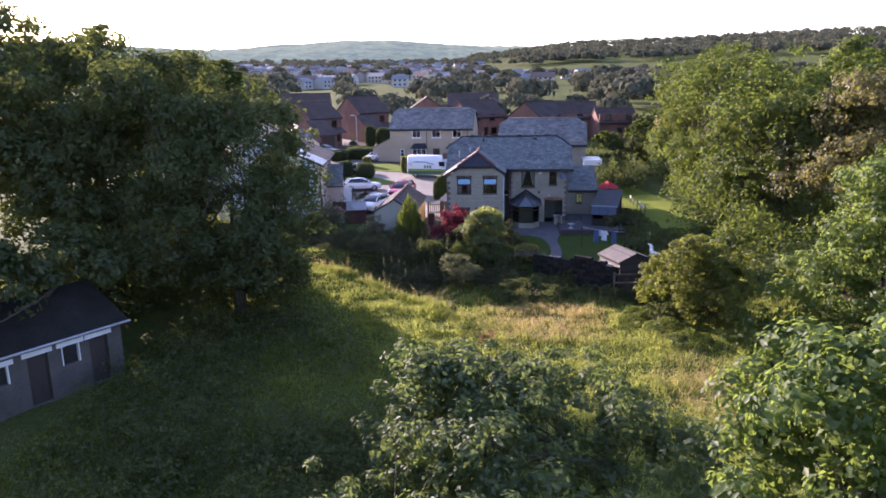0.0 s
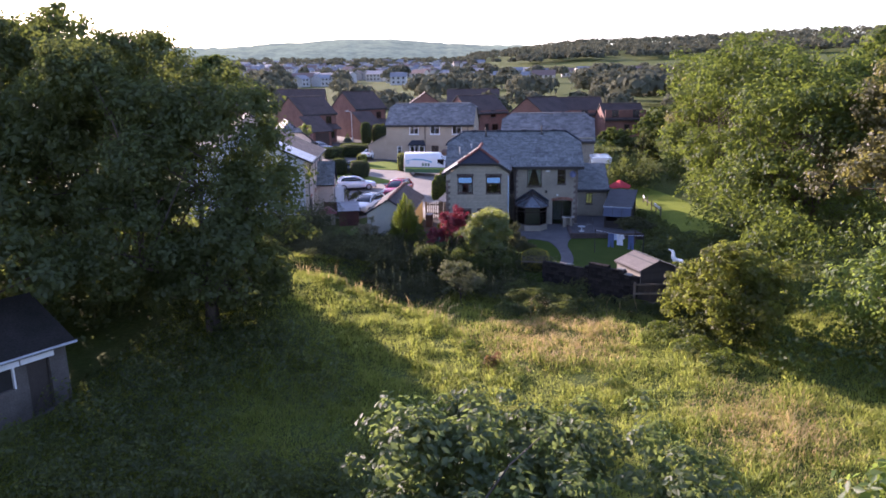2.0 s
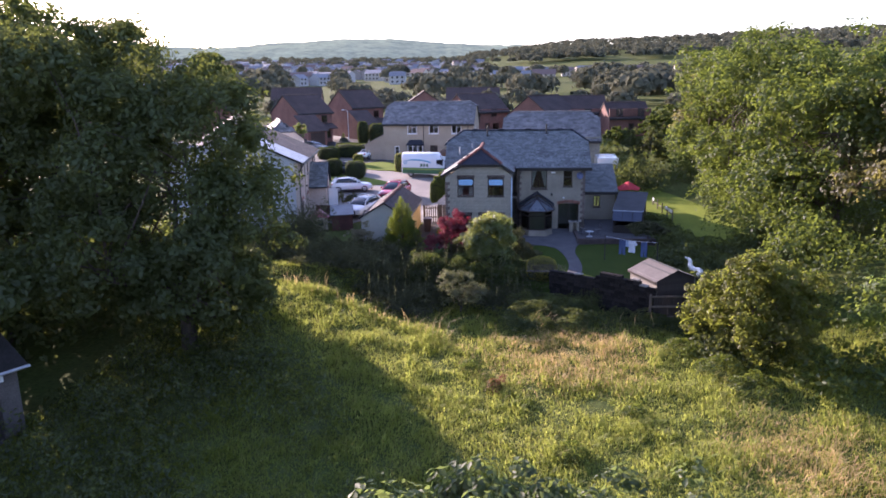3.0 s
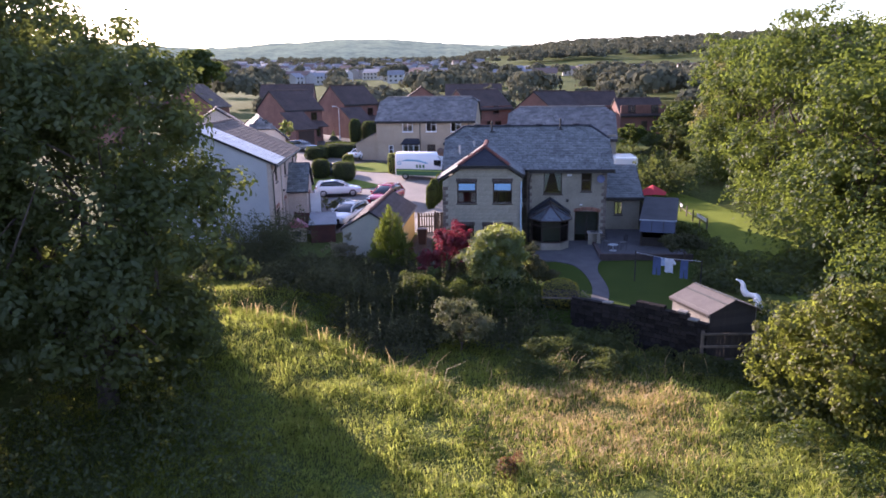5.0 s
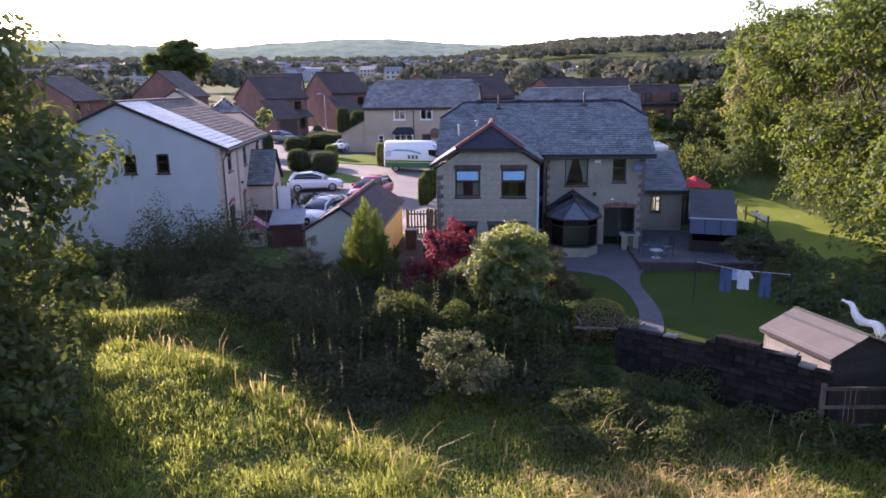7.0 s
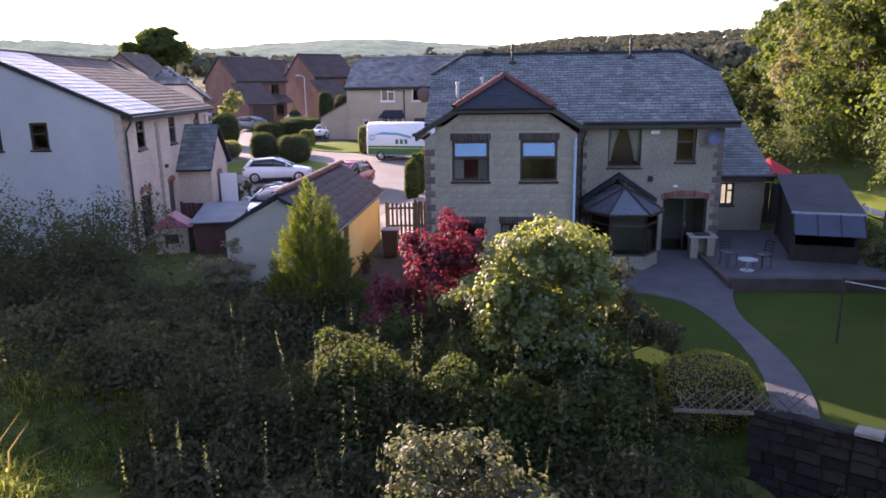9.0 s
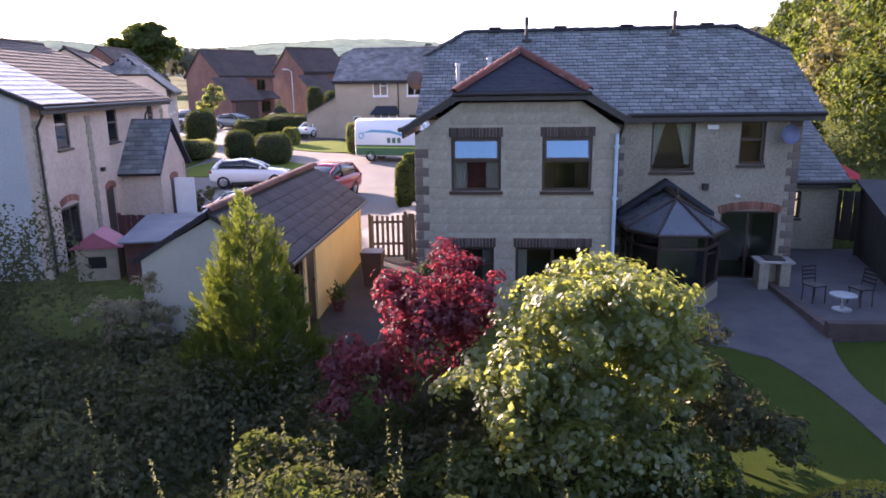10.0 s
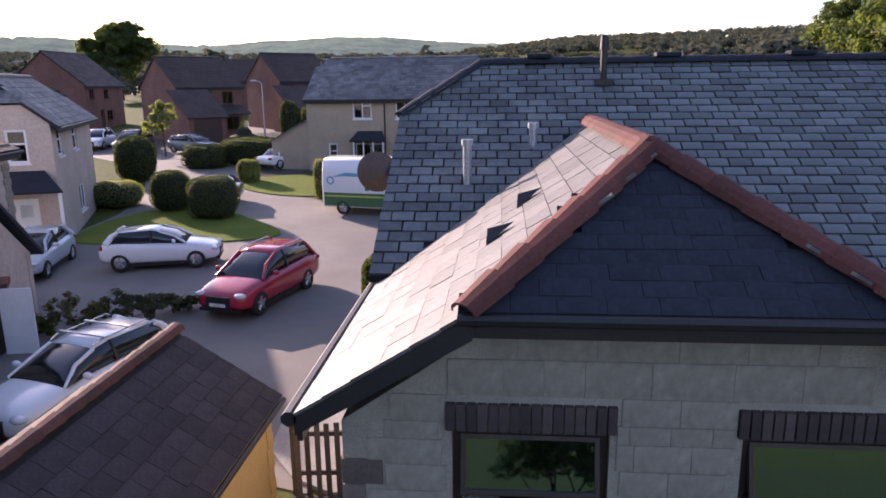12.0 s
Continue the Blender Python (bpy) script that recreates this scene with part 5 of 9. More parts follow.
def left_house():
    yaw = 9.6
    d = Vector((-math.sin(radians(yaw)), math.cos(radians(yaw)), 0))
    s = Vector((math.cos(radians(yaw)), math.sin(radians(yaw)), 0))
    n = Vector((-16.25, 59.8, 0)) - s * 0.35 + d * 0.12       # near corner of the street wall
    L, D = 12.3, 9.9
    c = n + d * L / 2 - s * D / 2
    m = pose(c.x, c.y, 0.0, 0, 0, yaw + 90)
    # local x runs back along the ridge; the street side is local -y
    t = house("house", m, L, D, 5.2, 7.45, RENDER_C, TILE_BROWN, "cream rendered house pair with brown tiled roof and pale gable",
              front=[(1.45, 3.75, 1.0, 1.2, "mid", FRAME_D), (5.65, 3.65, 1.0, 1.25, "mid", FRAME_D), (10.2, 3.8, 0.8, 1.15, "mid", FRAME_D),
                     (1.1, 0.2, 1.35, 1.75, "two", FRAME_D), (4.75, 0.1, 0.95, 2.05, "door", FRAME_D)],
              left=[(4.7, 3.95, 0.64, 0.98, "mid", FRAME_D), (6.35, 3.95, 0.64, 0.98, "mid", FRAME_D)], right=[(2.0, 3.3, 0.9, 1.1, "mid", FRAME_D)], tile=(0.42, 0.34), over=0.35, gable_mat=RENDER_W)
    # pale smooth slates over the near third of the street slope
    roof = [o for o in t.children if o.name.startswith("roof")][0]
    rise, run, over = 2.25, 4.95, 0.35
    mats = tile_frames((-L / 2 - 0.12, -(run + over), 5.2 - over * rise / run + 0.135), (1, 0, 0), (0, run, rise), 4.1, math.hypot(run, rise) * (run + over) / run - 0.06, 0.42, 0.34, lambda p: True, seed=5)
    tagged(joined_boxes("slate_field", mats, (0.415, 0.43, 0.018), mat("pale_slate", (0.36, 0.36, 0.37), (0.28, 0.28, 0.29), rough=0.42, scale=1, fine=14, spec=0.7, island=True, objrand=0.14), roof), "pale smooth slates", "", "", "stuff")
    # slate-roofed porch
    add_porch(t, 6.1 - L / 2, D, FRAME_D, 2.1, 2.5, 4.4, 1.45)
    # white door standing open beside the porch
    part("door", boxbm(7.95 - L / 2, 8.02 - L / 2, -D / 2 - 2.3, -D / 2 - 1.5, 0, 2.02, bevel=0.01), FRAME_W, t, "white open door")
    # rough stone strips up the street wall
    qb = finish(boxbm(-0.2, 0.2, -0.03, 0.03, -0.1, 0.1, bevel=0.01), "quoin", STONE_W)
    for x in (0.2, 3.9, L - 0.2):
        for k in range(22):
            piece("quoin", qb, t, pose(-L / 2 + x, -D / 2 - 0.012, 0.1 + k * 0.215) @ Matrix.Diagonal((1.0 if k % 2 else 0.7, 1, 1, 1)))
    # brick heads over the ground-floor openings
    for x, w in ((1.1, 1.35), (4.75, 0.95)):
        for k in range(9):
            a = (k + 0.5) / 9 * 2 - 1
            part("arch_brick", boxbm(-0.07, 0.07, -0.02, 0.03, -0.1, 0.1, pose(x + w / 2 + a * w / 2 - L / 2, -D / 2 - 0.012, 2.2 - 0.12 * a * a, 0, a * 14, 0)), BRICK_ARCH, t)
    # downpipes
    part("downpipe", tube(bmesh.new(), [(-L / 2 + 0.15, -D / 2 - 0.3, 4.9), (-L / 2 + 0.15, -D / 2 - 0.07, 4.5), (-L / 2 + 0.15, -D / 2 - 0.07, 0)], 0.04, 8), FASCIA, t)
    part("downpipe", tube(bmesh.new(), [(L / 2 - 2.6, -D / 2 - 0.3, 4.9), (L / 2 - 2.6, -D / 2 - 0.07, 4.5), (L / 2 - 2.6, -D / 2 - 0.07, 0)], 0.04, 8), FASCIA, t)
    part("wall_lamp", boxbm(4.5 - L / 2, 4.72 - L / 2, -D / 2 - 0.12, -D / 2 - 0.002, 2.72, 2.86, bevel=0.02), BLACK_P, t)
    return t


left_house()
hb = house("house", pose(-25.04, 81.6, 0.6, 0, 0, 112), 8.5, 4.2, 5.0, 6.7, RENDER_C, TILE_GREY, "cream rendered house wing with a hipped slate roof", front=[(0.9, 3.6, 0.9, 1.15, "mid", FRAME_W), (4.0, 3.6, 0.9, 1.15, "mid", FRAME_W), (4.0, 0.8, 1.3, 1.2, "two", FRAME_W)], left=[(2.3, 3.45, 0.75, 1.3, "mid", FRAME_W), (0.5, 0.0, 1.0, 2.05, "door", FRAME_D), (2.2, 0.0, 0.95, 2.05, "door", FRAME_W)], tile=(0.42, 0.34), hip=0.6)
cn = part("canopy", slab(bmesh.new(), [(-5.5, -2.5, 2.45), (-5.5, 2.3, 2.45), (-4.25, 1.5, 3.15), (-4.25, -1.7, 3.15)], 0.08), SLATE_DARK, hb, "dark slated porch canopy")
for y in (-2.35, 2.15):
    part("canopy_post", boxbm(-5.4, -5.28, y - 0.06, y + 0.06, -0.4, 2.38), FRAME_W, cn)
part("downpipe", tube(bmesh.new(), [(-4.55, -0.1, 4.85), (-4.33, 0.1, 4.5), (-4.33, 0.15, 3.2)], 0.045, 8), FASCIA, hb)
house("house", pose(-31.0, 86.0, 0.7, 0, 0, 112), 8.0, 7.4, 4.9, 7.3, RENDER_C, TILE_BROWN, "cream rendered house under a broad brown tiled roof", front=[(0.9, 3.6, 0.9, 1.15, "mid", FRAME_W)], left=[(3.2, 3.3, 0.9, 1.1, "mid", FRAME_D)], tile=(0.42, 0.34))
WH2 = [(3.1, 3.5, 1.25, 1.25, "cross"), (5.9, 3.5, 1.25, 1.25, "cross"), (8.8, 3.5, 1.25, 1.25, "cross"), (1.4, 0.75, 0.6, 1.2, "mid"), (3.2, 0.6, 2.0, 1.35, "two"), (6.0, 0.0, 1.0, 2.05, "door", FRAME_D), (8.2, 0.6, 2.0, 1.35, "two")]
h2 = house("house", pose(-10.6, 100.9, 1.25, 0, 0, -3), 11.6, 7.4, 4.85, 7.3, RENDER_T, TILE_GREY, "tan rendered house with lichened grey slates and white windows", front=WH2, right=[(2.6, 3.4, 0.7, 1.0, "mid")], tile=(0.42, 0.3), hip=0.22, chimney=None)
# side garage, bay canopies and pipes of the tan house
part("lean_to", prism(bmesh.new(), [(-5.82, -0.8), (-8.4, -0.8), (-8.4, 2.1), (-5.82, 3.4)], -3.4, 2.5, "y"), RENDER_T, h2)
part("lean_to_roof", slab(bmesh.new(), [(-8.6, -3.6, 2.06), (-8.6, 2.7, 2.06), (-5.82, 2.7, 3.5), (-5.82, -3.6, 3.5)], 0.07), TILE_GREY, h2)
for u in (3.0, 8.0):
    x0 = -5.8 + u
    part("bay_canopy", slab(bmesh.new(), [(x0, -4.55, 2.15), (x0 + 2.4, -4.55, 2.15), (x0 + 2.0, -3.72, 2.75), (x0 + 0.4, -3.72, 2.75)], 0.08), SLATE_DARK, h2)
    bay = part("bay_base", boxbm(x0 + 0.2, x0 + 2.2, -4.35, -3.72, -0.6, 0.6), RENDER_T, h2)
    for k in range(4):
        part("bay_post", boxbm(x0 + 0.2 + k * 0.64, x0 + 0.28 + k * 0.64, -4.35, -4.27, 0.602, 2.1), FRAME_W, bay)
    part("bay_pane", boxbm(x0 + 0.29, x0 + 2.1, -4.32, -4.31, 0.62, 2.08), GLASS, bay)
for u in (5.2, 10.9):
    part("downpipe", tube(bmesh.new(), [(-5.8 + u, -3.76, -0.4), (-5.8 + u, -3.76, 4.7)], 0.045, 8), FASCIA, h2)
house("house", pose(4.1, 87.0, 0.9, 0, 0, -4), 10.2, 8.2, 4.1, 6.75, STONE_W, TILE_GREY, "stone house with a broad blue-grey slate roof", front=[(1.5, 3.3, 1.1, 1.1, "two"), (6.5, 3.3, 1.1, 1.1, "two")], tile=(0.42, 0.3), hip=0.25)
def estate_wing(t, L, D, rm):
    """Brick garage before the left end of the street wall, its roof sloping to the street, and a tiled canopy beside it."""
    x0, x1, y0, y1 = -L / 2 - 0.9, -L / 2 + 2.5, -D / 2 - 3.8, -D / 2 - 0.002
    yr, zr = -D / 2 - 0.5, 4.3
    g = part("garage", prism(bmesh.new(), [(y0, -0.8), (y1, -0.8), (y1, zr - 0.25), (yr, zr), (y0, 2.2)], x0, x1, "x"), BRICK_R, t)
    part("garage_roof", slab(bmesh.new(), [(x0 - 0.2, y0 - 0.3, 2.1), (x1 + 0.2, y0 - 0.3, 2.1), (x1 + 0.2, yr, zr + 0.1), (x0 - 0.2, yr, zr + 0.1)], 0.1), rm, g)
    part("garage_door", boxbm(x0 + 0.45, x1 - 0.45, y0 - 0.04, y0 - 0.003, -0.3, 1.95), FRAME_D, g)
    part("canopy", slab(bmesh.new(), [(x1 + 0.22, -D / 2 - 1.5, 2.2), (L / 2, -D / 2 - 1.5, 2.2), (L / 2, -D / 2, 2.95), (x1 + 0.22, -D / 2, 2.95)], 0.1), rm, t)


BW = [(1.0, 3.15, 1.1, 1.05, "two"), (4.3, 3.05, 1.1, 1.15, "two"), (3.0, 0.0, 0.9, 2.0, "door"), (4.6, 0.7, 1.3, 1.2, "two")]
for x, y, rz, L, D, ez, rg, rm in ((-33.0, 117.0, 50, 6.3, 7.4, 4.7, 7.2, TILE_RED), (-26.6, 127.2, 46, 6.3, 7.4, 4.9, 7.5, TILE_RED), (-52, 128, 95, 9, 8, 4.7, 8.0, TILE_BROWN), (-15.5, 133, 98, 10, 8.4, 4.2, 7.0, TILE_RED), (-6, 128, 40, 8.0, 7.4, 3.9, 6.6, TILE_RED), (5.0, 123, 52, 8.0, 7.4, 3.8, 6.4, TILE_RED), (11.0, 127, 4, 8.0, 7.4, 3.6, 6.1, TILE_RED), (17.4, 121, 8, 6.4, 6.4, 2.9, 5.0, TILE_RED),
                                 (-62, 116, 100, 11, 8, 4.8, 7.6, TILE_BROWN), (-44, 152, 10, 10, 8, 4.4, 7.2, TILE_RED), (-8, 158, 3, 11, 8, 4.2, 6.6, TILE_RED)):
    eh = house("house", pose(x, y, float(ground_z(x, y)), 0, 0, rz), L, D, ez, rg, BRICK_R, rm, "red brick estate house with dark tiled roof", front=BW, tile=(0.6, 0.42), group="red brick estate houses", fm=FRAME_D)
    if 40 < rz < 60 and x < 0:
        estate_wing(eh, L, D, rm)

# ---- plants ----
RNG = np.random.default_rng(7)


def unit(v):
    return v / np.maximum(np.linalg.norm(v, axis=1, keepdims=True), 1e-6)


def leaf_arrays(pos, nor, size, aspect=0.55, fold=0.25, rng=RNG):
    """Folded diamond leaves at pos, facing nor, length size (array or number)."""
    n = len(pos)
    size = np.broadcast_to(np.asarray(size, dtype=float), (n,))[:, None]
    t = unit(np.cross(nor, rng.normal(size=(n, 3))))
    b = np.cross(nor, t)
    base = pos - t * size * 0.5
    tip = pos + t * size * 0.5
    left = pos + b * size * aspect * 0.5 + nor * size * fold * 0.4
    right = pos - b * size * aspect * 0.5 + nor * size * fold * 0.4
    v = np.stack([base, right, tip, left], 1).reshape(-1, 3)
    i = np.arange(n)[:, None] * 4
    f = np.concatenate([i, i + 1, i + 2, i, i + 2, i + 3], 1).ravel()
    return v, f


def crown_points(lobes, n, clump, rng, up=0.35, shell=0.55):
    """Leaf places and facings over lobes (x, y, z, rx, ry, rz): clumps on the lobes' outsides, leaves round each clump."""
    w = np.array([l[3] * l[4] + l[4] * l[5] + l[3] * l[5] for l in lobes])
    per = 46
    nc = max(8, n // per)
    which = rng.choice(len(lobes), nc, p=w / w.sum())
    L = np.array(lobes)[which]
    d = unit(rng.normal(size=(nc, 3)))
    d[:, 2] = np.where(d[:, 2] < -0.55, -d[:, 2], d[:, 2])
    rad = shell + (1 - shell) * np.sqrt(rng.random(nc))
    rad *= 0.93 + 0.17 * rng.random(nc)
    cc = L[:, :3] + d * L[:, 3:6] * rad[:, None]
    cr = clump * (0.55 + 0.8 * rng.random(nc))
    k = rng.integers(0, nc, n)
    e = unit(rng.normal(size=(n, 3)))
    p = cc[k] + e * cr[k][:, None] * (0.35 + 0.75 * rng.random(n)[:, None] ** 0.6) * np.array([1, 1, 0.72])
    nor = unit(e * 0.85 + d[k] * 0.4 + np.array([0, 0, up]) + rng.normal(size=(n, 3)) * 0.3)
    return p, nor, cc, d


def limb(bm, a, b, r0, r1, rng, bend=0.12, seg=6):
    a, b = Vector(a), Vector(b)
    L = (b - a).length
    pts, rad = [], []
    off = Vector(rng.normal(size=3)) * L * bend
    for i in range(5):
        t = i / 4
        pts.append(a.lerp(b, t) + off * math.sin(t * math.pi))
        rad.append(r0 + (r1 - r0) * t)
    tube(bm, pts, rad, seg)


def tree(name, base, lobes, n, leaf, material, label, seed, clump=0.9, trunk=0.3, category="tree", trunk_split=0.3, up=0.35, shell=0.55, aspect=0.55, group="", detail=11):
    """Tree or shrub at base (x, y) with a crown over lobes given relative to its foot."""
    rng = np.random.default_rng(seed)
    n, leaf = int(n * 0.82), leaf * 1.08
    z0 = float(ground_z(*base))
    t = thing(name, label, category, pose(base[0], base[1], z0), group)
    full = list(lobes)
    if detail:
        full = [(l[0], l[1], l[2], l[3] * 0.8, l[4] * 0.8, l[5] * 0.8) for l in lobes]
        for l in lobes:
            for _ in range(detail):
                d = rng.normal(size=3)
                d /= np.linalg.norm(d)
                d[2] = abs(d[2]) if d[2] < -0.5 else d[2]
                k = 0.24 + 0.24 * rng.random()
                o = 0.74 + 0.2 * rng.random()
                full.append((l[0] + d[0] * l[3] * o, l[1] + d[1] * l[4] * o, l[2] + d[2] * l[5] * o, l[3] * k, l[4] * k, l[5] * k * 0.85))
    p, nor, cc, _ = crown_points(full, n, clump * (0.62 if detail else 1), rng, up, shell)
    p[:, 2] = np.maximum(p[:, 2], 0.05)
    v, f = leaf_arrays(p, nor, leaf * (0.7 + 0.6 * rng.random(n)), aspect=aspect, rng=rng)
    crown = new("crown", from_arrays("crown", v, f, 3, material))
    crown.parent = t
    bm = bmesh.new()
    cz = sum(l[2] for l in lobes) / len(lobes)
    fork = Vector((0, 0, max(0.25, cz * trunk_split)))
    limb(bm, (0, 0, -0.15), fork, trunk, trunk * 0.75, rng, 0.02, 10)
    for l in lobes:
        mid = Vector(l[:3]) * 0.9
        limb(bm, fork - Vector((0, 0, 0.1)), mid, trunk * 0.55, trunk * 0.2, rng, 0.08)
        lens = np.linalg.norm(cc - np.array(l[:3]), axis=1)
        for c in cc[np.argsort(lens)[:: max(1, len(lens) // 9)]][:7]:
            limb(bm, mid, Vector(c), trunk * 0.18, trunk * 0.04, rng, 0.08, 5)
    part("trunk", bm, BARK, t, smooth=True)
    return t


# Two trees outside the view, added to block sky over the barn yard.
tree("tree", (-17, 1), [(0, 0, 8, 5, 5, 4.5), (4, -2, 7, 4, 4, 4), (-4, 3, 8, 4.5, 4.5, 4.2)], 14000, 0.5, LEAF_DARK, "unseen tree added to shade the barn yard", 16, 1.4, 0.4)
tree("tree", (-27, 10), [(0, 0, 8, 5, 5, 4.5), (2, -5, 8, 4.5, 4.5, 4), (-2, 5, 8, 4.5, 4.5, 4.2)], 14000, 0.5, LEAF_DARK, "second unseen tree added to shade the barn yard", 17, 1.4, 0.4)
# the great trees beside the old barn
tree("tree", (-15.5, 37.6), [(0, 0, 8.4, 4.2, 4.2, 4.4), (2.7, -0.3, 6.6, 2.8, 2.8, 2.7), (-4.6, 1.0, 10.4, 4.5, 4.3, 4.3), (1.4, -2.0, 3.6, 3.0, 2.8, 2.8), (2.2, 0.8, 2.2, 1.8, 2.0, 2.0), (-2.5, -2.5, 4.6, 3.6, 3.4, 3.6)], 92000, 0.215, LEAF_DARK, "tall broadleaf tree with a dense dark green crown", 11, 1.0, 0.42)
tree("tree", (-28.0, 46.0), [(0, 0, 11.6, 5.6, 5.4, 5.0), (-5.0, -2.0, 12.4, 5.2, 5.0, 5.0), (4.4, -1.5, 11.0, 4.4, 4.4, 4.2), (1, -4, 6.0, 5, 4, 4.0), (-5.5, -6.0, 9.0, 4.8, 4.6, 4.6)], 44000, 0.33, LEAF_DARK, "tall old broadleaf tree with a spreading dark crown", 12, 1.2, 0.55)
# Stands out of view to the left, added to shade the barn.
tree("tree", (-29.5, 25.5), [(0, 0, 7.0, 4.6, 5.0, 4.2), (3.0, -3.0, 7.6, 3.6, 3.6, 3.2), (1.0, 4.0, 6.6, 4.0, 4.0, 3.6)], 22000, 0.34, LEAF_DARK, "unseen broadleaf tree added to shade the old barn", 15, 1.2, 0.4)
tree("tree", (-26.0, 39.0), [(0, 0, 8.0, 4.6, 4.4, 4.4), (3.0, 2.0, 4.2, 3.6, 3.4, 3.2), (-4, -1, 11.0, 4.4, 4.4, 4.4)], 30000, 0.31, LEAF_DARK, "broadleaf tree in shade behind the barn", 13, 1.1, 0.42)
tree("tree", (-14.9, 40.4), [(0, 0, 1.9, 1.9, 1.7, 1.8), (-1.5, -2.2, 1.6, 2.2, 2.2, 1.7), (-0.9, 0.6, 3.4, 1.4, 1.4, 1.7), (-0.8, 2.2, 2.2, 1.5, 1.6, 1.9), (-2.4, 3.6, 2.6, 1.8, 1.8, 2.2)], 30000, 0.17, LEAF_DARK, "thicket of young broadleaf growth under taller trees", 14, 0.7, 0.16)
tree("tree", (-24.2, 26.0), [(0.6, -3.2, 5.2, 3.2, 3.2, 1.9), (1.2, 1.2, 5.2, 3.0, 3.0, 1.8), (3.2, 5.0, 5.4, 3.0, 2.6, 1.9), (-3, 0, 6.5, 3.5, 3.5, 2.6), (-1.6, -7.0, 5.2, 3.2, 3.0, 2.2)], 28000, 0.28, LEAF_DARK, "dark tree with branches hanging low over the barn roof", 18, 0.9, 0.3)
# woodland edge beyond the garden: a wall of trees leafy to the ground, running away from the meadow
def wood_lobes(seed, r, top, low=2.4):
    """Lobes of a tall broadleaf crown of radius r: a domed top and skirts that reach nearly to the ground."""
    rg = np.random.default_rng(seed)
    out = [(0, 0, top - r * 0.66, r * 0.72, r * 0.72, r * 0.66), (0, 0, top * 0.42, r * 0.82, r * 0.82, top * 0.38)]
    for k in range(6):
        a = k * 1.047 + rg.uniform(-0.3, 0.3)
        h = top * rg.uniform(0.45, 0.68)
        q = r * rg.uniform(0.4, 0.52)
        out.append((math.cos(a) * r * 0.55, math.sin(a) * r * 0.55, h, q, q, q * 0.9))
    for k in range(5):
        a = math.pi * 0.62 + k * 0.42 + rg.uniform(-0.1, 0.1)
        q = r * rg.uniform(0.32, 0.42)
        out.append((math.cos(a) * r * 0.68, math.sin(a) * r * 0.68, low + rg.uniform(-0.6, 0.9), q, q, low * 1.05))
    return out


for x, y, r, top, n, lf, sd, mt, lab in ((22.0, 57.5, 6.6, 12.6, 34000, 0.25, 211, LEAF_MID, "large broadleaf tree, leafy to the ground beside the field"), (22.6, 70.0, 7.0, 13.9, 44000, 0.25, 212, LEAF_MID, "large rounded broadleaf tree, sunlit on one side"),
                                     (23.2, 84.0, 6.8, 13.2, 38000, 0.27, 213, LEAF_MID, "tall rounded broadleaf tree at the edge of the wood"), (26.8, 98.0, 6.4, 12.4, 24000, 0.33, 214, LEAF_OLIVE, "olive-tinted broadleaf tree in the line of the wood"),
                                     (30.0, 112.0, 6.6, 12.6, 22000, 0.36, 215, LEAF_MID, "broad green tree farther along the wood"), (34.5, 126.0, 6.4, 12.2, 16000, 0.4, 216, LEAF_MID, "broadleaf tree near the far end of the wood"), (38.6, 141.0, 6.8, 13.2, 16000, 0.42, 217, LEAF_MID, "tall tree ending the line of the wood")):
    tree("tree", (x, y), wood_lobes(sd, r, top), n, lf * 1.15, mt, lab, sd, 1.35, 0.26, detail=8, shell=0.74, group="trees of the wood")
tree("tree", (27.0, 50.0), [(0, 0, 7.6, 5.2, 5.2, 4.4), (-3.4, 0.8, 4.6, 4.0, 4.0, 3.8), (-2.5, -3.5, 4.4, 4.2, 4.2, 3.8), (3, 3, 8, 4.6, 4.6, 4.2)], 40000, 0.27, LEAF_OLIVE, "large olive-green broadleaf tree at the wood's edge", 23, 1.1, 0.5)
tree("tree", (18.8, 35.0), [(0, 0, 3.2, 3.4, 3.2, 2.8), (-1.6, 1.8, 2.4, 2.6, 2.6, 2.2), (2.6, 2.6, 6.0, 3.4, 3.4, 3.2), (0.4, 0.4, 7.0, 2.9, 2.9, 2.8), (3.5, -2, 5.5, 3.6, 3.6, 3.4)], 48000, 0.21, LEAF_BRIGHT, "leafy sunlit tree on the meadow's edge", 24, 0.8, 0.32)
tree("tree", (31.0, 66.0), [(0, 0, 9.0, 6.0, 6.0, 4.8), (-3, -3, 7, 5, 5, 4.5), (3, 4, 8, 5.5, 5.5, 5)], 20000, 0.4, LEAF_MID, "tall broadleaf tree deep in the wood", 25, 1.3, 0.5)
tree("conifer", (12.6, 84.0), [(0, 0, 1.6, 1.5, 1.5, 1.4), (0, 0, 3.0, 1.1, 1.1, 1.3), (0.2, 0, 4.2, 0.6, 0.6, 1.0), (2.4, 3, 2.0, 1.8, 1.8, 1.8), (2.6, 3, 3.6, 1.0, 1.0, 1.4)], 12000, 0.2, LEAF_DARK, "dark bushy conifers beside the gardens", 26, 0.5, 0.16, "conifer")
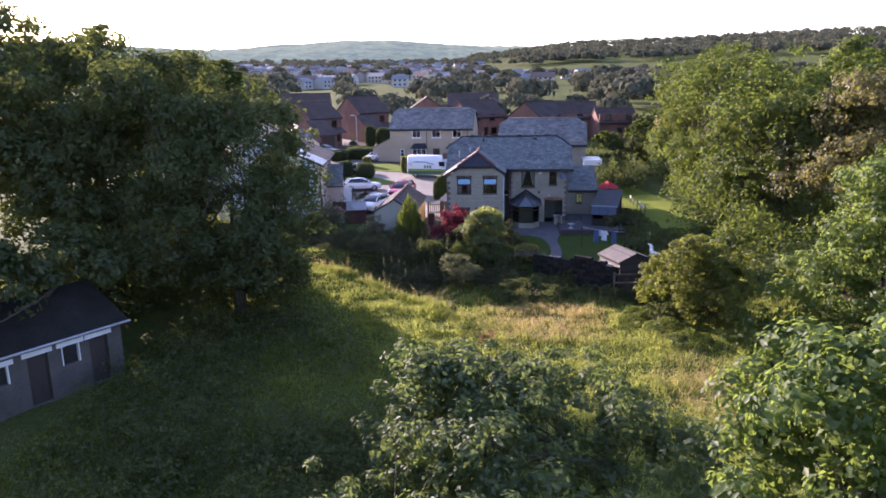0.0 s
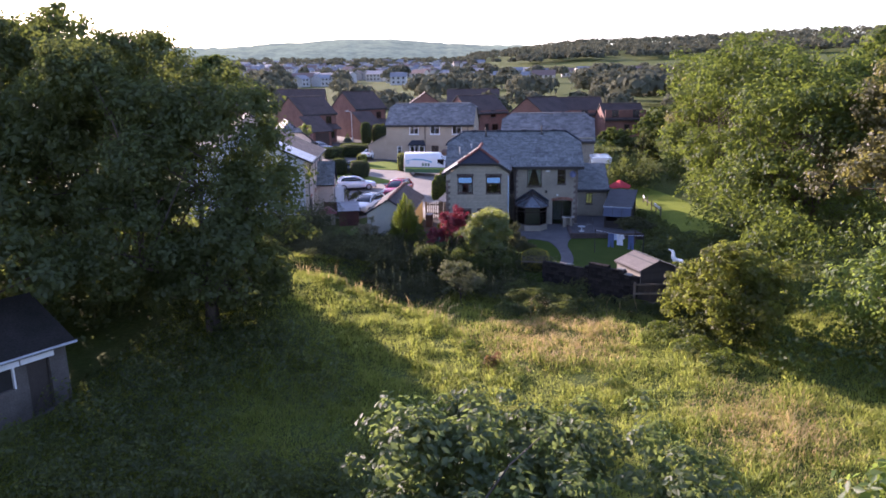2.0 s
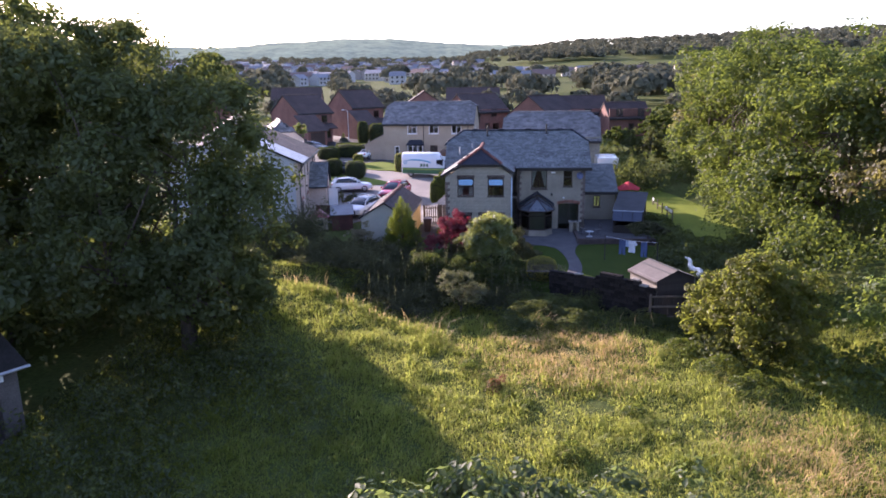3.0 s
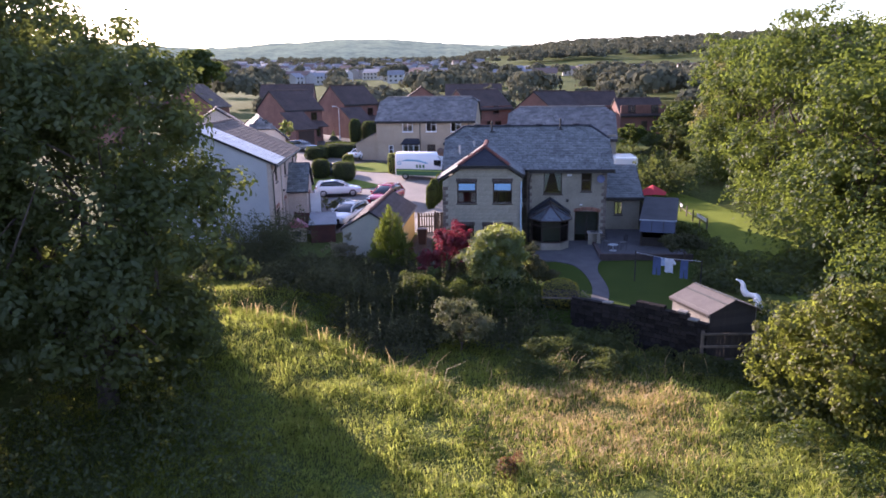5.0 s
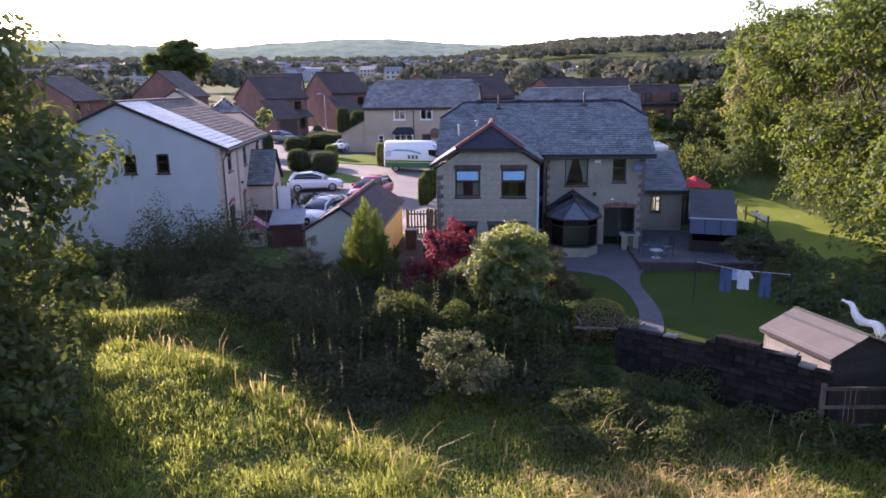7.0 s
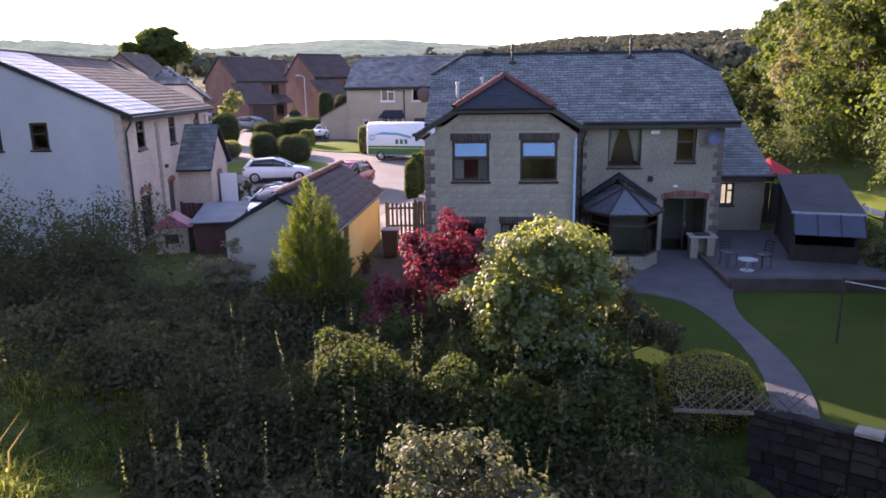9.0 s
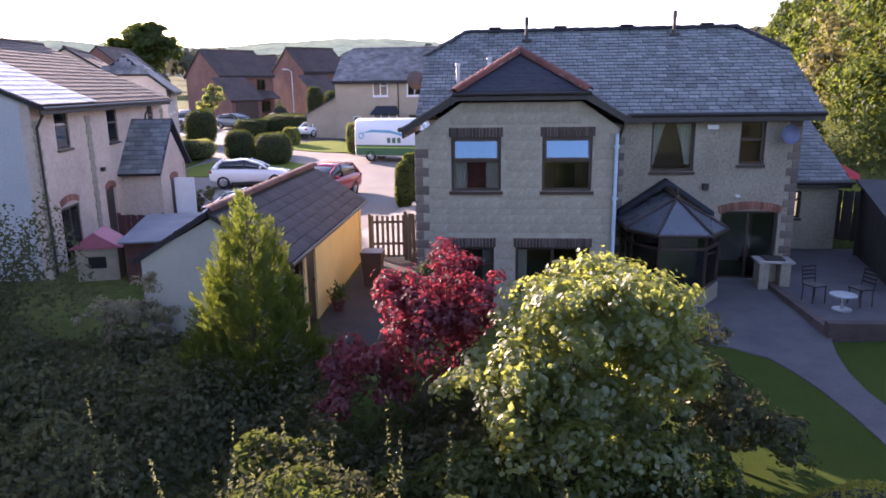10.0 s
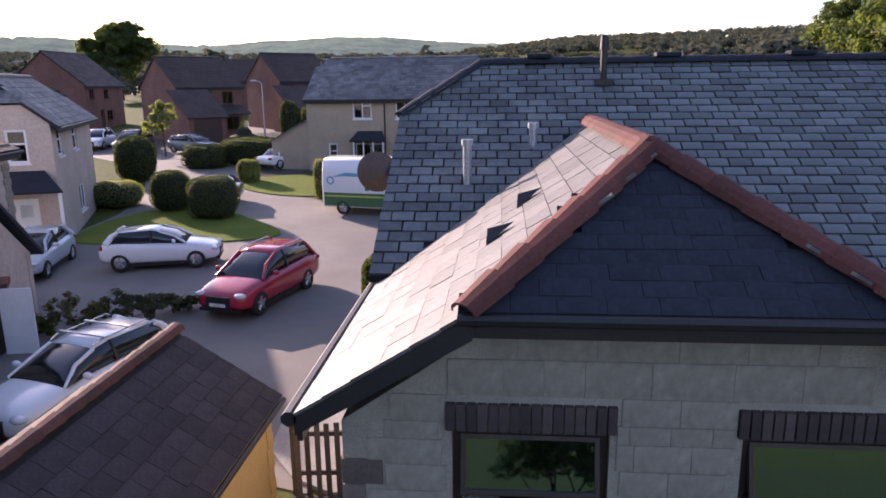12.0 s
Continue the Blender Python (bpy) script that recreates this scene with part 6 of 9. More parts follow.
tree("shrub", (10.4, 39.7), [(0, -0.4, 2.6, 2.2, 2.1, 2.2), (-1.4, 0.6, 1.8, 1.7, 1.7, 1.6), (1.8, 0.3, 2.0, 2.2, 2.0, 1.9), (-0.5, -2.0, 2.9, 1.6, 1.4, 1.9), (0.6, -2.2, 1.3, 2.0, 1.6, 1.4)], 36000, 0.15, LEAF_RUST, "round wild shrub turning rust at its crown", 27, 0.5, 0.12, "shrub")
# hedgerow trees under the camera's first stretch
tree("tree", (-0.2, 15.4), [(0, 0, 5.3, 2.5, 2.6, 2.3), (2.2, 2.0, 4.7, 2.0, 2.0, 2.0), (-1.5, -0.4, 5.2, 1.7, 1.9, 2.1), (0.6, -2.6, 4.6, 2.6, 2.4, 2.4), (3.6, 0.5, 3.6, 2.2, 2.2, 2.0), (-0.4, 1.8, 5.3, 1.7, 1.5, 1.9), (-2.6, -3.2, 4.2, 1.9, 1.9, 1.9)], 44000, 0.15, LEAF_LANE, "bushy hedgerow tree with a sunlit leafy top", 31, 0.5, 0.2)
tree("tree", (7.0, 9.8), [(0, 0, 7.5, 2.9, 2.8, 2.7), (-1.4, 1.2, 7.5, 2.0, 2.0, 2.3), (2.5, 1.5, 7.2, 2.8, 2.6, 2.6), (-0.9, 2.6, 7.3, 1.9, 1.7, 2.2), (1.0, 2.8, 7.0, 2.2, 2.0, 2.4)], 42000, 0.165, LEAF_BRIGHT, "tall hedgerow tree with bright sunlit leaves", 32, 0.55, 0.22)
# garden boundary planting
def flame_conifer(x, y, h, r, n, material, label, seed):
    """A dense conifer: flat sprays swept up and out over a tapering, slightly uneven cone."""
    rng = np.random.default_rng(seed)
    t = thing("conifer", label, "conifer", pose(x, y, float(ground_z(x, y))))
    ns = 620
    u = 1 - np.sqrt(rng.random(ns))
    a = rng.random(ns) * 2 * np.pi
    out = np.stack([np.cos(a), np.sin(a), 0 * a], 1)
    rad = r * np.power(1 - u, 0.8) * (0.84 + 0.22 * rng.random(ns)) * (1 + 0.1 * np.sin(a * 3 + u * 9))
    root = out * rad[:, None] * 0.8 + np.stack([0 * u, 0 * u, 0.1 + u * (h - 0.35)], 1)
    way = unit(out * (0.65 - 0.45 * u[:, None]) + np.array([0, 0, 1.0]) + rng.normal(size=(ns, 3)) * 0.14)
    ln = 0.3 + 0.34 * rng.random(ns) * (1 - 0.3 * u)
    k = rng.integers(0, ns, n)
    q = rng.random(n)
    across = np.cross(way[k], out[k])
    w = (0.13 * (1 - q) + 0.015) * rng.normal(size=n)
    p = root[k] + way[k] * (q * ln[k])[:, None] + across * w[:, None] + out[k] * (rng.normal(size=n) * 0.03)[:, None]
    nor = unit(out[k] * 0.9 + np.array([0, 0, 0.35]) + rng.normal(size=(n, 3)) * 0.3)
    tip = unit(way[k] + across * np.sign(w)[:, None] * 0.5)
    side = np.cross(nor, tip) * 0.014
    size = 0.05 + 0.05 * rng.random(n)[:, None]
    v = np.stack([p - side, p + side, p + tip * size], 1).reshape(-1, 3)
    crown = new("crown", from_arrays("crown", v, np.arange(n * 3), 3, material))
    crown.parent = t
    bm = bmesh.new()
    tube(bm, [(0, 0, -0.1), (0.02, 0, h * 0.5), (0, 0.01, h * 0.92)], [0.11, 0.07, 0.015], 8)
    for i in range(40):
        z = 0.3 + i * (h - 0.8) / 40
        b = i * 2.4
        e = r * (1 - z / h) ** 0.8 * 0.75
        tube(bm, [(0, 0, z), (math.cos(b) * e, math.sin(b) * e, z + 0.3)], [0.02, 0.006], 4)
    part("trunk", bm, BARK, t, smooth=True)


flame_conifer(-7.55, 52.3, 3.95, 1.5, 66000, LEAF_CONIFER, "golden-green conifer tapering to a point", 41)
tree("shrub", (-4.2, 50.9), [(0, 0, 1.7, 0.95, 0.95, 1.0), (0.45, -0.2, 2.75, 0.6, 0.6, 0.75), (-0.8, -0.2, 1.3, 0.75, 0.75, 0.8), (-0.3, 0, 2.3, 0.5, 0.5, 0.6)], 12000, 0.1, LEAF_PURPLE, "purple-leaved smoke bush glowing in sunlight", 42, 0.32, 0.09, "shrub")
tree("tree", (-2.0, 49.9), [(0, 0, 2.25, 1.35, 1.3, 1.2), (-0.6, -0.6, 1.4, 1.05, 1.05, 1.0), (0.65, 0.1, 1.9, 1.0, 1.0, 1.05), (0.2, -0.5, 0.9, 1.3, 1.1, 0.9)], 46000, 0.095, LEAF_YELLOW, "small garden tree with pale yellow-green sunlit leaves", 43, 0.36, 0.11, aspect=0.7)
tree("shrub", (-4.7, 56.0), [(0, 0, 0.7, 0.6, 0.5, 0.7), (0.5, 0.1, 0.5, 0.5, 0.45, 0.5), (0.1, 0, 1.35, 0.3, 0.3, 0.5)], 6000, 0.09, LEAF_SHRUB, "dark leafy shrub against the wing wall", 44, 0.25, 0.05, "shrub")
tree("shrub", (0.35, 50.7), [(0, 0, 0.9, 0.8, 0.8, 0.9), (-0.3, 0.2, 1.7, 0.5, 0.5, 0.6), (0.5, -0.3, 0.6, 0.6, 0.6, 0.6)], 9000, 0.09, LEAF_SHRUB, "dark leafy shrub between tree and lawn", 45, 0.28, 0.05, "shrub")
LEAF_SILVER = leaf_mat("leaf_silver", (0.16, 0.15, 0.1), (0.26, 0.23, 0.15), (0.5, 0.46, 0.28), trans=0.4, gloss=0.02)
tree("shrub", (-10.5, 53.5), [(0, 0, 1.0, 0.7, 0.6, 0.6), (0.2, 0.1, 1.7, 0.3, 0.3, 0.5), (-0.6, 0, 1.1, 0.5, 0.4, 0.4), (0.4, -0.1, 0.6, 0.6, 0.5, 0.5)], 6500, 0.08, LEAF_SILVER, "loose silvery flowering shrub beside the garage", 47, 0.22, 0.04, "shrub", shell=0.3)
LEAF_PALE = leaf_mat("leaf_pale", (0.045, 0.057, 0.028), (0.1, 0.104, 0.05), (0.36, 0.39, 0.15), trans=0.35)
tree("shrub", (-3.2, 44.3), [(0, 0, 0.9, 1.2, 0.9, 0.8), (-0.6, 0.2, 1.7, 0.7, 0.6, 0.7), (0.8, 0, 1.1, 0.8, 0.7, 0.7), (0.3, 0.2, 1.9, 0.45, 0.45, 0.5)], 6500, 0.1, LEAF_PALE, "loose pale grey-green shrub before the hedge", 46, 0.4, 0.05, "shrub", shell=0.3)

# ---- vehicles ----
def loft(bm, stations, seg=None):
    """Skin over closed cross-sections given as lists of points."""
    rings = [[bm.verts.new(p) for p in ring] for ring in stations]
    n = len(rings[0])
    for a, b in zip(rings, rings[1:]):
        for k in range(n):
            bm.faces.new((a[k], a[(k + 1) % n], b[(k + 1) % n], b[k]))
    bm.faces.new(rings[0][::-1])
    bm.faces.new(rings[-1])
    return bm


def sect(x, z0, z1, w, r=0.18, top=0.9):
    """Rounded car section at x: floor z0, shoulder z1, half width w."""
    h = z1 - z0
    pts = [(-w * 0.86, z0), (-w * 0.98, z0 + h * 0.18), (-w, z0 + h * 0.5), (-w * 0.985, z0 + h * 0.78), (-w * top, z1 - h * 0.02), (-w * top * 0.6, z1 + 0.015), (0, z1 + 0.03)]
    pts += [(-a, b) for a, b in pts[-2::-1]]
    return [Vector((x, a, b)) for a, b in pts]


def wheel(parent, x, y, r, w, z):
    s = 1 if y > 0 else -1
    bm = bmesh.new()
    prof = [(r * 0.66, -w / 2), (r * 0.9, -w / 2), (r, -w / 2 + 0.03), (r, w / 2 - 0.03), (r * 0.9, w / 2), (r * 0.66, w / 2)]
    rings = [[bm.verts.new((x + math.cos(k * math.pi / 12) * a, y + b, z + math.sin(k * math.pi / 12) * a)) for k in range(24)] for a, b in prof]
    for a, b in zip(rings, rings[1:] + rings[:1]):
        for k in range(24):
            bm.faces.new((a[k], a[(k + 1) % 24], b[(k + 1) % 24], b[k]))
    t = part("wheel", bm, TYRE, parent)
    rb = tube(bmesh.new(), [(x, y + s * (w / 2 - 0.07), z), (x, y + s * (w / 2 - 0.05), z)], r * 0.64, 20)
    for k in range(5):
        a = k * 2 * math.pi / 5 + 0.3
        tube(rb, [(x, y + s * (w / 2 - 0.02), z), (x + math.cos(a) * r * 0.62, y + s * (w / 2 - 0.03), z + math.sin(a) * r * 0.62)], [0.05, 0.035], 5)
    part("rim", rb, RIM, t)


def car(m, paint, label, L=4.1, Wd=1.78, H=1.45, wb=2.56, kind="hatch", group="", bars=False, category="car"):
    """Family car: front towards local +x, standing on z = 0."""
    t = thing("car", label, category, m, group)
    w, r = Wd / 2, 0.32 if H < 1.55 else 0.35
    belt = H * (0.675 if kind == "hatch" else 0.645)
    f, b = L / 2, -L / 2
    rear_up = {"hatch": belt + 0.05, "suv": belt + 0.05, "saloon": belt + 0.02, "open": belt}[kind]
    xs = [(b, 0.45, rear_up - 0.28, w * 0.82), (b + 0.06, 0.3, rear_up - 0.06, w * 0.92), (b + 0.35, 0.22, rear_up, w * 0.98), (b + 1.0, 0.2, belt + 0.03, w), (-0.2, 0.2, belt, w), (f - 1.55, 0.2, belt - 0.02, w), (f - 1.1, 0.2, belt - 0.05, w * 0.995), (f - 0.5, 0.22, belt - 0.14, w * 0.95), (f - 0.15, 0.26, belt - 0.24, w * 0.86), (f, 0.38, belt - 0.38, w * 0.7)]
    body = part("body", loft(bmesh.new(), [sect(*s) for s in xs]), paint, t, smooth=True)
    bv = body.modifiers.new("soft", "SUBSURF")
    bv.levels = bv.render_levels = 1
    # cabin: dark glass house with a painted roof and pillars
    back = {"hatch": b + 0.28, "suv": b + 0.25, "saloon": b + 0.85, "open": b + 1.4}[kind]
    top = H - 0.03
    cw = w * 0.9
    cab = []
    spans = [(back, belt - 0.02, belt + 0.02, cw * 0.94), (back + 0.2, belt - 0.02, belt + (top - belt) * 0.62, cw * 0.93), (back + 0.4, belt - 0.02, top - 0.05, cw * 0.92), (-0.25, belt - 0.02, top, cw * 0.94), (f - 2.05, belt - 0.02, top - 0.06, cw * 0.95), (f - 1.55, belt - 0.04, belt + (top - belt) * 0.5, cw * 0.97), (f - 1.12, belt - 0.07, belt - 0.03, cw * 0.96)]
    for x, z0, z1, hw in spans:
        k = 0.78 if z1 > belt + 0.15 else 0.97
        cab.append([Vector((x, -hw, z0)), Vector((x, -hw * (k + 0.12), z0 + (z1 - z0) * 0.55)), Vector((x, -hw * k, z1 - 0.02)), Vector((x, -hw * k * 0.6, z1 + 0.01)), Vector((x, 0, z1 + 0.02)),
                    Vector((x, hw * k * 0.6, z1 + 0.01)), Vector((x, hw * k, z1 - 0.02)), Vector((x, hw * (k + 0.12), z0 + (z1 - z0) * 0.55)), Vector((x, hw, z0))])
    gl = part("window_glass", loft(bmesh.new(), cab), mat("car_window", (0.012, 0.014, 0.016), rough=0.08, spec=0.9, bump=0.0, stain=0.0), t, smooth=True)
    if kind != "open":
        rb = bmesh.new()
        ring = [[bm_p + Vector((0, 0, 0.012)) for bm_p in c[2:7]] for c in cab[2:5]]
        vs = [[rb.verts.new(p) for p in row] for row in ring]
        lo = [[rb.verts.new(p - Vector((0, 0, 0.03))) for p in row] for row in ring]
        for i in range(2):
            for k in range(4):
                rb.faces.new((vs[i][k], vs[i + 1][k], vs[i + 1][k + 1], vs[i][k + 1]))
                rb.faces.new((lo[i][k], lo[i][k + 1], lo[i + 1][k + 1], lo[i + 1][k]))
        for i in range(2):
            rb.faces.new((vs[i][0], lo[i][0], lo[i + 1][0], vs[i + 1][0]))
            rb.faces.new((vs[i][4], vs[i + 1][4], lo[i + 1][4], lo[i][4]))
        for k in range(4):
            rb.faces.new((vs[0][k], vs[0][k + 1], lo[0][k + 1], lo[0][k]))
            rb.faces.new((vs[2][k], lo[2][k], lo[2][k + 1], vs[2][k + 1]))
        part("roof", rb, paint, t, smooth=True)
        for s in (0, -1):
            for i, j in ((4, 6), (2, 0)):
                pb = tube(bmesh.new(), [cab[i][2 if s == 0 else 6] + Vector((0, 0, 0.005)), cab[(i + j) // 2][2 if s == 0 else 6], cab[j][0 if s == 0 else 8]], 0.045 if j else [0.07, 0.1, 0.13] if kind == "hatch" else [0.05, 0.06, 0.06], 8)
                part("pillar", pb, paint, t)
            mid = cab[3]
            part("pillar", tube(bmesh.new(), [mid[2 if s == 0 else 6], mid[1 if s == 0 else 7] * 1.0, mid[0 if s == 0 else 8]], 0.035, 6), BLACK_P, t)
    for sx, sy in ((1, 1), (1, -1), (-1, 1), (-1, -1)):
        wheel(t, (f - 0.82) if sx > 0 else (f - 0.82 - wb), sy * (w - 0.1), r, 0.2, r)
    for s in (-1, 1):
        hl = bmesh.new()
        bmesh.ops.create_uvsphere(hl, u_segments=12, v_segments=6, radius=1)
        bmesh.ops.transform(hl, matrix=pose(f - 0.2, s * w * 0.66, belt - 0.32, 0, 0, -s * 25) @ Matrix.Diagonal((0.16, 0.24, 0.075, 1)), verts=hl.verts)
        part("headlight", hl, LAMP_G, t, smooth=True)
        tl = bmesh.new()
        bmesh.ops.create_uvsphere(tl, u_segments=12, v_segments=6, radius=1)
        bmesh.ops.transform(tl, matrix=pose(b + 0.12, s * w * 0.74, belt - 0.14) @ Matrix.Diagonal((0.1, 0.2, 0.1, 1)), verts=tl.verts)
        part("tail_light", tl, LAMP_R, t, smooth=True)
        mb = bmesh.new()
        bmesh.ops.create_uvsphere(mb, u_segments=10, v_segments=6, radius=1)
        bmesh.ops.transform(mb, matrix=pose(f - 1.5, s * (w + 0.08), belt + 0.06) @ Matrix.Diagonal((0.07, 0.12, 0.08, 1)), verts=mb.verts)
        part("wing_mirror", mb, paint, t, smooth=True)
    part("grille", boxbm(f - 0.1, f + 0.015, -w * 0.42, w * 0.42, 0.36, belt - 0.34, bevel=0.02), BLACK_P, t)
    part("lower_intake", boxbm(f - 0.16, f - 0.01, -w * 0.7, w * 0.7, 0.24, 0.34, bevel=0.02), BLACK_P, t)
    part("number_plate", boxbm(f + 0.016, f + 0.024, -0.26, 0.26, 0.4, 0.5), PLATE, t)
    part("number_plate", boxbm(b - 0.03, b - 0.01, -0.26, 0.26, 0.55, 0.66), PLATE, t)
    for s in (-1, 1):
        part("sill", boxbm(f - 0.82 - wb + r + 0.08, f - 0.82 - r - 0.08, s * w * 0.9 - 0.03, s * w * 0.9 + 0.03, 0.17, 0.3, bevel=0.01), BLACK_P, t)
        if bars or kind == "suv":
            part("roof_rail", tube(bmesh.new(), [(back + 0.5, s * cw * 0.72, top + 0.02), (back + 0.6, s * cw * 0.72, top + 0.07), (f - 2.2, s * cw * 0.72, top + 0.05), (f - 2.05, s * cw * 0.72, top - 0.01)], 0.018, 6), CHROME, t)
    if bars:
        for x in (-0.1, -0.8):
            part("roof_bar", boxbm(x - 0.03, x + 0.03, -cw * 0.8, cw * 0.8, top + 0.08, top + 0.11), STEEL, t)
    return t


def paint(name, c, rough=0.22):
    return mat(name, c, tuple(v * 0.97 for v in c), rough=rough, scale=1, bump=0.0, stain=0.04, coat=0.7)


WHITE_P = paint("white_paint", (0.78, 0.79, 0.8))
RED_P = paint("red_paint", (0.42, 0.02, 0.05))
SILVER_P = paint("silver_paint", (0.45, 0.5, 0.55), 0.3)
DARK_P = paint("dark_paint", (0.03, 0.035, 0.045))
GREY_P = paint("grey_paint", (0.16, 0.18, 0.21))


def road_z(x, y):
    return float(ground_z(x, y)) + 0.03


def park(x, y, yaw):
    return pose(x, y, road_z(x, y), 0, 0, yaw)


car(park(-16.25, 76.2, 16), WHITE_P, "white five-door hatchback parked on the drive", group="parked cars")
car(park(-11.3, 72.55, -104), RED_P, "bright red sporty crossover with silver roof rails", L=4.48, Wd=1.85, H=1.6, wb=2.68, kind="suv", group="parked cars")
car(park(-12.9, 65.6, -105), WHITE_P, "white estate car with roof bars beside the garage", L=4.5, H=1.5, wb=2.65, bars=True, group="parked cars")
car(park(-20.6, 75.2, -75), SILVER_P, "silver car parked close to the cream house", group="parked cars")
car(park(-19.4, 87.0, 192), DARK_P, "dark car with red tail lights behind topiary bushes", group="parked cars")
car(park(-18.7, 99.2, 60), WHITE_P, "low white coupe parked beside a tall hedge", L=4.2, H=1.3, kind="saloon", group="parked cars")
car(park(-37.6, 108.6, -80), WHITE_P, "white crossover parked before a brick house", H=1.6, kind="suv", group="parked cars")
car(park(-33.4, 106.4, -85), DARK_P, "dark four-wheel drive parked before a brick house", L=4.7, H=1.75, kind="suv", group="parked cars")
car(park(-28.2, 106.0, -20), GREY_P, "grey car parked on a brick house's drive", group="parked cars")


def van():
    t = thing("van", "white high-roofed works van with green lower band and blue swoosh", "van", park(-9.3, 84.9, -12))
    L, w, H = 5.9, 1.0, 2.65
    b, f = -L / 2, L / 2

    def vs(x, z0, z1, hw, tp):
        p = [(-hw * 0.95, z0), (-hw, z0 + 0.25), (-hw, z0 + (z1 - z0) * 0.55), (-hw * tp, z1 - 0.12), (-hw * tp * 0.85, z1), (0, z1 + 0.04)]
        p += [(-a, c) for a, c in p[-2::-1]]
        return [Vector((x, a, c)) for a, c in p]
    st = [vs(b, 0.45, H - 0.1, w * 0.96, 0.88), vs(b + 0.08, 0.35, H, w, 0.9), vs(0.6, 0.35, H, w, 0.9), vs(f - 1.9, 0.35, H - 0.03, w, 0.9), vs(f - 1.55, 0.35, H - 0.25, w, 0.88), vs(f - 0.75, 0.35, 1.42, w * 0.98, 0.9), vs(f - 0.25, 0.36, 1.2, w * 0.93, 0.85), vs(f, 0.42, 0.95, w * 0.8, 0.8)]
    part("body", loft(bmesh.new(), st), WHITE_P, t, smooth=True)
    G1, B1 = mat("van_green", (0.05, 0.16, 0.07), (0.04, 0.13, 0.06), rough=0.35, bump=0.0), mat("van_blue", (0.12, 0.42, 0.62), rough=0.35, bump=0.0)
    Y1 = mat("van_lime", (0.5, 0.62, 0.12), rough=0.35, bump=0.0)
    for s in (-1, 1):
        y = s * (w + 0.006)
        part("green_band", boxbm(b + 0.1, f - 0.9, y - 0.004, y + 0.004, 0.42, 1.05), G1, t)
        part("lime_stripe", boxbm(b + 0.1, f - 0.9, y + s * 0.005 - 0.004, y + s * 0.005 + 0.004, 0.86, 0.93), Y1, t)
        bm = prism(bmesh.new(), [(b + 0.5, 1.78), (b + 1.2, 2.0), (b + 2.4, 1.96), (b + 3.4, 1.72), (b + 3.4, 1.56), (b + 2.4, 1.8), (b + 1.2, 1.84)], s * (w * 0.985 + 0.012), s * (w * 0.985 + 0.02), "y")
        part("blue_swoosh", bm, B1, t)
        rg = bmesh.new()
        for k in range(16):
            a0, a1 = k * math.pi / 8, (k + 1) * math.pi / 8
            prism(rg, [(b + 0.45 + math.cos(a) * r_, 1.62 + math.sin(a) * r_) for a, r_ in ((a0, 0.13), (a1, 0.13), (a1, 0.2), (a0, 0.2))], s * (w + 0.003), s * (w + 0.01), "y")
        part("round_emblem", rg, B1, t)
        for k in range(3):
            part("dark_figure", boxbm(b + 2.2 + k * 0.34, b + 2.42 + k * 0.34, y - 0.004, y + 0.004, 1.18, 1.5), G1, t)
        part("side_window", boxbm(f - 1.85, f - 1.1, s * (w * 0.99) - 0.01, s * (w * 0.99) + 0.012, 1.42, 1.98), mat("car_window", (0.012, 0.014, 0.016), rough=0.08), t)
        for x in (b + 1.05, f - 0.95):
            wheel(t, x, s * (w - 0.1), 0.35, 0.22, 0.35)
        part("tail_light", boxbm(b - 0.03, b + 0.04, s * w * 0.9 - 0.05, s * w * 0.9 + 0.05, 0.9, 1.4), LAMP_R, t)
        part("headlight", boxbm(f - 0.3, f - 0.1, s * w * 0.72 - 0.12, s * w * 0.72 + 0.12, 0.8, 1.05, bevel=0.04), LAMP_G, t)
        part("wing_mirror", boxbm(f - 1.2, f - 1.1, s * (w + 0.16) - 0.1, s * (w + 0.16) + 0.1, 1.35, 1.65, bevel=0.03), BLACK_P, t)
    sc = bmesh.new()
    slab(sc, [(f - 1.52, -0.8, 2.36), (f - 1.52, 0.8, 2.36), (f - 0.72, 0.84, 1.45), (f - 0.72, -0.84, 1.45)], -0.02)
    part("windscreen", sc, mat("car_window", (0.012, 0.014, 0.016), rough=0.08), t)
    return t


van()


def camper():
    t = thing("camper_van", "white box-bodied camper van parked behind the stone house", "camper van", park(9.4, 81.5, 88))
    part("body", boxbm(-2.6, 1.6, -1.05, 1.05, 0.5, 2.75, bevel=0.12), WHITE_P, t)
    part("cab", boxbm(1.62, 2.9, -0.95, 0.95, 0.5, 1.75, bevel=0.2), WHITE_P, t)
    part("window", boxbm(-2.62, -2.59, -0.7, 0.7, 1.5, 2.1), mat("car_window", (0.012, 0.014, 0.016), rough=0.08), t)
    for x in (-1.5, 2.1):
        for s in (-1, 1):
            wheel(t, x, s * 0.9, 0.34, 0.22, 0.34)


camper()

# ---- street furniture ----
lp = thing("street_lamp", "slim grey street lamp post with a single arm", "street lamp", pose(-24.6, 112.5, float(ground_z(-24.6, 112.5))))
part("post", tube(bmesh.new(), [(0, 0, 0), (0, 0, 1.2), (0, 0, 1.25), (0, 0, 5.0)], [0.09, 0.09, 0.06, 0.045], 10), STEEL, lp)
part("arm", tube(bmesh.new(), [(0, 0, 5.0), (-0.15, -0.1, 5.2), (-0.5, -0.3, 5.28)], 0.035, 8), STEEL, lp)
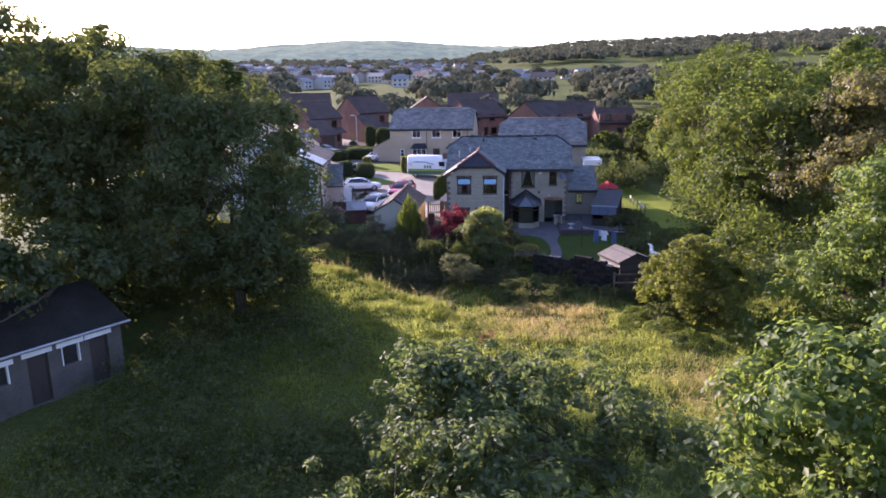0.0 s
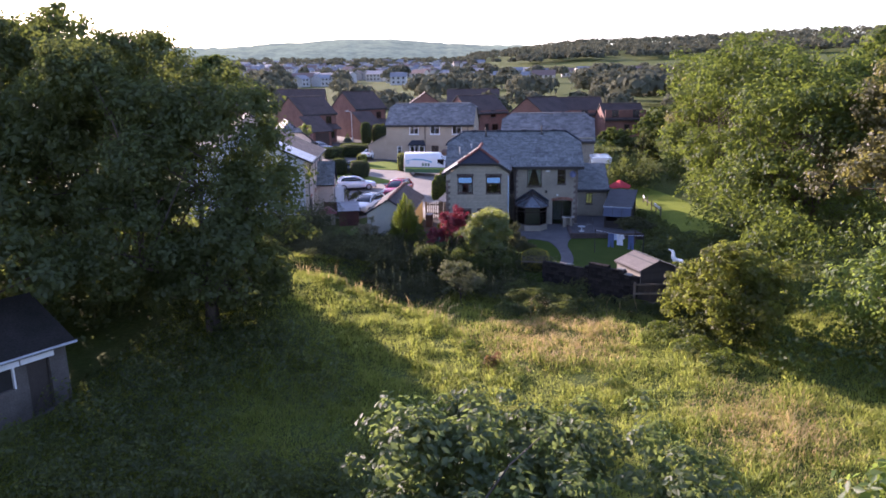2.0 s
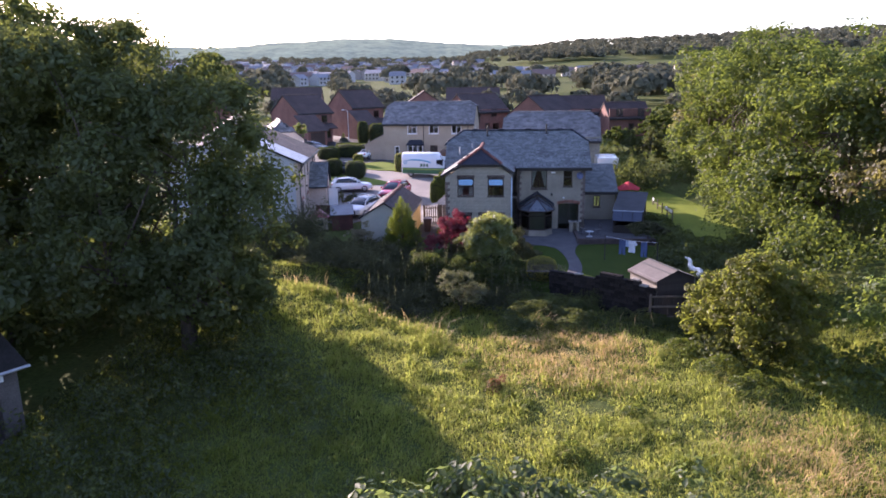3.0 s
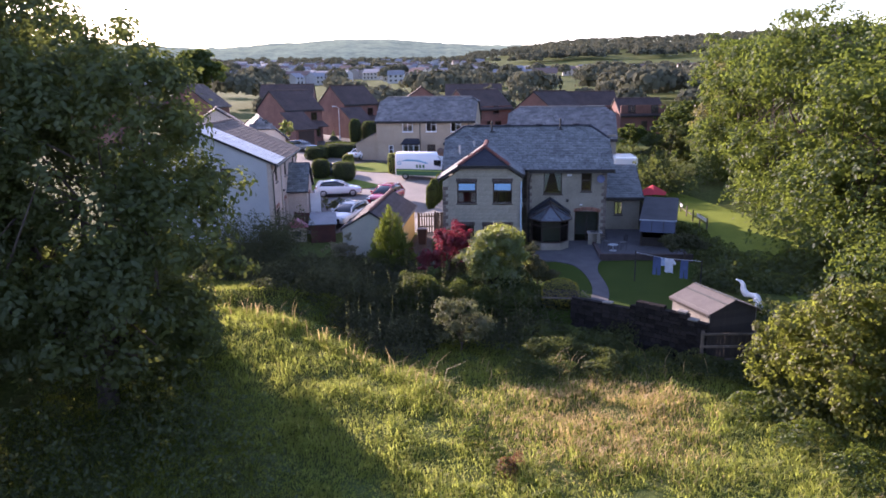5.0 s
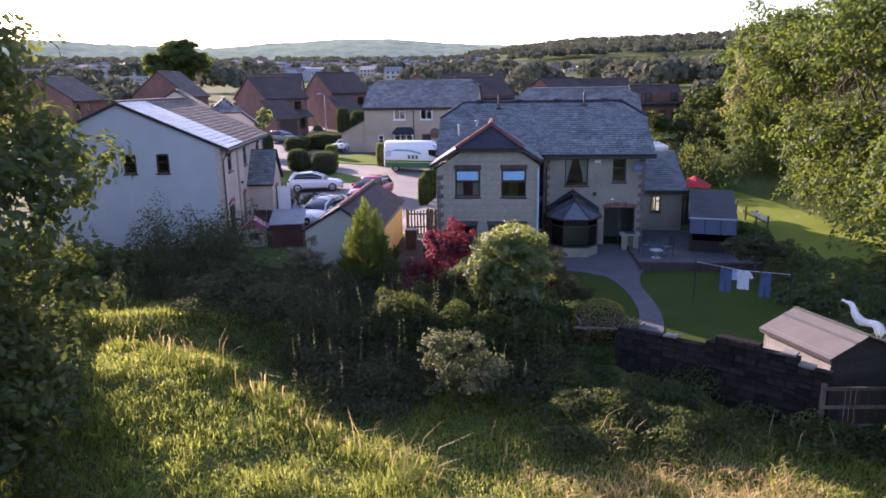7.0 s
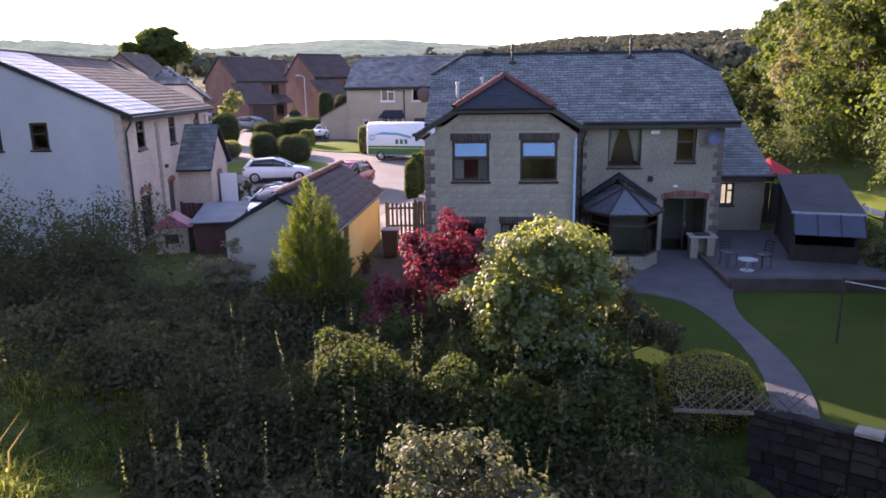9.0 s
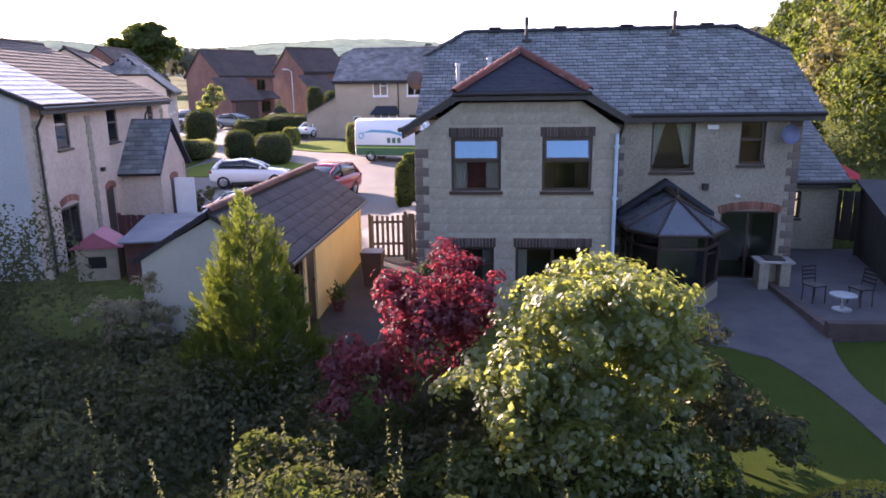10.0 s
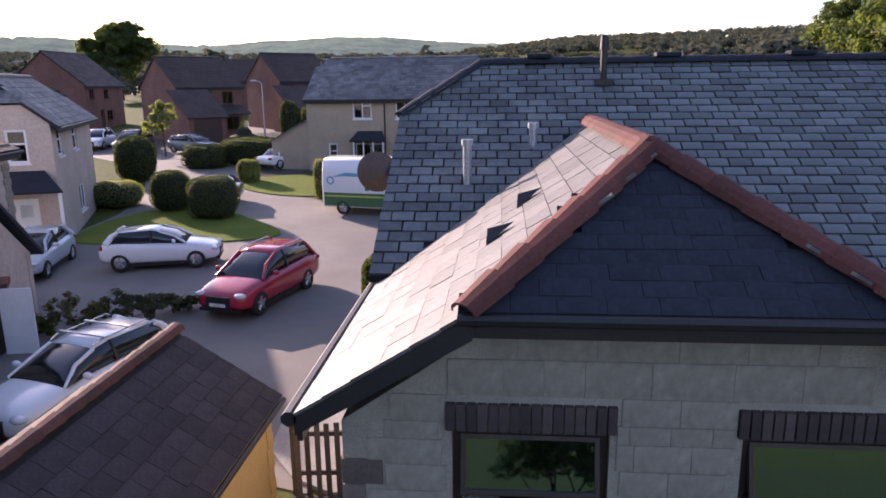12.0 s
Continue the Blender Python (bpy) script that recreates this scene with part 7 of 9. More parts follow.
part("lantern", boxbm(-0.85, -0.4, -0.42, -0.18, 5.2, 5.34, bevel=0.04), STEEL, lp)


def clipped(name, x, y, w, d, h, label, material=LEAF_HEDGE, shape="round", seed=1, leaf=0.07, n=6000, group="clipped bushes"):
    """A clipped bush or hedge: leaves over a rounded block on a solid near-black core."""
    rng = np.random.default_rng(seed)
    t = thing(name, label, "hedge" if shape == "box" else "topiary", pose(x, y, float(ground_z(x, y))), group)
    u = rng.normal(size=(n, 3))
    u = unit(u)
    if shape == "box":
        k = 1 / np.max(np.abs(u), axis=1, keepdims=True)
        k = np.minimum(k, 1.35)
        p = u * k
    elif shape == "cone":
        a = rng.random(n) * 2 * np.pi
        q = 1 - np.sqrt(rng.random(n))
        p = np.stack([np.cos(a) * (1 - q), np.sin(a) * (1 - q), q * 2 - 1], 1)
    else:
        k = 1 / np.power(np.sum(np.abs(u) ** 3.2, axis=1, keepdims=True), 1 / 3.2)
        p = u * k
    bump = 1 + 0.05 * np.sin(p[:, :1] * 5 + seed) * np.cos(p[:, 2:] * 4 + seed * 2) + rng.normal(size=(n, 1)) * 0.018
    pos = p * bump * np.array([w / 2, d / 2, h / 2]) + np.array([0, 0, h / 2])
    pos[:, 2] = np.maximum(pos[:, 2], 0.02)
    nor = unit(u * 0.9 + rng.normal(size=(n, 3)) * 0.5)
    v, f = leaf_arrays(pos, nor, leaf * (0.7 + 0.7 * rng.random(n)), rng=rng)
    lf = new("foliage", from_arrays("foliage", v, f, 3, material))
    lf.parent = t
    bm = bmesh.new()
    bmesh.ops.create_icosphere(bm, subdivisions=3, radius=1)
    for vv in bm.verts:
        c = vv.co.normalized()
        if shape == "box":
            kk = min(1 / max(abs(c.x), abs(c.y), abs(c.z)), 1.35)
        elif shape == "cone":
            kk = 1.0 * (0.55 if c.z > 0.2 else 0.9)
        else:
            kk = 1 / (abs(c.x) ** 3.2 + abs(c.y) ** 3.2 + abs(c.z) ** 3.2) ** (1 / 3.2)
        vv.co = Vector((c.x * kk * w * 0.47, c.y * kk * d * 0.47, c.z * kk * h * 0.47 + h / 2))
    # Core colour near black, putting shade into the gaps between leaves.
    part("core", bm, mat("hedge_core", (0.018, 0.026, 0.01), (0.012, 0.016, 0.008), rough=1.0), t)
    return t


LEAF_GOLD = leaf_mat("leaf_gold", (0.10, 0.11, 0.02), (0.19, 0.17, 0.03), (0.6, 0.55, 0.08), trans=0.4, gloss=0.02)
LEAF_LIME = leaf_mat("leaf_lime", (0.12, 0.16, 0.03), (0.2, 0.23, 0.05), (0.5, 0.52, 0.1), trans=0.35)
clipped("topiary", -26.4, 93.6, 2.2, 2.0, 2.7, "tall rounded dark clipped bush beside the road", seed=1, n=8000, leaf=0.09)
clipped("topiary", -20.2, 85.2, 1.8, 1.7, 2.0, "egg-shaped dark clipped bush on a grass strip", seed=2)
clipped("topiary", -17.4, 83.6, 2.2, 1.9, 2.0, "broad rounded dark clipped bush on a grass strip", seed=3)
clipped("topiary", -19.1, 93.1, 1.1, 1.1, 1.35, "small square-topped yellow-green clipped bush", LEAF_LIME, "box", seed=4)
clipped("topiary", -23.5, 104.5, 2.6, 2.4, 2.9, "pointed pale green clipped bush above a hedge", LEAF_LIME, "cone", seed=5)
clipped("hedge", -21.2, 101.0, 5.0, 3.4, 1.7, "long low clipped green hedge with a sunlit top", LEAF_HEDGE, "box", seed=6, n=12000, leaf=0.1)
clipped("hedge", -24.2, 99.0, 2.6, 2.6, 1.5, "low clipped green hedge at a bend of road", LEAF_HEDGE, "box", seed=7, leaf=0.1)
clipped("hedge", -13.0, 88.3, 1.4, 1.2, 2.1, "upright yellow-green hedge block beside the verge", LEAF_LIME, "box", seed=8)
clipped("shrub", -23.6, 86.2, 2.4, 2.0, 1.3, "low golden shrub beside a path", LEAF_YELLOW, "round", seed=9)
clipped("hedge", -22.6, 113.5, 1.6, 1.6, 3.4, "tall dark clipped conifer beside the lamp post", LEAF_HEDGE, "round", seed=10, leaf=0.12)
clipped("hedge", -20.6, 114.5, 2.4, 2.0, 3.0, "dark clipped evergreen before a brick house", LEAF_HEDGE, "round", seed=11, leaf=0.12)
for x, y, w, h, mt, lb, sd in ((-14.4, 70.4, 0.9, 0.8, LEAF_SHRUB, "loose grey-green shrub in the border by the drive", 61), (-15.6, 69.6, 0.8, 0.9, LEAF_OLIVE, "brownish shrub in the front border", 62), (-16.8, 68.8, 0.9, 0.7, LEAF_MID, "low green shrub in the front border", 63), (-13.4, 71.2, 0.6, 0.5, LEAF_SHRUB, "small pale border plant beside the drive", 64)):
    tree("shrub", (x, y), [(0, 0, h * 0.5, w, w * 0.8, h * 0.5), (w * 0.5, 0.1, h * 0.4, w * 0.6, w * 0.5, h * 0.45), (-w * 0.4, -0.1, h * 0.7, w * 0.4, w * 0.4, h * 0.5)], 3000, 0.09, mt, lb, sd, 0.2, 0.03, "shrub", detail=5, group="border shrubs")
clipped("topiary", 1.3, 47.8, 1.75, 1.5, 1.35, "domed golden privet bush beside the lawn", LEAF_GOLD, "round", seed=14, leaf=0.06)
for k in range(4):
    clipped("conifer", -7.3 + 0.12 * k, 70.4 + k * 1.3, 0.75, 0.75, 2.0 + 0.2 * (k % 2), "slim upright yellow-green conifer in a row", LEAF_CONIFER, "round", seed=20 + k, leaf=0.1, n=3500, group="row of slim conifers")
tree("tree", (-29.6, 104.0), [(0, 0, 2.2, 1.2, 1.2, 1.2), (0.2, 0, 3.2, 0.8, 0.8, 0.8)], 5000, 0.2, LEAF_YELLOW, "small golden tree in a front garden", 45, 0.4, 0.08)
tree("tree", (-80, 190), [(0, 0, 10.0, 5.0, 5.0, 4.2), (4.6, 1, 8.8, 3.6, 3.6, 3.2), (-4.4, 0, 9.0, 3.6, 3.6, 3.4), (1, 0, 12.4, 3.6, 3.6, 2.6), (-1, 0, 6.0, 5.5, 4.5, 3.2)], 34000, 0.62, LEAF_MID, "large round tree among the estate houses", 46, 1.4, 0.4)
for x, y, r, h, sd in ((20.5, 108, 2.2, 4.2, 71), (14.2, 104, 1.7, 3.2, 72), (22.5, 116, 2.4, 5.0, 73)):
    tree("tree", (x, y), [(0, 0, h * 0.55, r, r, h * 0.45), (r * 0.6, -0.3, h * 0.45, r * 0.7, r * 0.7, h * 0.4), (-r * 0.6, 0.2, h * 0.4, r * 0.7, r * 0.7, h * 0.38)], 9000, 0.26, LEAF_MID, "bushy garden tree before the estate houses", sd, 0.4, 0.14, group="estate garden trees")


# ---- back gardens ----
def shed():
    S = thing("garden_shed", "small wooden shed with a pale felt roof", "shed", pose(7.65, 45.2, -1.35, 0, 0, -68))
    L, D, e, r = 2.53, 2.36, 2.15, 2.62
    BOARD = mat("cream_boards", (0.27, 0.25, 0.215), (0.2, 0.185, 0.165), rough=0.85, scale=2, fine=20, stretch=(1, 1, 0.3), objrand=0.15)
    part("frame", boxbm(-L / 2 + 0.05, L / 2 - 0.05, -D / 2 + 0.05, D / 2 - 0.05, -0.2, e - 0.02), WOOD_D, S)
    nb = 14
    bh = (e + 0.15) / nb
    me1 = finish(boxbm(-L / 2, L / 2, -0.012, 0.012, -bh / 2 + 0.004, bh / 2 + 0.012), "board", BOARD)
    me2 = finish(boxbm(-D / 2 + 0.03, D / 2 - 0.03, -0.012, 0.012, -bh / 2 + 0.004, bh / 2 + 0.012), "board", WOOD_D)
    for k in range(nb):
        z = -0.15 + (k + 0.5) * bh
        piece("board", me1, S, pose(0, -D / 2 + 0.035, z, 3, 0, 0))
        piece("board", me1, S, pose(0, D / 2 - 0.035, z, -3, 0, 0))
        piece("board", me2, S, pose(L / 2 - 0.035, 0, z, 0, 0, 90))
        piece("board", me2, S, pose(-L / 2 + 0.035, 0, z, 0, 0, 90))
    for s in (-1, 1):
        part("gable", prism(bmesh.new(), [(-D / 2, e), (D / 2, e), (0, r - 0.03)], s * (L / 2 - 0.03) - 0.015, s * (L / 2 - 0.03) + 0.015, "x"), WOOD_D, S)
        rb = slab(bmesh.new(), [(-L / 2 - 0.1, s * (D / 2 + 0.12), e - 0.05), (L / 2 + 0.1, s * (D / 2 + 0.12), e - 0.05), (L / 2 + 0.1, s * 0.01, r), (-L / 2 - 0.1, s * 0.01, r)], 0.035)
        part("roof_panel", rb, FELT, S)
    FD = mat("felt_dark", (0.07, 0.075, 0.07), rough=0.9)
    part("ridge_strip", boxbm(-L / 2 - 0.1, L / 2 + 0.1, -0.07, 0.07, r + 0.002, r + 0.018), FD, S)
    for s in (-1, 1):
        ang = math.degrees(math.atan2(r - e + 0.05, D / 2 + 0.11))
        part("felt_seam", boxbm(-L / 2 - 0.1, L / 2 + 0.1, -0.045, 0.045, 0.003, 0.016, pose(0, s * 0.42, r - 0.42 * (r - e + 0.05) / (D / 2 + 0.11), -s * ang, 0, 0)), FD, S)
        part("eave_batten", boxbm(-L / 2 - 0.08, L / 2 + 0.08, s * (D / 2 + 0.09) - 0.02, s * (D / 2 + 0.09) + 0.02, e - 0.17, e - 0.1), WOOD_D, S)


shed()


def garden_wall():
    """Rubble garden wall with stepped top along the meadow side."""
    Wl = thing("garden_wall", "stepped dark stone garden wall with pale copings", "wall", pose(3.8, 45.3, -1.4))
    pts = [(1.7, 46.6, 0.4), (3.0, 45.75, 0.6), (4.1, 45.05, 0.35), (4.3, 44.85, 0.95), (5.3, 44.1, 0.85), (6.15, 43.5, 0.65), (6.8, 43.0, 0.4)]
    rng = random.Random(9)
    RUB = mat("rubble", (0.032, 0.028, 0.026), (0.018, 0.016, 0.016), rough=0.97, spec=0.1, scale=3, fine=20, bump=0.6, objrand=0.4)
    meshes = []
    for k in range(6):
        bm = boxbm(-0.5, 0.5, -0.5, 0.5, -0.5, 0.5, bevel=0.09)
        for v in bm.verts:
            v.co += Vector((rng.uniform(-0.05, 0.05), rng.uniform(-0.08, 0.08), rng.uniform(-0.05, 0.05)))
        meshes.append(finish(bm, "stone", RUB))
    O = Vector((-3.8, -45.3, 1.4))
    for (x0, y0, t0), (x1, y1, t1) in zip(pts, pts[1:]):
        a, b = Vector((x0, y0, 0)), Vector((x1, y1, 0))
        d = b - a
        ang = math.degrees(math.atan2(d.y, d.x))
        m = Matrix.Translation(O) @ Matrix.Translation(a) @ Matrix.Rotation(radians(ang), 4, "Z")
        top = (t0 + t1) / 2
        part("wall_core", boxbm(0, d.length, 0.0, 0.3, -1.7, top - 0.03, m), RUB, Wl)
        z = -1.4
        while z < top - 0.05:
            h = rng.uniform(0.14, 0.24)
            h = min(h, top - z)
            x = 0.0
            while x < d.length:
                w = rng.uniform(0.22, 0.5)
                w = min(w, d.length - x + 0.02)
                if w > 0.08 and h > 0.06:
                    piece("stone", rng.choice(meshes), Wl, m @ pose(x + w / 2, 0.02, z + h / 2) @ Matrix.Diagonal((w - 0.02, 0.12, h - 0.02, 1)))
                x += w
            z += h
        k = max(2, round(d.length / 0.42))
        for i in range(k):
            if rng.random() < 0.5:
                piece("coping_stone", COPING[0], Wl, m @ pose((i + 0.5) * d.length / k, 0.14, top + 0.02 + rng.uniform(0, 0.05), rng.uniform(-4, 4), rng.uniform(-4, 4), rng.uniform(-6, 6)))


COPING = [finish(boxbm(-0.2, 0.2, -0.19, 0.19, -0.035, 0.035, bevel=0.015), "coping_stone", mat("coping", (0.3, 0.28, 0.24), (0.16, 0.15, 0.135), rough=0.9, scale=2, fine=25, objrand=0.25))]
garden_wall()


def fence(name, a, b, h, label, board_mat, pitch=0.13, bw=0.09, rails=(0.35, 0.85), z=None, gap_top=0.0, posts=1.8, group=""):
    """Upright boards on two rails between posts."""
    a, b = Vector((*a, 0)), Vector((*b, 0))
    d = b - a
    ang = math.degrees(math.atan2(d.y, d.x))
    z0 = float(ground_z(a.x, a.y)) if z is None else z
    t = thing(name, label, "fence", pose(a.x, a.y, z0, 0, 0, ang), group)
    for r in rails:
        part("rail", boxbm(0, d.length, 0.012, 0.055, r * h - 0.04, r * h + 0.04), board_mat, t)
    n = max(1, round(d.length / posts))
    for k in range(n + 1):
        part("post", boxbm(k * d.length / n - 0.045, k * d.length / n + 0.045, 0.056, 0.146, -0.3, h + 0.05), board_mat, t)
    me = finish(boxbm(-bw / 2, bw / 2, -0.011, 0.011, 0.04, h, bevel=0.004), "board", board_mat)
    for k in range(int(d.length / pitch)):
        piece("board", me, t, pose((k + 0.5) * pitch, 0, random.uniform(-0.02, 0.02), 0, random.uniform(-0.6, 0.6), 0))
    return t


# Panel added to darken the gap between annex and pavilion.
fence("fence", (7.95, 65.2), (10.2, 64.4), 1.75, "dark boarded panel added to fill the gap beside the annex", WOOD_D, pitch=0.115, bw=0.112)
fence("gate", (-7.35, 62.55), (-5.3, 62.75), 1.45, "slatted weathered wooden side gate", WOOD_G, pitch=0.17, z=0.0)
fence("fence", (-6.15, 62.2), (-5.3, 62.0), 1.6, "upright pale boarded fence panel beside the gate", WOOD_G, pitch=0.12, bw=0.1, z=0.0)
fence("fence", (-16.3, 63.2), (-14.7, 63.2), 1.3, "dark reddish boarded garden fence", mat("red_boards", (0.12, 0.045, 0.04), (0.08, 0.035, 0.032), rough=0.85, scale=2, fine=20, objrand=0.25), pitch=0.12, bw=0.115)
# rail fence past the shed
rf = thing("rail_fence", "old dark boarded fence with grey rails beyond the shed", "fence", pose(6.55, 42.95, -1.45, 0, 0, 4))
for x in (0.1, 2.2, 4.4):
    part("post", boxbm(x - 0.05, x + 0.05, -0.05, 0.05, -0.3, 1.7), WOOD_G, rf)
for z in (0.5, 1.05, 1.58):
    part("rail", boxbm(0, 4.6, -0.09, -0.052, z - 0.05, z + 0.05), WOOD_G, rf)
for k in range(32):
    part("board", boxbm(k * 0.14 + 0.03, k * 0.14 + 0.16, 0.052, 0.07, 0.02, 1.5 + 0.04 * (k * 7 % 3)), WOOD_D, rf)
# trellis panel
tr = thing("trellis", "sagging diamond lattice trellis panel on the wall", "trellis", pose(0.4, 46.6, 0.1, 0, 0, -2))
part("frame", boxbm(-0.02, 2.2, -0.02, 0.02, 0.3, 0.36), WOOD_G, tr)
for k in range(12):
    x = k * 0.18
    part("lath", tube(bmesh.new(), [(x, 0, 0.32), (min(2.2, x + 0.42), 0, 0.32 + 0.42 * min(1, (2.2 - x) / 0.42))], 0.012, 4), WOOD_G, tr)
    part("lath", tube(bmesh.new(), [(x + 0.2, 0.03, 0.32), (max(0, x - 0.2), 0.03, 0.72)], 0.012, 4), WOOD_G, tr)

# raised patio, pavilion, table, washing
pt = thing("raised_patio", "raised paved terrace behind a low dark brick wall", "patio", pose(6.8, 58.2, -0.3))
part("retaining_wall", boxbm(-2.6, 2.7, -2.4, -2.16, -0.5, 0.6, bevel=0.01), BRICK_D, pt)
part("side_wall", boxbm(-2.6, -2.38, -2.155, 2.1, -0.3, 0.46, bevel=0.01), BRICK_D, pt)
part("paving", boxbm(-2.375, 2.7, -2.155, 5.6, -0.2, 0.44), PAVING, pt)
tb = thing("garden_table", "round pale garden table on a slim pedestal", "table", pose(5.15, 57.3, 0.14))
part("tabletop", tube(bmesh.new(), [(0, 0, 0.36), (0, 0, 0.39)], 0.3, 28), mat("pale_top", (0.34, 0.39, 0.42), rough=0.4), tb)
part("pedestal", tube(bmesh.new(), [(0, 0, 0.0), (0, 0, 0.36)], 0.04, 10), STEEL, tb)
part("foot", tube(bmesh.new(), [(0, 0, 0.0), (0, 0, 0.03)], 0.22, 16), STEEL, tb)

bq = thing("stone_barbecue", "low pale stone barbecue with a slab top beside the patio door", "barbecue", pose(4.3, 59.55, 0.05, 0, 0, -4))
part("pier", boxbm(-0.4, -0.14, -0.28, 0.28, -0.2, 0.72, bevel=0.015), STONE_W, bq)
part("pier", boxbm(0.14, 0.4, -0.28, 0.28, -0.2, 0.72, bevel=0.015), STONE_W, bq)
part("back", boxbm(-0.14, 0.14, 0.1, 0.27, -0.2, 0.72), STONE_W, bq)
part("slab_top", boxbm(-0.48, 0.48, -0.34, 0.34, 0.722, 0.79, bevel=0.015), KERB, bq)
part("grill", boxbm(-0.26, 0.26, -0.24, 0.24, 0.79, 0.83, bevel=0.01), BLACK_P, bq)


def garden_chair(x, y, z, yaw):
    c = thing("garden_chair", "slim dark metal garden chair on the terrace", "chair", pose(x, y, z, 0, 0, yaw), "terrace chairs")
    part("seat", boxbm(-0.21, 0.21, -0.2, 0.2, 0.42, 0.45, bevel=0.008), BLACK_P, c)
    for a in (-0.19, 0.19):
        for b in (-0.18, 0.18):
            part("leg", tube(bmesh.new(), [(a, b, 0.0), (a * 0.95, b * 0.95, 0.42)], 0.014, 6), BLACK_P, c)
        part("back_post", tube(bmesh.new(), [(a, 0.19, 0.45), (a, 0.25, 0.9)], 0.014, 6), BLACK_P, c)
    for k in range(4):
        part("back_slat", boxbm(-0.19, 0.19, 0.195 + k * 0.013, 0.21 + k * 0.013, 0.54 + k * 0.1, 0.585 + k * 0.1), BLACK_P, c)


garden_chair(4.75, 57.95, 0.14, 20)
garden_chair(5.75, 57.7, 0.14, -70)
for x, y, r, h, lb in ((-5.55, 58.4, 0.18, 0.3, "terracotta plant pot by the wing wall"), (-5.7, 57.6, 0.15, 0.26, "small terracotta plant pot by the wing wall"), (-7.2, 57.3, 0.17, 0.3, "dark plant pot beside the garage wall")):
    pot = thing("plant_pot", lb, "plant pot", pose(x, y, float(ground_z(x, y)) + 0.05), "plant pots")
    part("pot", tube(bmesh.new(), [(0, 0, 0), (0, 0, h * 0.9), (0, 0, h * 0.9), (0, 0, h)], [r * 0.7, r, r * 1.12, r * 1.12], 14), CLAY, pot)
    rp = np.random.default_rng(int(-x * 100))
    v, f = leaf_arrays(rp.normal(size=(260, 3)) * np.array([r * 0.7, r * 0.7, 0.12]) + np.array([0, 0, h + 0.15]), unit(rp.normal(size=(260, 3)) + np.array([0, 0, 0.5])), 0.09, rng=rp)
    lv = new("leaves", from_arrays("leaves", v, f, 3, LEAF_MID))
    lv.parent = pot


def pavilion():
    P = thing("garden_pavilion", "dark timber pavilion with a sloping felt roof", "pavilion", pose(8.45, 60.4, 0.05, 0, 0, -14))
    for x in (-0.95, 0.95):
        for y in (-1.9, 2.4):
            part("post", boxbm(x - 0.06, x + 0.06, y - 0.06, y + 0.06, -0.3, 1.68 if y < 0 else 2.28), WOOD_D, P)
    part("roof", slab(bmesh.new(), [(-1.1, -2.1, 1.78), (1.1, -2.1, 1.78), (1.1, 2.7, 2.46), (-1.1, 2.7, 2.46)], 0.07), mat("pav_felt", (0.05, 0.054, 0.062), (0.034, 0.037, 0.042), rough=0.85, scale=1), P)
    part("front_edge", boxbm(-1.1, 1.1, -2.15, -2.105, 1.71, 1.79), mat("pav_edge", (0.35, 0.4, 0.46), rough=0.5), P, "pale front edge strip")
    part("awning", slab(bmesh.new(), [(-1.05, -2.75, 1.14), (1.05, -2.75, 1.14), (1.05, -2.16, 1.72), (-1.05, -2.16, 1.72)], 0.03), mat("awning_blue", (0.05, 0.065, 0.1), (0.035, 0.045, 0.07), rough=0.35, scale=1), P, "dark blue-grey glazed awning panel")
    for k in range(4):
        x = -1.03 + k * 0.687
        part("glazing_bar", tube(bmesh.new(), [(x, -2.74, 1.17), (x, -2.17, 1.745)], 0.02, 6), WOOD_D, P)
    part("back_panel", boxbm(-0.95, 0.95, 2.42, 2.46, -0.3, 2.2), WOOD_D, P)
    for x in (-0.92, 0.88):
        for k in range(14):
            part("board", boxbm(x, x + 0.04, -1.8 + k * 0.3, -1.52 + k * 0.3, -0.3, 1.62 + 0.04 * k), WOOD_D, P)
    part("front_panel", boxbm(-0.9, 0.9, -1.97, -1.93, -0.3, 0.65), WOOD_D, P)


pavilion()
cl = thing("washing_line", "washing line on dark posts across the lawn", "washing line", pose(6.75, 50.95, -0.3, 0, 0, -32))
for x in (-1.5, 1.9):
    part("post", tube(bmesh.new(), [(x, 0, 0), (x, 0, 1.75)], 0.03, 8), WOOD_D, cl)
part("line", tube(bmesh.new(), [(-1.5, 0, 1.68), (0.2, 0, 1.58), (1.9, 0, 1.68)], 0.008, 5), FRAME_W, cl)


def garment(name, x, z, outline, material, label):
    t = thing(name, label, "laundry", pose(6.75 + x * math.cos(radians(-32)), 50.95 + x * math.sin(radians(-32)), z, 0, 0, -32), "washing on the line")
    bm = prism(bmesh.new(), outline, -0.015, 0.015, "y")
    bmesh.ops.subdivide_edges(bm, edges=bm.edges[:], cuts=2)
    for v in bm.verts:
        v.co.y += 0.035 * math.sin(v.co.x * 17) * (1 - v.co.z * 0)
    part("cloth", bm, material, t)
    part("peg", boxbm(-0.02, 0.0, -0.03, 0.03, -0.05, 0.06), WOOD_G, t)


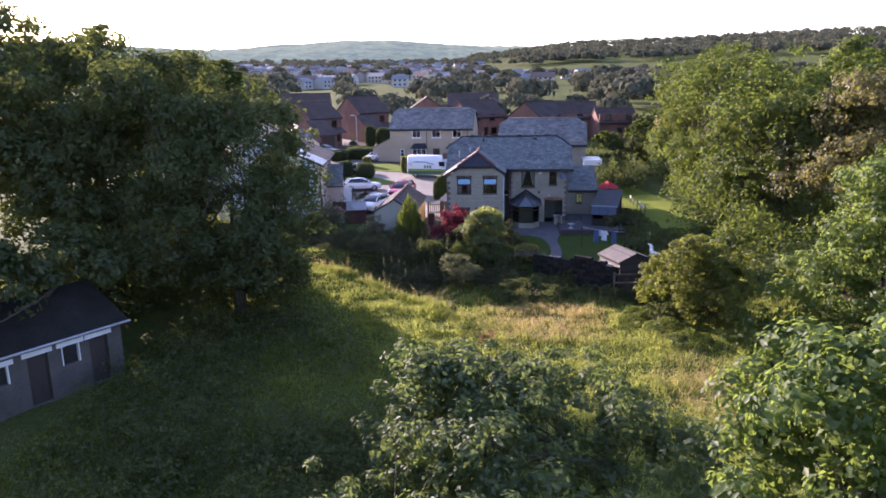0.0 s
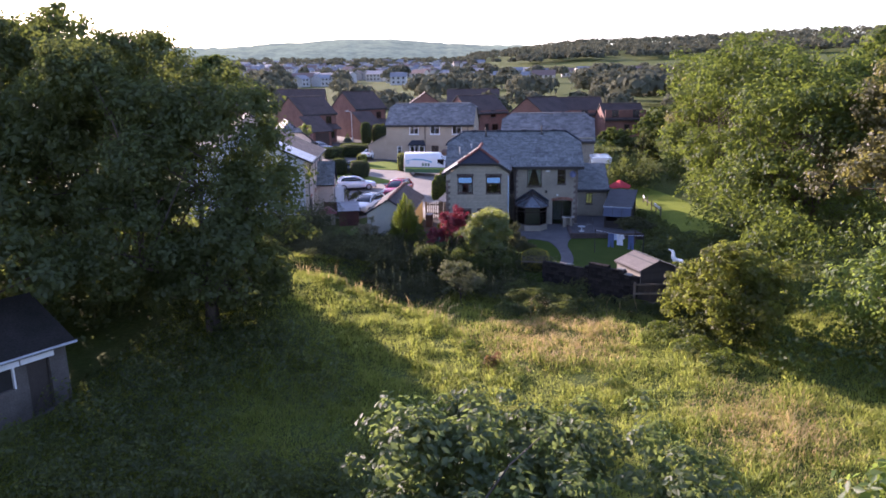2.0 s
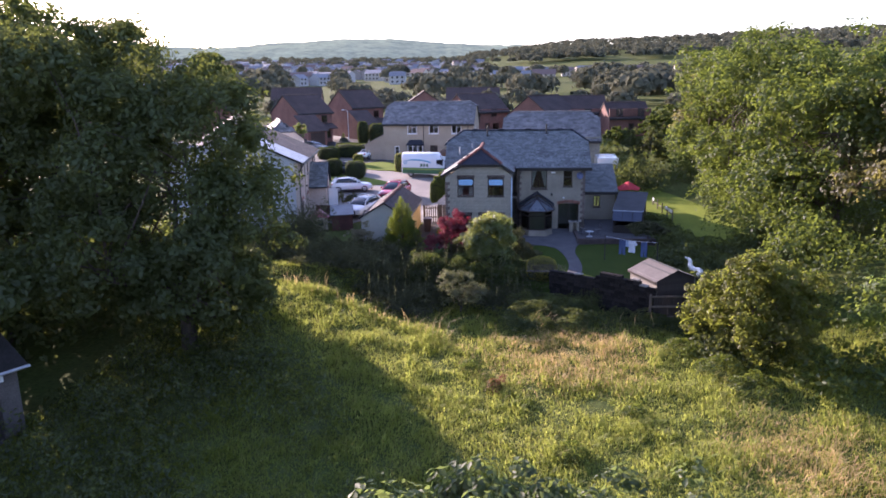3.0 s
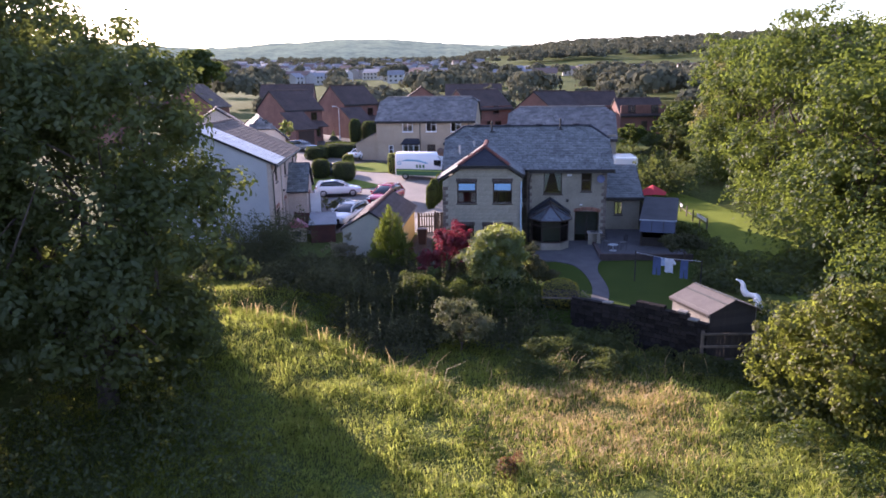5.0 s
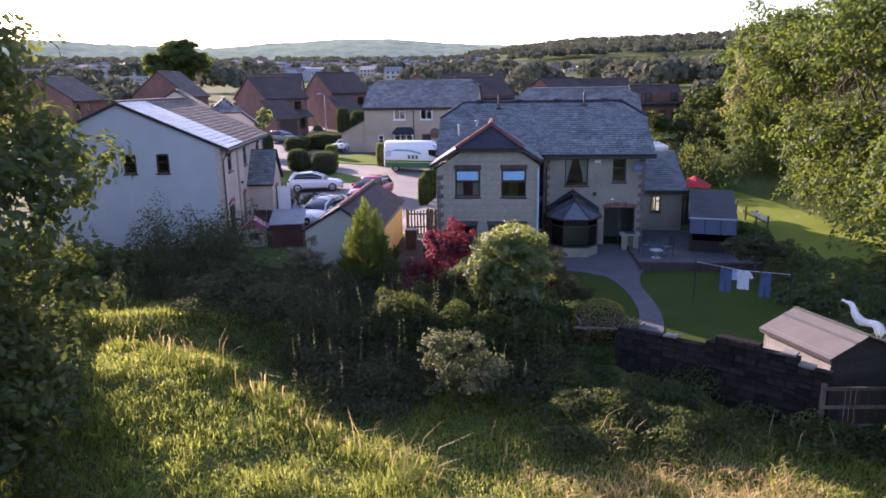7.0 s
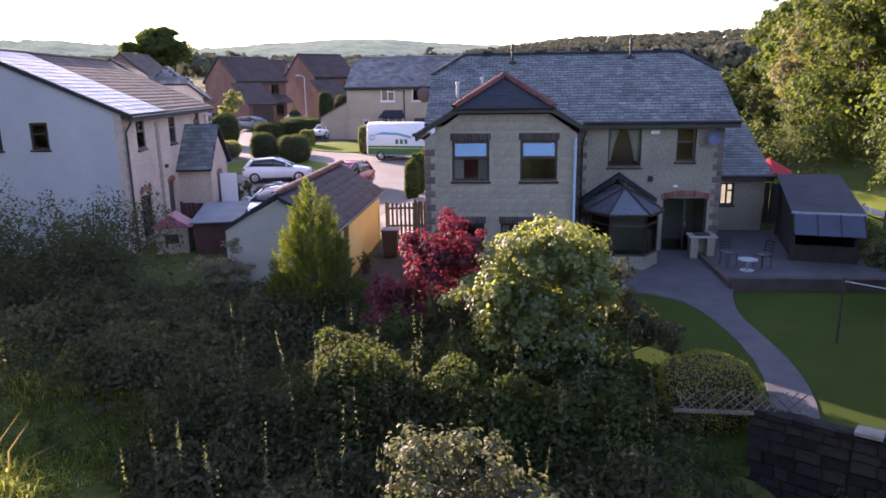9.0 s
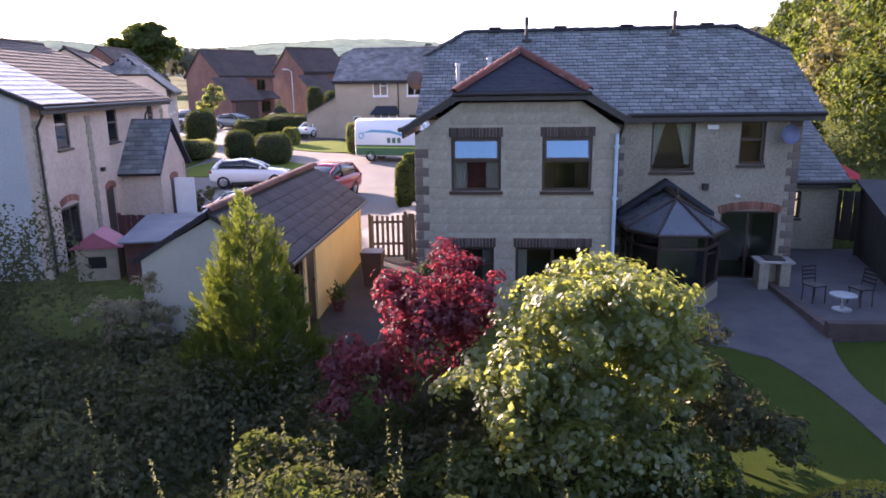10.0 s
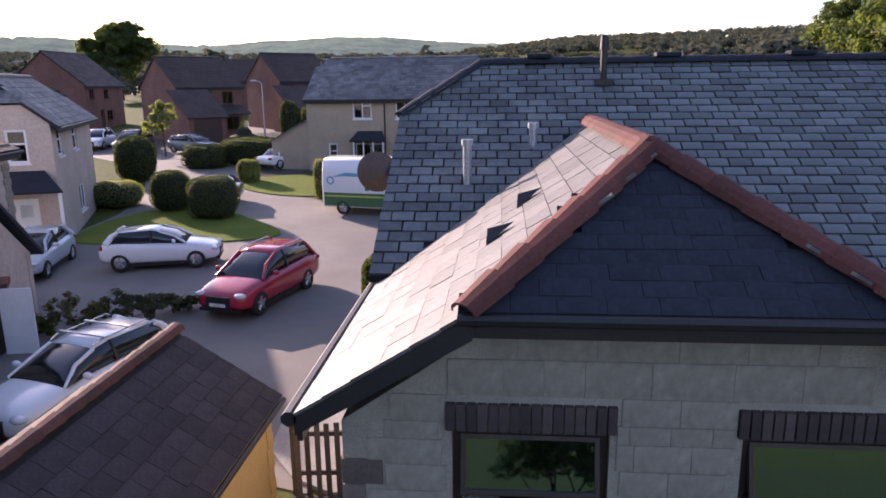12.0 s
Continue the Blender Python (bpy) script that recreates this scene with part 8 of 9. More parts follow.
garment("shirt", 0.28, 1.28, [(-0.22, 0), (0.22, 0), (0.36, -0.22), (0.26, -0.28), (0.2, -0.2), (0.22, -0.72), (-0.22, -0.72), (-0.2, -0.2), (-0.26, -0.28), (-0.36, -0.22)], mat("white_cloth", (0.72, 0.75, 0.82), rough=0.9), "white shirt pegged on the washing line")
garment("trousers", -0.35, 1.3, [(-0.2, 0), (0.2, 0), (0.22, -0.95), (0.03, -0.95), (0, -0.35), (-0.03, -0.95), (-0.22, -0.95)], mat("denim", (0.08, 0.12, 0.24), (0.06, 0.09, 0.18), rough=0.95), "blue jeans pegged on the washing line")
garment("towel", -0.02, 1.28, [(-0.1, 0), (0.1, 0), (0.1, -0.4), (-0.1, -0.4)], mat("pale_blue_cloth", (0.4, 0.5, 0.68), rough=0.95), "small pale blue towel on the line")
garment("trousers", 1.05, 1.32, [(-0.18, 0), (0.18, 0), (0.2, -0.95), (0.03, -0.95), (0, -0.35), (-0.03, -0.95), (-0.2, -0.95)], mat("denim", (0.08, 0.12, 0.24)), "dark blue trousers on the line")
tree("tree", (8.6, 54.2), [(0, 0, 1.5, 1.0, 0.9, 0.5), (-0.7, 0.1, 1.4, 0.7, 0.7, 0.4), (0.7, 0.2, 1.35, 0.6, 0.6, 0.4)], 7000, 0.1, LEAF_SHRUB, "small spreading garden tree with a flat crown", 51, 0.3, 0.06, trunk_split=0.7)
# white sheet drying over a dark hedge beyond the shed
A, B = Vector((9.85, 49.2, 0.75)), Vector((10.55, 45.5, -0.15))
sh = thing("white_sheet", "crumpled white tarpaulin draped over a dark hedge", "tarpaulin", pose(A.x, A.y, 0))
bm = bmesh.new()
grid = []
for i in range(37):
    u = i / 36
    c = A.lerp(B, u) - Vector((A.x, A.y, 0))
    lump = 0.2 * min(1.0, 0.3 + 1.4 * u) * abs(math.sin(u * math.pi * 2.7 + 0.4)) - 0.05
    half = 0.06 + 0.17 * min(1.0, u * 3) * (0.8 + 0.3 * noise.noise((u * 6, 0, 1)))
    grid.append([bm.verts.new(c + Vector((w * half + 0.1 * math.sin(i * 0.5), 0, lump - 0.55 * abs(w) ** 1.6 * half * 2 + 0.05 * noise.noise((i * 0.4, w * 2, 2))))) for w in (-1, -0.6, -0.2, 0.2, 0.6, 1)])
for i in range(36):
    for j in range(5):
        bm.faces.new((grid[i][j], grid[i + 1][j], grid[i + 1][j + 1], grid[i][j + 1]))
so = part("sheet", bm, mat("white_tarp", (0.75, 0.73, 0.66), (0.62, 0.6, 0.55), rough=0.6), sh, smooth=True)
so.modifiers.new("thick", "SOLIDIFY").thickness = 0.02
# pale boards of the field fence
ff = thing("field_fence", "low field fence with pale boards above the grass slope", "fence", pose(11.95, 69.4, float(ground_z(11.95, 69.4)), 0, 0, -88))
for k in range(5):
    part("post", boxbm(k * 1.6 - 0.04, k * 1.6 + 0.04, -0.04, 0.04, -0.5, 0.78), WOOD_G, ff)
for u, w in ((0.1, 0.5), (4.3, 1.1), (5.5, 0.9)):
    part("board", boxbm(u, u + w, -0.075, -0.045, 0.5, 0.72), FRAME_W, ff)
part("rail", boxbm(0, 6.4, 0.045, 0.07, 0.3, 0.37), WOOD_G, ff)
ps = thing("parasol", "closed-in red garden parasol beside the annex", "parasol", pose(9.6, 68.5, float(ground_z(9.6, 68.5))))
part("pole", tube(bmesh.new(), [(0, 0, 0), (0, 0, 2.3)], 0.025, 8), WOOD_G, ps)
bm = bmesh.new()
apex = bm.verts.new((0, 0, 2.3))
rim = [bm.verts.new((math.cos(k * math.pi / 4) * 1.05, math.sin(k * math.pi / 4) * 1.05, 1.72 - (0.12 if k % 2 else 0))) for k in range(8)]
for k in range(8):
    bm.faces.new((apex, rim[k], rim[(k + 1) % 8]))
co = part("canopy", bm, mat("red_cloth", (0.62, 0.05, 0.06), (0.5, 0.04, 0.05), rough=0.9), ps)
co.modifiers.new("thick", "SOLIDIFY").thickness = 0.015
# neighbour's garden: low shed roof, playhouse
lr = thing("lean_to", "low lean-to shed with a flat grey roof", "shed", pose(-13.75, 61.4, 0.0, 0, 0, 14))
part("body", boxbm(-0.8, 0.8, -1.6, 1.6, -0.3, 1.18), mat("red_boards", (0.12, 0.045, 0.04)), lr)
part("roof", slab(bmesh.new(), [(-0.92, -1.8, 1.22), (0.92, -1.8, 1.22), (0.92, 1.8, 1.42), (-0.92, 1.8, 1.42)], 0.05), mat("grey_felt", (0.17, 0.19, 0.22), (0.13, 0.145, 0.17), rough=0.7, scale=1), lr)
ph = thing("playhouse", "small garden playhouse with a faded pink roof", "playhouse", pose(-15.25, 60.3, -0.05, 0, 0, 15))
part("body", boxbm(-0.6, 0.6, -0.5, 0.5, 0, 1.0, bevel=0.02), mat("play_cream", (0.4, 0.34, 0.26), rough=0.7), ph)
part("roof", prism(bmesh.new(), [(-0.75, 1.002), (0.75, 1.002), (0, 1.5)], -0.6, 0.6, "y"), mat("play_pink", (0.42, 0.12, 0.16), (0.34, 0.1, 0.13), rough=0.6), ph)
part("window", boxbm(-0.25, 0.25, -0.52, -0.501, 0.4, 0.75), BLACK_P, ph)
wb_ = thing("wheelie_bin", "brown wheeled bin beside the gate", "bin", pose(-6.7, 59.5, -0.05))
part("body", loft(bmesh.new(), [[Vector((-a, -a, z)), Vector((a, -a, z)), Vector((a, a, z)), Vector((-a, a, z))] for z, a in ((0.05, 0.22), (1.0, 0.29))]), mat("bin_brown", (0.1, 0.05, 0.035), rough=0.5), wb_)
part("lid", boxbm(-0.31, 0.31, -0.31, 0.33, 1.002, 1.07, bevel=0.02), mat("bin_brown", (0.1, 0.05, 0.035), rough=0.5), wb_)


# ---- old barn beside the meadow ----
# Wall colour darkened to carry the shade of trees over the barn.
OLD_STONE = mat("old_stone", (0.11, 0.1, 0.09), (0.07, 0.063, 0.057), rough=0.95, scale=1.2, fine=16, bump=0.5, stain=0.5)


# Roof slates near black: the same tree shade put into their base.
BARN_ROOF = mat("shaded_barn_slate", (0.035, 0.032, 0.03), (0.022, 0.022, 0.02), rough=0.9, scale=0.7, fine=14, bump=0.4, stain=0.5, spec=0.1)


def barn():
    ang = 61.5
    B = thing("barn", "low old stone barn with white lintels and dark roof", "barn", pose(-20.3, 27.4, -1.7, 0, 0, ang))
    # local x runs along the wall, the visible face looks towards local -y
    L0, L1, e = -5.2, 3.4, 2.75
    ops = [(0.9, 1.75, 1.35, 2.2), (2.6, 3.45, 1.35, 2.2), (4.2, 5.1, 0.0, 2.25), (5.7, 6.55, 1.35, 2.25), (7.0, 7.9, 0.0, 2.25)]
    part("wall", wall_bm(bmesh.new(), Matrix.Translation((L0, 0, 0)), L1 - L0, -0.5, e, 0.4, ops), OLD_STONE, B)
    part("end_wall", boxbm(L1 - 0.4, L1 - 0.002, 0.402, 5.6, -0.5, e), OLD_STONE, B)
    part("end_wall", boxbm(L0 + 0.002, L0 + 0.4, 0.402, 5.6, -0.5, e), OLD_STONE, B)
    part("back_wall", boxbm(L0, L1, 5.602, 6.0, -0.5, e), STONE_W, B)
    part("roof", slab(bmesh.new(), [(L0 - 0.3, -0.35, e - 0.05), (L1 + 0.3, -0.35, e - 0.05), (L1 + 0.3, 3.0, e + 1.5), (L0 - 0.3, 3.0, e + 1.5)], 0.1), BARN_ROOF, B)
    part("roof", slab(bmesh.new(), [(L0 - 0.3, 6.35, e - 0.05), (L1 + 0.3, 6.35, e - 0.05), (L1 + 0.3, 3.0, e + 1.5), (L0 - 0.3, 3.0, e + 1.5)], 0.1), BARN_ROOF, B)
    part("gable", prism(bmesh.new(), [(0, e), (6.0, e), (3.0, e + 1.35)], L1 - 0.4, L1, "x"), STONE_W, B)
    part("gutter", tube(bmesh.new(), [(L0 - 0.3, -0.4, e - 0.06), (L1 + 0.3, -0.4, e - 0.06)], 0.06, 8), STEEL, B)
    for u0, u1, z0, z1 in ops:
        part("lintel", boxbm(L0 + u0 - 0.2, L0 + u1 + 0.2, -0.03, 0.25, z1 + 0.002, z1 + 0.22), FRAME_W, B, "white painted lintel")
        if z0 > 1:
            part("window", boxbm(L0 + u0 + 0.02, L0 + u1 - 0.02, 0.2, 0.23, z0, z1), BLACK_P, B)
            for s in (u0, u1 - 0.06):
                part("window_jamb", boxbm(L0 + s, L0 + s + 0.06, 0.02, 0.19, z0, z1), FRAME_W, B)
        else:
            part("door", boxbm(L0 + u0 + 0.02, L0 + u1 - 0.02, 0.2, 0.26, -0.1, z1), WOOD_D, B)


barn()

# ---- brambles, meadow, woods and town ----
def thicket(name, spots, n, leaf, material, label, seed, clump=0.35):
    """A joined mass of undergrowth over spots (x, y, radius, height)."""
    rng = np.random.default_rng(seed)
    S = np.array(spots)
    w = S[:, 2] ** 2
    k = rng.choice(len(S), n, p=w / w.sum())
    a = rng.random(n) * 2 * np.pi
    q = np.sqrt(rng.random(n))
    x = S[k, 0] + np.cos(a) * q * S[k, 2]
    y = S[k, 1] + np.sin(a) * q * S[k, 2]
    top = S[k, 3] * np.sqrt(np.maximum(0.05, 1 - q ** 2.4))
    lump = np.array([noise.noise((px * 1.3, py * 1.3, seed)) for px, py in zip(x, y)])
    top = top * (0.85 + 0.5 * lump)
    z = ground_z(x, y) + top * (1 - 0.45 * rng.random(n) ** 2.2)
    nor = unit(np.stack([np.cos(a) * q, np.sin(a) * q, 0.7 + 0 * q], 1) + rng.normal(size=(n, 3)) * 0.6)
    v, f = leaf_arrays(np.stack([x, y, z], 1), nor, leaf * (0.6 + 0.8 * rng.random(n)), rng=rng)
    return tagged(new(name, from_arrays(name, v, f, 3, material)), label, "undergrowth", "", "stuff")


R2 = random.Random(5)
spots = [(R2.uniform(-17, -3.0), R2.uniform(46.5, 52.0), R2.uniform(0.9, 1.7), R2.uniform(0.9, 1.7)) for _ in range(62)]
spots = [q for q in spots if q[1] > 48.9 or q[0] > -11.0]
low = [(R2.uniform(-13.0, -5.0), R2.uniform(43.2, 49.0), R2.uniform(0.8, 1.3), R2.uniform(0.5, 1.0)) for _ in range(70)]
spots += [q for q in low if q[1] > 48.5 - 0.607 * (q[0] + 14.2)]
spots += [(R2.uniform(-9.0, 1.5), R2.uniform(44.4, 47.6), R2.uniform(0.7, 1.2), R2.uniform(0.7, 1.5)) for _ in range(34)]
spots += [(R2.uniform(-17.8, -13.4), R2.uniform(52.0, 55.4), R2.uniform(0.9, 1.4), R2.uniform(2.2, 3.8)) for _ in range(22)]
spots += [(R2.uniform(-12.6, -7.9), R2.uniform(52.0, 53.6), R2.uniform(0.7, 1.0), R2.uniform(0.7, 1.2)) for _ in range(16)]
thicket("bramble_thicket", spots, 120000, 0.105, LEAF_SHRUB, "dark tangle of bramble and shrubs along the garden edge", 3)
spots = [(R2.uniform(-6.0, 0.5), R2.uniform(46.6, 49.3), R2.uniform(0.7, 1.2), R2.uniform(0.8, 1.4)) for _ in range(22)]
spots = [(a, b, r, h * 1.15) for a, b, r, h in spots]
thicket("ivy_thicket", spots, 32000, 0.12, LEAF_HEDGE, "dark ivy-grown hedge below the garden shrubs", 4)
spots = [(R2.uniform(-0.5, 9.5), R2.uniform(42.2, 43.8), R2.uniform(0.6, 1.0), R2.uniform(0.5, 1.0)) for _ in range(38)] + [(R2.uniform(-0.5, 4.2), R2.uniform(43.6, 46.0), R2.uniform(0.6, 1.0), R2.uniform(0.7, 1.3)) for _ in range(22)]
thicket("nettle_bed", spots, 42000, 0.09, LEAF_DARK, "shaded nettles and weeds below the garden wall", 14)


def stems(name, n, material, label, seed):
    """Tall thin flowering stems with small leaves up their length, in the hedge foot."""
    rng = np.random.default_rng(seed)
    x = rng.uniform(-8.5, 0.5, n)
    y = rng.uniform(43.6, 48.4, n)
    h = rng.uniform(1.3, 2.5, n)
    per = 46
    k = np.repeat(np.arange(n), per)
    u = rng.random(n * per)
    lean = rng.normal(size=(n, 2)) * 0.12
    r = 0.09 * (1.15 - u) * rng.random(n * per)
    a = rng.random(n * per) * 2 * np.pi
    p = np.stack([x[k] + lean[k, 0] * u + np.cos(a) * r, y[k] + lean[k, 1] * u + np.sin(a) * r, ground_z(x[k], y[k]) + h[k] * (0.25 + 0.75 * u)], 1)
    nor = unit(np.stack([np.cos(a), np.sin(a), 0.5 + 0 * a], 1) + rng.normal(size=(n * per, 3)) * 0.4)
    v, f = leaf_arrays(p, nor, 0.09 * (1.2 - 0.7 * u), aspect=0.4, rng=rng)
    return tagged(new(name, from_arrays(name, v, f, 3, material)), label, "undergrowth", "", "stuff")


stems("tall_weeds", 70, LEAF_PALE, "tall pale weed stems standing out of the hedge", 15)
spots = [(R2.uniform(-13.5, -4.0), R2.uniform(10, 27), R2.uniform(1.4, 2.6), R2.uniform(1.2, 2.8)) for _ in range(40)] + [(u, v, R2.uniform(1.2, 2.2), R2.uniform(1.0, 2.6)) for u, v in ((-17.5 + 1.2 * (k % 5), 22 + 3.4 * (k // 5) - 1.0 * (k % 5)) for k in range(30))]
spots += [(-13.6, 38.4, 1.5, 1.5), (-12.0, 37.0, 1.5, 1.6), (-10.6, 35.6, 1.4, 1.4), (-9.4, 34.2, 1.4, 1.5), (-8.4, 32.8, 1.4, 1.4), (-11.5, 34.5, 1.6, 1.9), (-13.0, 36.0, 1.7, 2.0), (-9.8, 32.0, 1.6, 1.6), (-7.6, 31.0, 1.3, 1.2)]
thicket("bramble_bank", spots, 52000, 0.15, LEAF_DARK, "deep shaded brambles below the lane trees", 61)
spots = [(R2.uniform(-31, -19.5), R2.uniform(33, 50), R2.uniform(1.8, 3.0), R2.uniform(2.0, 5.0)) for _ in range(40)]
spots += [(R2.uniform(-26, -17.5), R2.uniform(48, 54), R2.uniform(1.3, 2.2), R2.uniform(1.2, 2.6)) for _ in range(26)]
thicket("undergrowth", spots, 30000, 0.34, LEAF_DARK, "deep shaded undergrowth below the great trees", 6)
spots = [(R2.uniform(15.5, 30), R2.uniform(44, 92), R2.uniform(1.6, 3.0), R2.uniform(2.0, 5.0)) for _ in range(70)] + [(R2.uniform(13, 24), R2.uniform(26, 42), R2.uniform(1.5, 2.4), R2.uniform(1.2, 2.6)) for _ in range(26)]
spots += [(R2.uniform(15.9, 18.5), R2.uniform(50, 82), R2.uniform(1.0, 1.7), R2.uniform(2.0, 4.2)) for _ in range(44)]
thicket("wood_edge", spots, 56000, 0.24, LEAF_MID, "leafy shrubs filling the foot of the wood", 7)
spots = [(R2.uniform(8.8, 14), R2.uniform(72, 96), R2.uniform(1.2, 2.2), R2.uniform(1.5, 3.5)) for _ in range(30)] + [(R2.uniform(8.5, 13.0), R2.uniform(38.6, 43.0), R2.uniform(0.8, 1.4), R2.uniform(0.6, 1.4)) for _ in range(12)]
spots += [(10.4, 51.2, 0.9, 1.1), (11.5, 51.1, 0.9, 1.0), (12.3, 51.8, 0.8, 0.8), (10.2, 52.6, 0.9, 0.9), (9.8, 49.0, 0.8, 1.2), (10.2, 55.0, 0.9, 1.2), (10.0, 57.0, 0.8, 1.0), (9.6, 47.2, 0.8, 1.1), (11.2, 47.8, 0.9, 1.0)]
spots += [(R2.uniform(9.3, 11.4), R2.uniform(44.5, 62), R2.uniform(0.8, 1.3), R2.uniform(0.7, 1.2)) for _ in range(40)]
# Low dark leaves over the near field stand in for the house's shadow.
spots += [(R2.uniform(11.2, 16.5), R2.uniform(43.5, 57.0), R2.uniform(0.9, 1.5), R2.uniform(0.35, 0.7)) for _ in range(60)]
spots = [q for q in spots if math.hypot(q[0] - 10.6, q[1] - 48.3) > 2.4]
spots += [(10.35, 49.8, 0.6, 0.85), (10.45, 49.0, 0.6, 0.8), (10.55, 48.2, 0.6, 0.8), (10.65, 47.4, 0.6, 0.75), (10.75, 46.6, 0.6, 0.7), (10.3, 50.6, 0.6, 0.9)]
thicket("hedgerow", spots, 42000, 0.2, LEAF_DARK, "dark hedgerow shrubs, with low leaves darkening the shaded field", 8)


def meadow(name, n, spot, material, label, h0, h1, seed, width=0.012, area=(-19, 17, 18, 50)):
    """Grass in tussocks: each blade rises from the ground and bends over in two lengths, where spot() allows."""
    rng = np.random.default_rng(seed)
    x = rng.uniform(area[0], area[1], n * 3)
    y = rng.uniform(area[2], area[3], n * 3)
    keep = spot(x, y, rng)
    x, y = x[keep][:n], y[keep][:n]
    n = len(x)
    tuft = np.array([noise.noise((a * 0.55, b * 0.55, 9)) + 0.7 * noise.noise((a * 1.7, b * 1.7, 4)) for a, b in zip(x, y)])
    h = (h0 + (h1 - h0) * rng.random(n)) * np.clip(1.0 + 1.1 * tuft, 0.6, 2.1)
    swirl = np.array([noise.noise((a * 0.35, b * 0.35, 2)) for a, b in zip(x[::8], y[::8])]).repeat(8)[:n]
    a = 5 * swirl + rng.normal(size=n) * 1.2
    dirs = np.stack([np.cos(a), np.sin(a), 0 * a], 1)
    side = np.stack([-np.sin(a), np.cos(a), 0 * a], 1) * (width * (0.7 + 0.8 * rng.random(n)))[:, None]
    p = np.stack([x, y, ground_z(x, y) - 0.05], 1)
    up = np.array([0, 0, 1.0])
    b1, b2 = 0.1 + 0.25 * rng.random(n), 0.35 + 0.7 * rng.random(n)
    mid = p + dirs * (h * b1)[:, None] + up * (h * 0.65)[:, None]
    tip = p + dirs * (h * b2)[:, None] + up * (h * (1.0 - 0.2 * b2))[:, None]
    v = np.stack([p, mid - side, mid + side, tip], 1).reshape(-1, 3)
    i = np.arange(n)[:, None] * 4
    f = np.concatenate([i, i + 2, i + 3, i + 1], 1).ravel()
    return tagged(new(name, from_arrays(name, v, f, 4, material)), label, "grass", "", "stuff")


def dry_patch(x, y):
    d = np.exp(-(((x - 2.0) / 4.0) ** 2 + ((y - 38) / 3.0) ** 2)) + 0.9 * np.exp(-(((x - 9.5) / 2.6) ** 2 + ((y - 30.0) / 3.2) ** 2)) + 0.6 * np.exp(-(((x - 3.5) / 4.0) ** 2 + ((y - 40.2) / 1.5) ** 2))
    return d / (1 + np.exp(np.clip((x - 6.0) * 2, -30, 30)) * (y > 34.5))


def grassy(x, y):
    return y < np.where(x < -9, 50.0, 45.5 - 2.3 * np.clip((x - 1.8) / 4.2, 0, 1))


GRASS_P = leaf_mat("grass_pale", (0.13, 0.14, 0.036), (0.23, 0.21, 0.06), (0.64, 0.64, 0.16), trans=0.5, gloss=0.012)
meadow("meadow_grass", 215000, lambda x, y, r: (r.random(len(x)) > 0.45 * dry_patch(x, y)) & grassy(x, y), GRASS_G, "long green meadow grass in tufts", 0.14, 0.34, 1, 0.015)
meadow("pale_grass", 30000, lambda x, y, r: (r.random(len(x)) < 0.55) & grassy(x, y), GRASS_P, "yellowing grass stalks among the green", 0.2, 0.42, 6, 0.009)
meadow("dry_grass", 64000, lambda x, y, r: r.random(len(x)) < dry_patch(x, y) * 0.8 - 0.1, GRASS_D, "tall straw-coloured dry grass in drifts", 0.26, 0.52, 2, 0.009)


def crest(x, y):
    """Nearness to the crest of the bank, which runs from under the trees down to the meadow's shaded hollow."""
    return np.exp(-((y - np.interp(x, (-16, -11.5, -8.7, -6.3, -4.5), (46.4, 44.4, 43.0, 41.5, 40.0))) / 0.55) ** 2) * (x > -16.4) * (x < -3.5)


meadow("bank_grass", 12000, lambda x, y, r: r.random(len(x)) < 0.9 * crest(x, y), GRASS_G, "tall seeding grass along the crest of the bank", 0.22, 0.46, 5, 0.009, area=(-17, -3, 39, 48))
meadow("dry_stalks", 1100, lambda x, y, r: r.random(len(x)) < 0.7 * crest(x, y) + 0.25 * np.exp(-(((x - 1.5) / 4.5) ** 2 + ((y - 42.0) / 0.6) ** 2)), GRASS_D, "thin brown flower stalks along the shaded edge", 0.6, 1.1, 8, 0.012, area=(-17, 7, 39, 48))
spots = [(-2.3, 36.6, 0.55, 0.6), (-1.2, 34.8, 0.4, 0.6), (6.6, 26.5, 0.6, 0.8), (4.2, 33.0, 0.6, 0.5), (1.5, 30, 0.7, 0.5), (9.5, 35.5, 1.3, 0.7), (8.6, 37.2, 1.2, 0.8), (7.6, 39.4, 1.0, 0.7)]
thicket("weeds", spots, 9000, 0.1, LEAF_MID, "dark leafy weeds scattered in the meadow", 9)
thicket("red_dock", [(-1.2, 34.7, 0.35, 0.85), (-0.9, 35.0, 0.25, 0.8)], 900, 0.06, leaf_mat("leaf_dock", (0.13, 0.055, 0.025), (0.2, 0.085, 0.035), (0.3, 0.14, 0.06)), "rusty red dock seed heads in the grass", 10)


